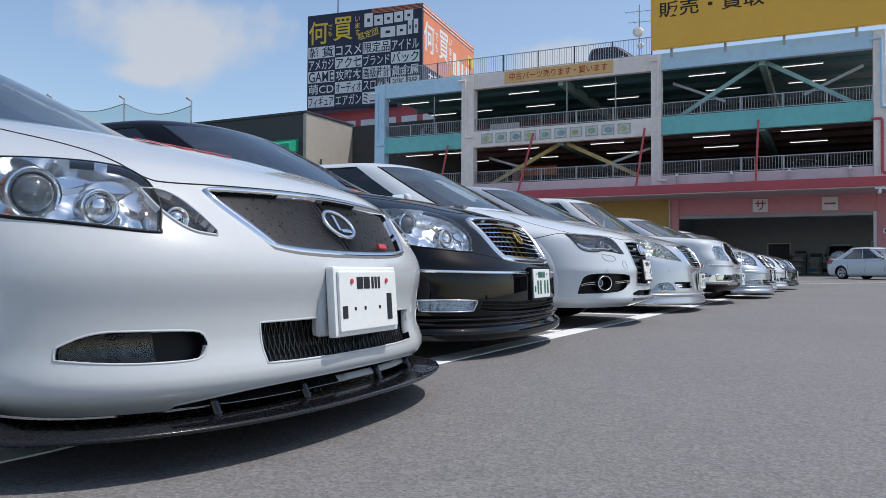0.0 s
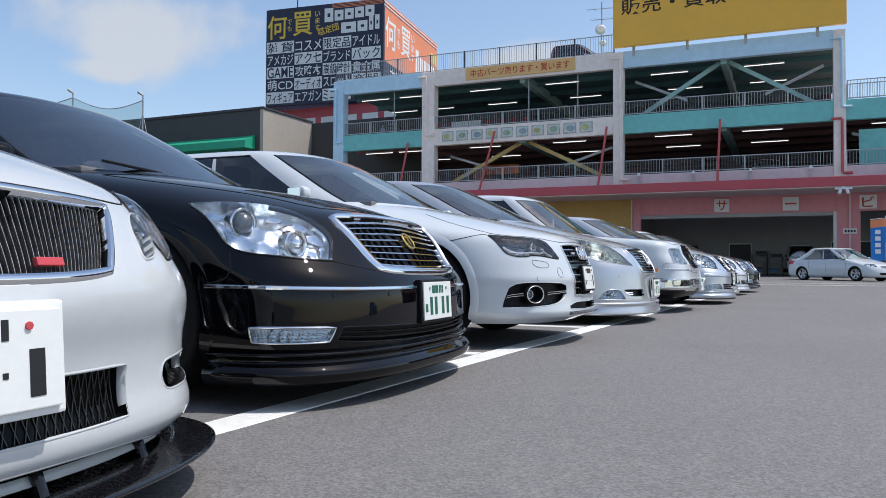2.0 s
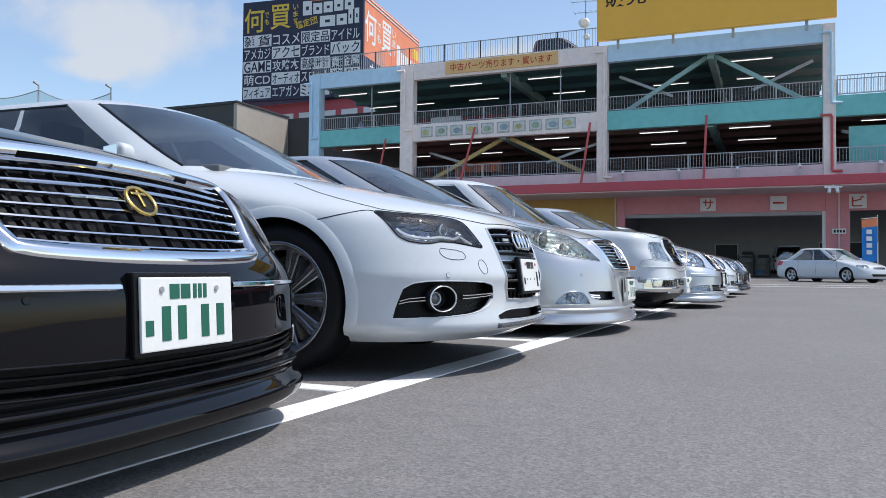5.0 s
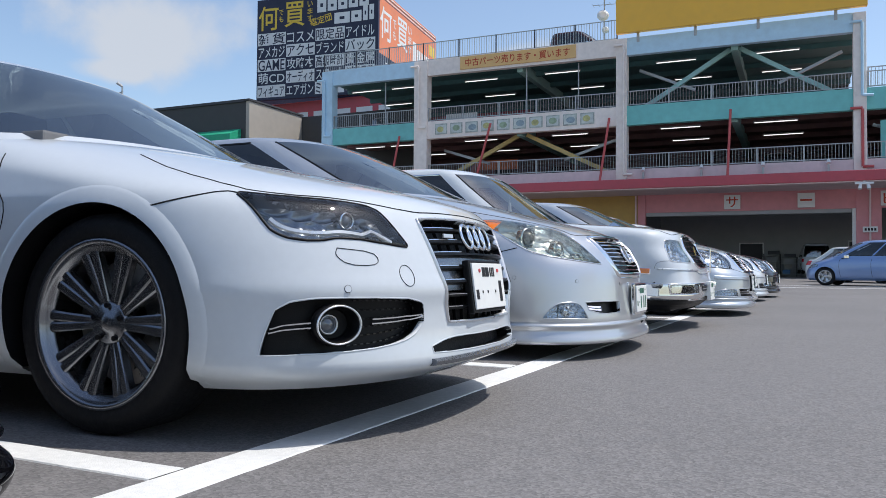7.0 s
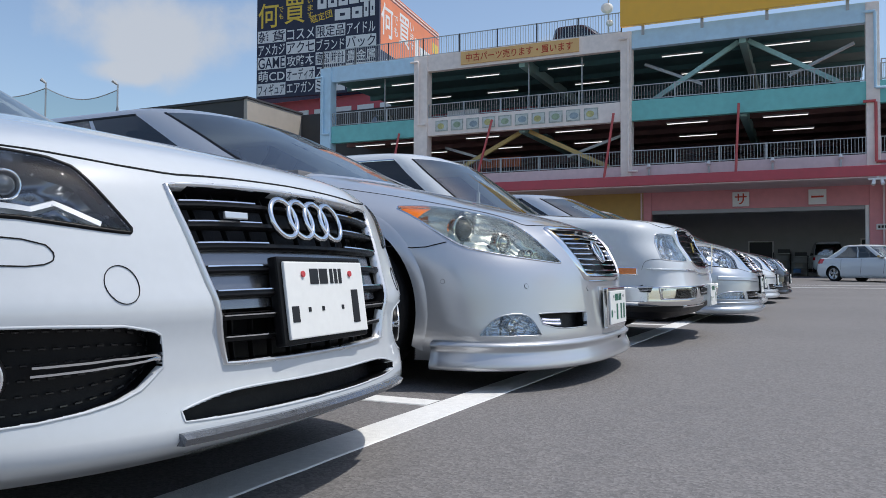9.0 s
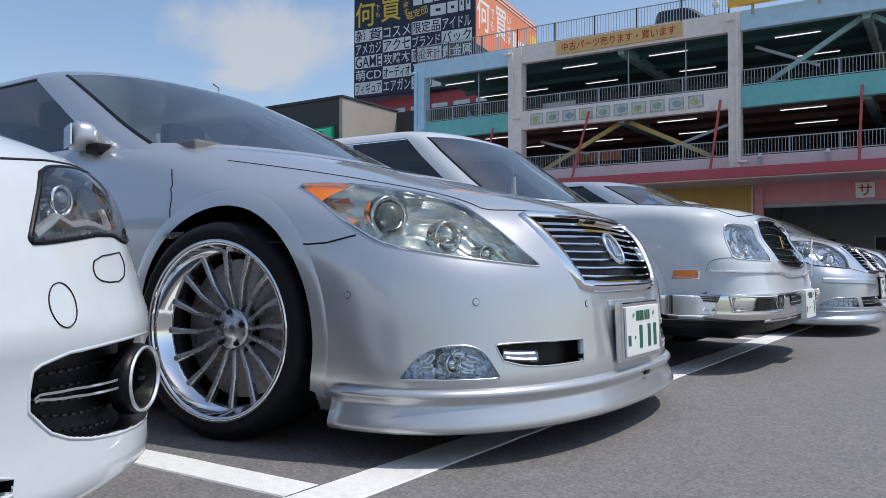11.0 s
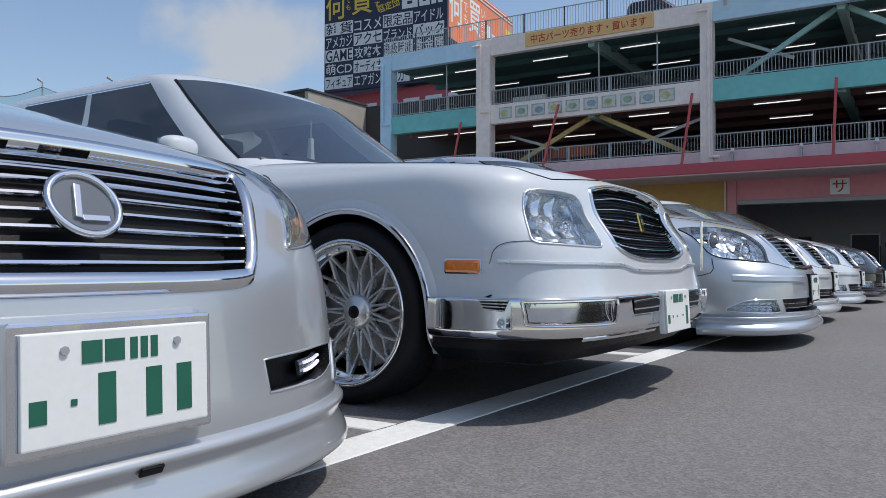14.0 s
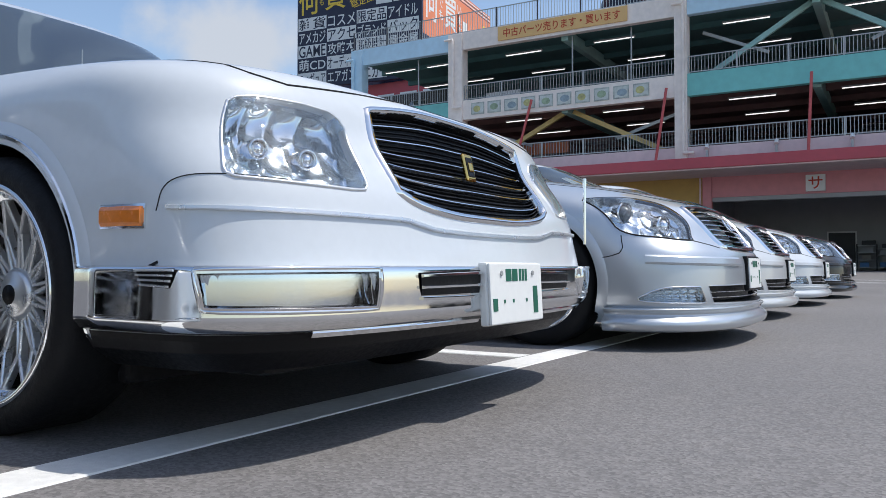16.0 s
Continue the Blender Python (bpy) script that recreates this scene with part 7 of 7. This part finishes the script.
def plain_car(label, paint, place, rows, roof, wheels, base, top, style="five", tail=True, count=44, name="car"):
    c = Car(label, paint, rows, roof, wheels, 0.31, 0.345, place, count=count, name=name)
    p = c.patch([X(-0.52, 0.73), X(-0.3, 0.72), (0.52, 0.64)], [X(-0.5, 0.66), X(-0.25, 0.60), (0.52, 0.60)], nu=16, nv=6)
    c.lamp(p, 0.04, M_BOWL, bulbs=((0.5, 0.5, 0.04, M_PROJECTOR),))
    g = c.patch(both([(0.36, 0.62), (0.0, 0.635)]), both([(0.33, 0.56), (0.0, 0.55)]), nu=20, nv=6)
    o = c.opening("grille", g, 0.03, M_CHROME, 0.012, 0.006)
    c.slats("grille_bar", g, (0.35, 0.7), 0.01, 0.01, M_CHROME, o, -0.012)
    m = c.patch(both([(0.5, 0.36), (0.0, 0.36)]), both([(0.45, 0.26), (0.0, 0.26)]), nu=20, nv=6)
    c.opening("lower_intake", m, 0.03, c.paint, 0.006, 0.002)
    finish(c, base, top, 0.68, 0.52, 0.6, -0.5, style, 0.84, 0.215, 0.2)
    for s in (1, -1):
        kp = np.stack([[(k * s, c.shell.p_of(z)) for k in np.linspace(KF + KS - 1, KF + KS + 5, 8)] for z in np.linspace(0.9, 0.72, 5)])
        c.mesh("tail_lamp", Patch(c.shell, kp=kp).sheet(0.006, 0.006), M_RED_LENS, None, "red tail lamp")
    for x in (wheels[0] - 0.48, wheels[0] - 1.45, wheels[1] + 0.35):
        c.seam([X(x, 0.9), X(x + 0.02, 0.6), X(x - 0.02, 0.3)], 0.01)
    c.mirrors(wheels[0] - 0.55, 0.98, 0.80)
    return c


plain_car("pale silver saloon parked before the workshop", M_WHITE_COOL, pose(3.7, 38.05, 0.1, 0, 0, -41), SEDAN_ROWS, roof_of(0.90, -1.0, 0.79, 1.47, 0.58, -2.0, -3.4, -4.35), (-0.92, -3.62), 0.92, 1.47)
blue_car = plain_car("light blue tall hatchback driving past", M_BLUE, pose(0.01, 34.67, 0.06, 0, 0, 165), HATCH_ROWS, hatch_roof(), (-0.75, -3.3), 0.98, 1.56)
plain_car("white van parked inside the workshop", M_WHITE_COOL, pose(-0.1, 59.6, 0.42, 0, 0, 96), HATCH_ROWS, hatch_roof(1.85, 0.98), (-0.75, -3.3), 1.0, 1.85)
plain_car("dark maroon people carrier on the roof deck", M_MAROON, PARK @ pose(-1.5, 3.2, 13.3), HATCH_ROWS, hatch_roof(1.85, 0.98), (-0.75, -3.3), 1.0, 1.85)
plain_car("silver people carrier on the upper deck", M_SILVER, PARK @ pose(-18.6, 8.0, 9.4, 0, 0, 95), HATCH_ROWS, hatch_roof(1.75, 0.98), (-0.75, -3.3), 1.0, 1.75)
plain_car("pale blue hatchback on the lower deck behind the railing", M_SILVER_BLUE, PARK @ pose(8.2, 2.2, 5.6, 0, 0, -80), HATCH_ROWS, hatch_roof(), (-0.75, -3.3), 0.98, 1.56)
plain_car("dark saloon on the lower deck behind the railing", M_DARK_CAR, PARK @ pose(-5.0, 2.6, 5.6, 0, 0, -85), SEDAN_ROWS, roof_of(0.90, -1.0, 0.79, 1.47, 0.58, -2.0, -3.4, -4.35), (-0.92, -3.62), 0.92, 1.47)
plain_car("grey saloon on the exposed upper deck", M_SILVER_BLUE, PARK @ pose(16.8, 2.4, 9.45, 0, 0, 178), SEDAN_ROWS, roof_of(0.90, -1.0, 0.79, 1.47, 0.58, -2.0, -3.4, -4.35), (-0.92, -3.62), 0.92, 1.47)


def banner():
    """A tall cloth banner on a pole, leaning in the wind."""
    b = thing("banner_flag", pose(3.9, 41.8, 0.13), "blue cloth banner with an orange top on a pole", "banner")
    part("pole", rod(bmesh.new(), (0, 0, 0.1), (0, 0, 2.95), 0.018, 8), M_WHITE, b)
    part("base", box((-0.2, -0.2, 0), (0.2, 0.2, 0.12), 0.03), M_DARK_DOOR, b)
    n = 12
    for name, z0, z1, m in (("cloth", 0.9, 2.45, M_FLAG_BLUE), ("cloth", 2.45, 2.8, M_ORANGE)):
        verts, faces = [], []
        for j in range(n + 1):
            for i in range(7):
                x = -0.62 * i / 6
                z = z0 + (z1 - z0) * j / n
                verts.append((x, 0.06 * math.sin(x * 7 + z * 2), z - 0.06 * (i / 6)))
        for j in range(n):
            for i in range(6):
                faces.append((j * 7 + i, j * 7 + i + 1, j * 7 + 8 + i, j * 7 + 7 + i))
        link_part(name, mesh_of(name, verts, faces, m, True), b)
    for i in range(4):
        part("mark", box((-0.44, -0.085, 1.2 + i * 0.3), (-0.22, -0.075, 1.4 + i * 0.3), 0.004), M_WHITE, b)
    part("top_rod", rod(bmesh.new(), (0, 0, 2.84), (-0.65, 0.02, 2.78), 0.012, 6), M_WHITE, b)


banner()


def canopy_lamp():
    m = PARK @ pose(11.75, -1.0, 4.55)
    l = thing("floodlight", m, "white twin floodlight under the red canopy", "floodlight")
    part("bar", box((-0.42, -0.08, 0.12), (0.42, 0.08, 0.22), 0.02), M_WHITE, l)
    part("stem", box((-0.05, -0.05, 0.2), (0.05, 0.05, 0.32)), M_WHITE, l)
    for x in (-0.16, 0.16):
        part("lamp_head", rod(bmesh.new(), (x, 0, 0.14), (x * 1.3, -0.12, -0.12), 0.07, 10, 0.09), M_WHITE, l)


canopy_lamp()


def workshop_goods():
    """Racks and a stand at the back of the workshop."""
    for x, h, label in ((2.6, 1.9, "dark steel tool rack in the workshop"), (7.2, 1.5, "grey parts shelf in the workshop"), (8.2, 1.3, "low workshop cabinet with boxes")):
        r = thing("tool_rack", PARK @ pose(x, 11.9, 0.01), label, "rack", "workshop racks")
        for dx in (-0.5, 0.5):
            part("upright", box((dx - 0.03, -0.25, 0), (dx + 0.03, 0.25, h), 0.005), M_DARK_DOOR, r)
        for k in range(4):
            z = 0.15 + k * (h - 0.25) / 3
            part("shelf", box((-0.469, -0.25, z), (0.469, 0.25, z + 0.04), 0.005), M_GALV, r)
            part("carton", box((-0.35 + 0.1 * (k % 2), -0.18, z + 0.042), (0.1 + 0.12 * k, 0.18, z + 0.3), 0.01), (M_SHEET_BLUE, M_TAN_WALL, M_GARAGE, M_DARK_DOOR)[k], r)


workshop_goods()


# ---- movement ----
def motions():
    """The blue hatchback crosses the yard, its wheels rolling."""
    spots = [(0.0, 39.9, 24.2, 165), (4.0, 17.1, 30.2, 165), (6.6, 2.29, 34.07, 165), (7.0, 0.01, 34.67, 165), (7.4, -2.27, 35.27, 165), (7.8, -4.55, 35.85, 166),
             (8.6, -9.1, 36.8, 170), (9.6, -14.8, 37.5, 175), (10.6, -20.5, 37.8, 179), (12.0, -28.5, 37.85, 180), (16.0, -50.0, 37.85, 180)]
    walk(blue_car.root, [(t, pose(x, y, ground_z(y), 0, 0, a)) for t, x, y, a in spots])
    times = [s[0] for s in spots]
    way = [0.0]
    for a, b in zip(spots, spots[1:]):
        way.append(way[-1] + math.hypot(b[1] - a[1], b[2] - a[2]))
    wheels = [o for o in blue_car.root.children if o.name.startswith("wheel") and not o.name.startswith("wheel_arch")]
    for o in wheels:
        rest = o.matrix_basis.copy()
        sense = 1 if rest.translation.y < 0 else -1
        rows = []
        for i in range(0, 321):
            t = i * 0.05
            d = float(np.interp(t, times, way))
            rows.append((t, rest @ pose(0, 0, 0, 0, sense * math.degrees(d / 0.31), 0)))
        walk(o, rows)


motions()
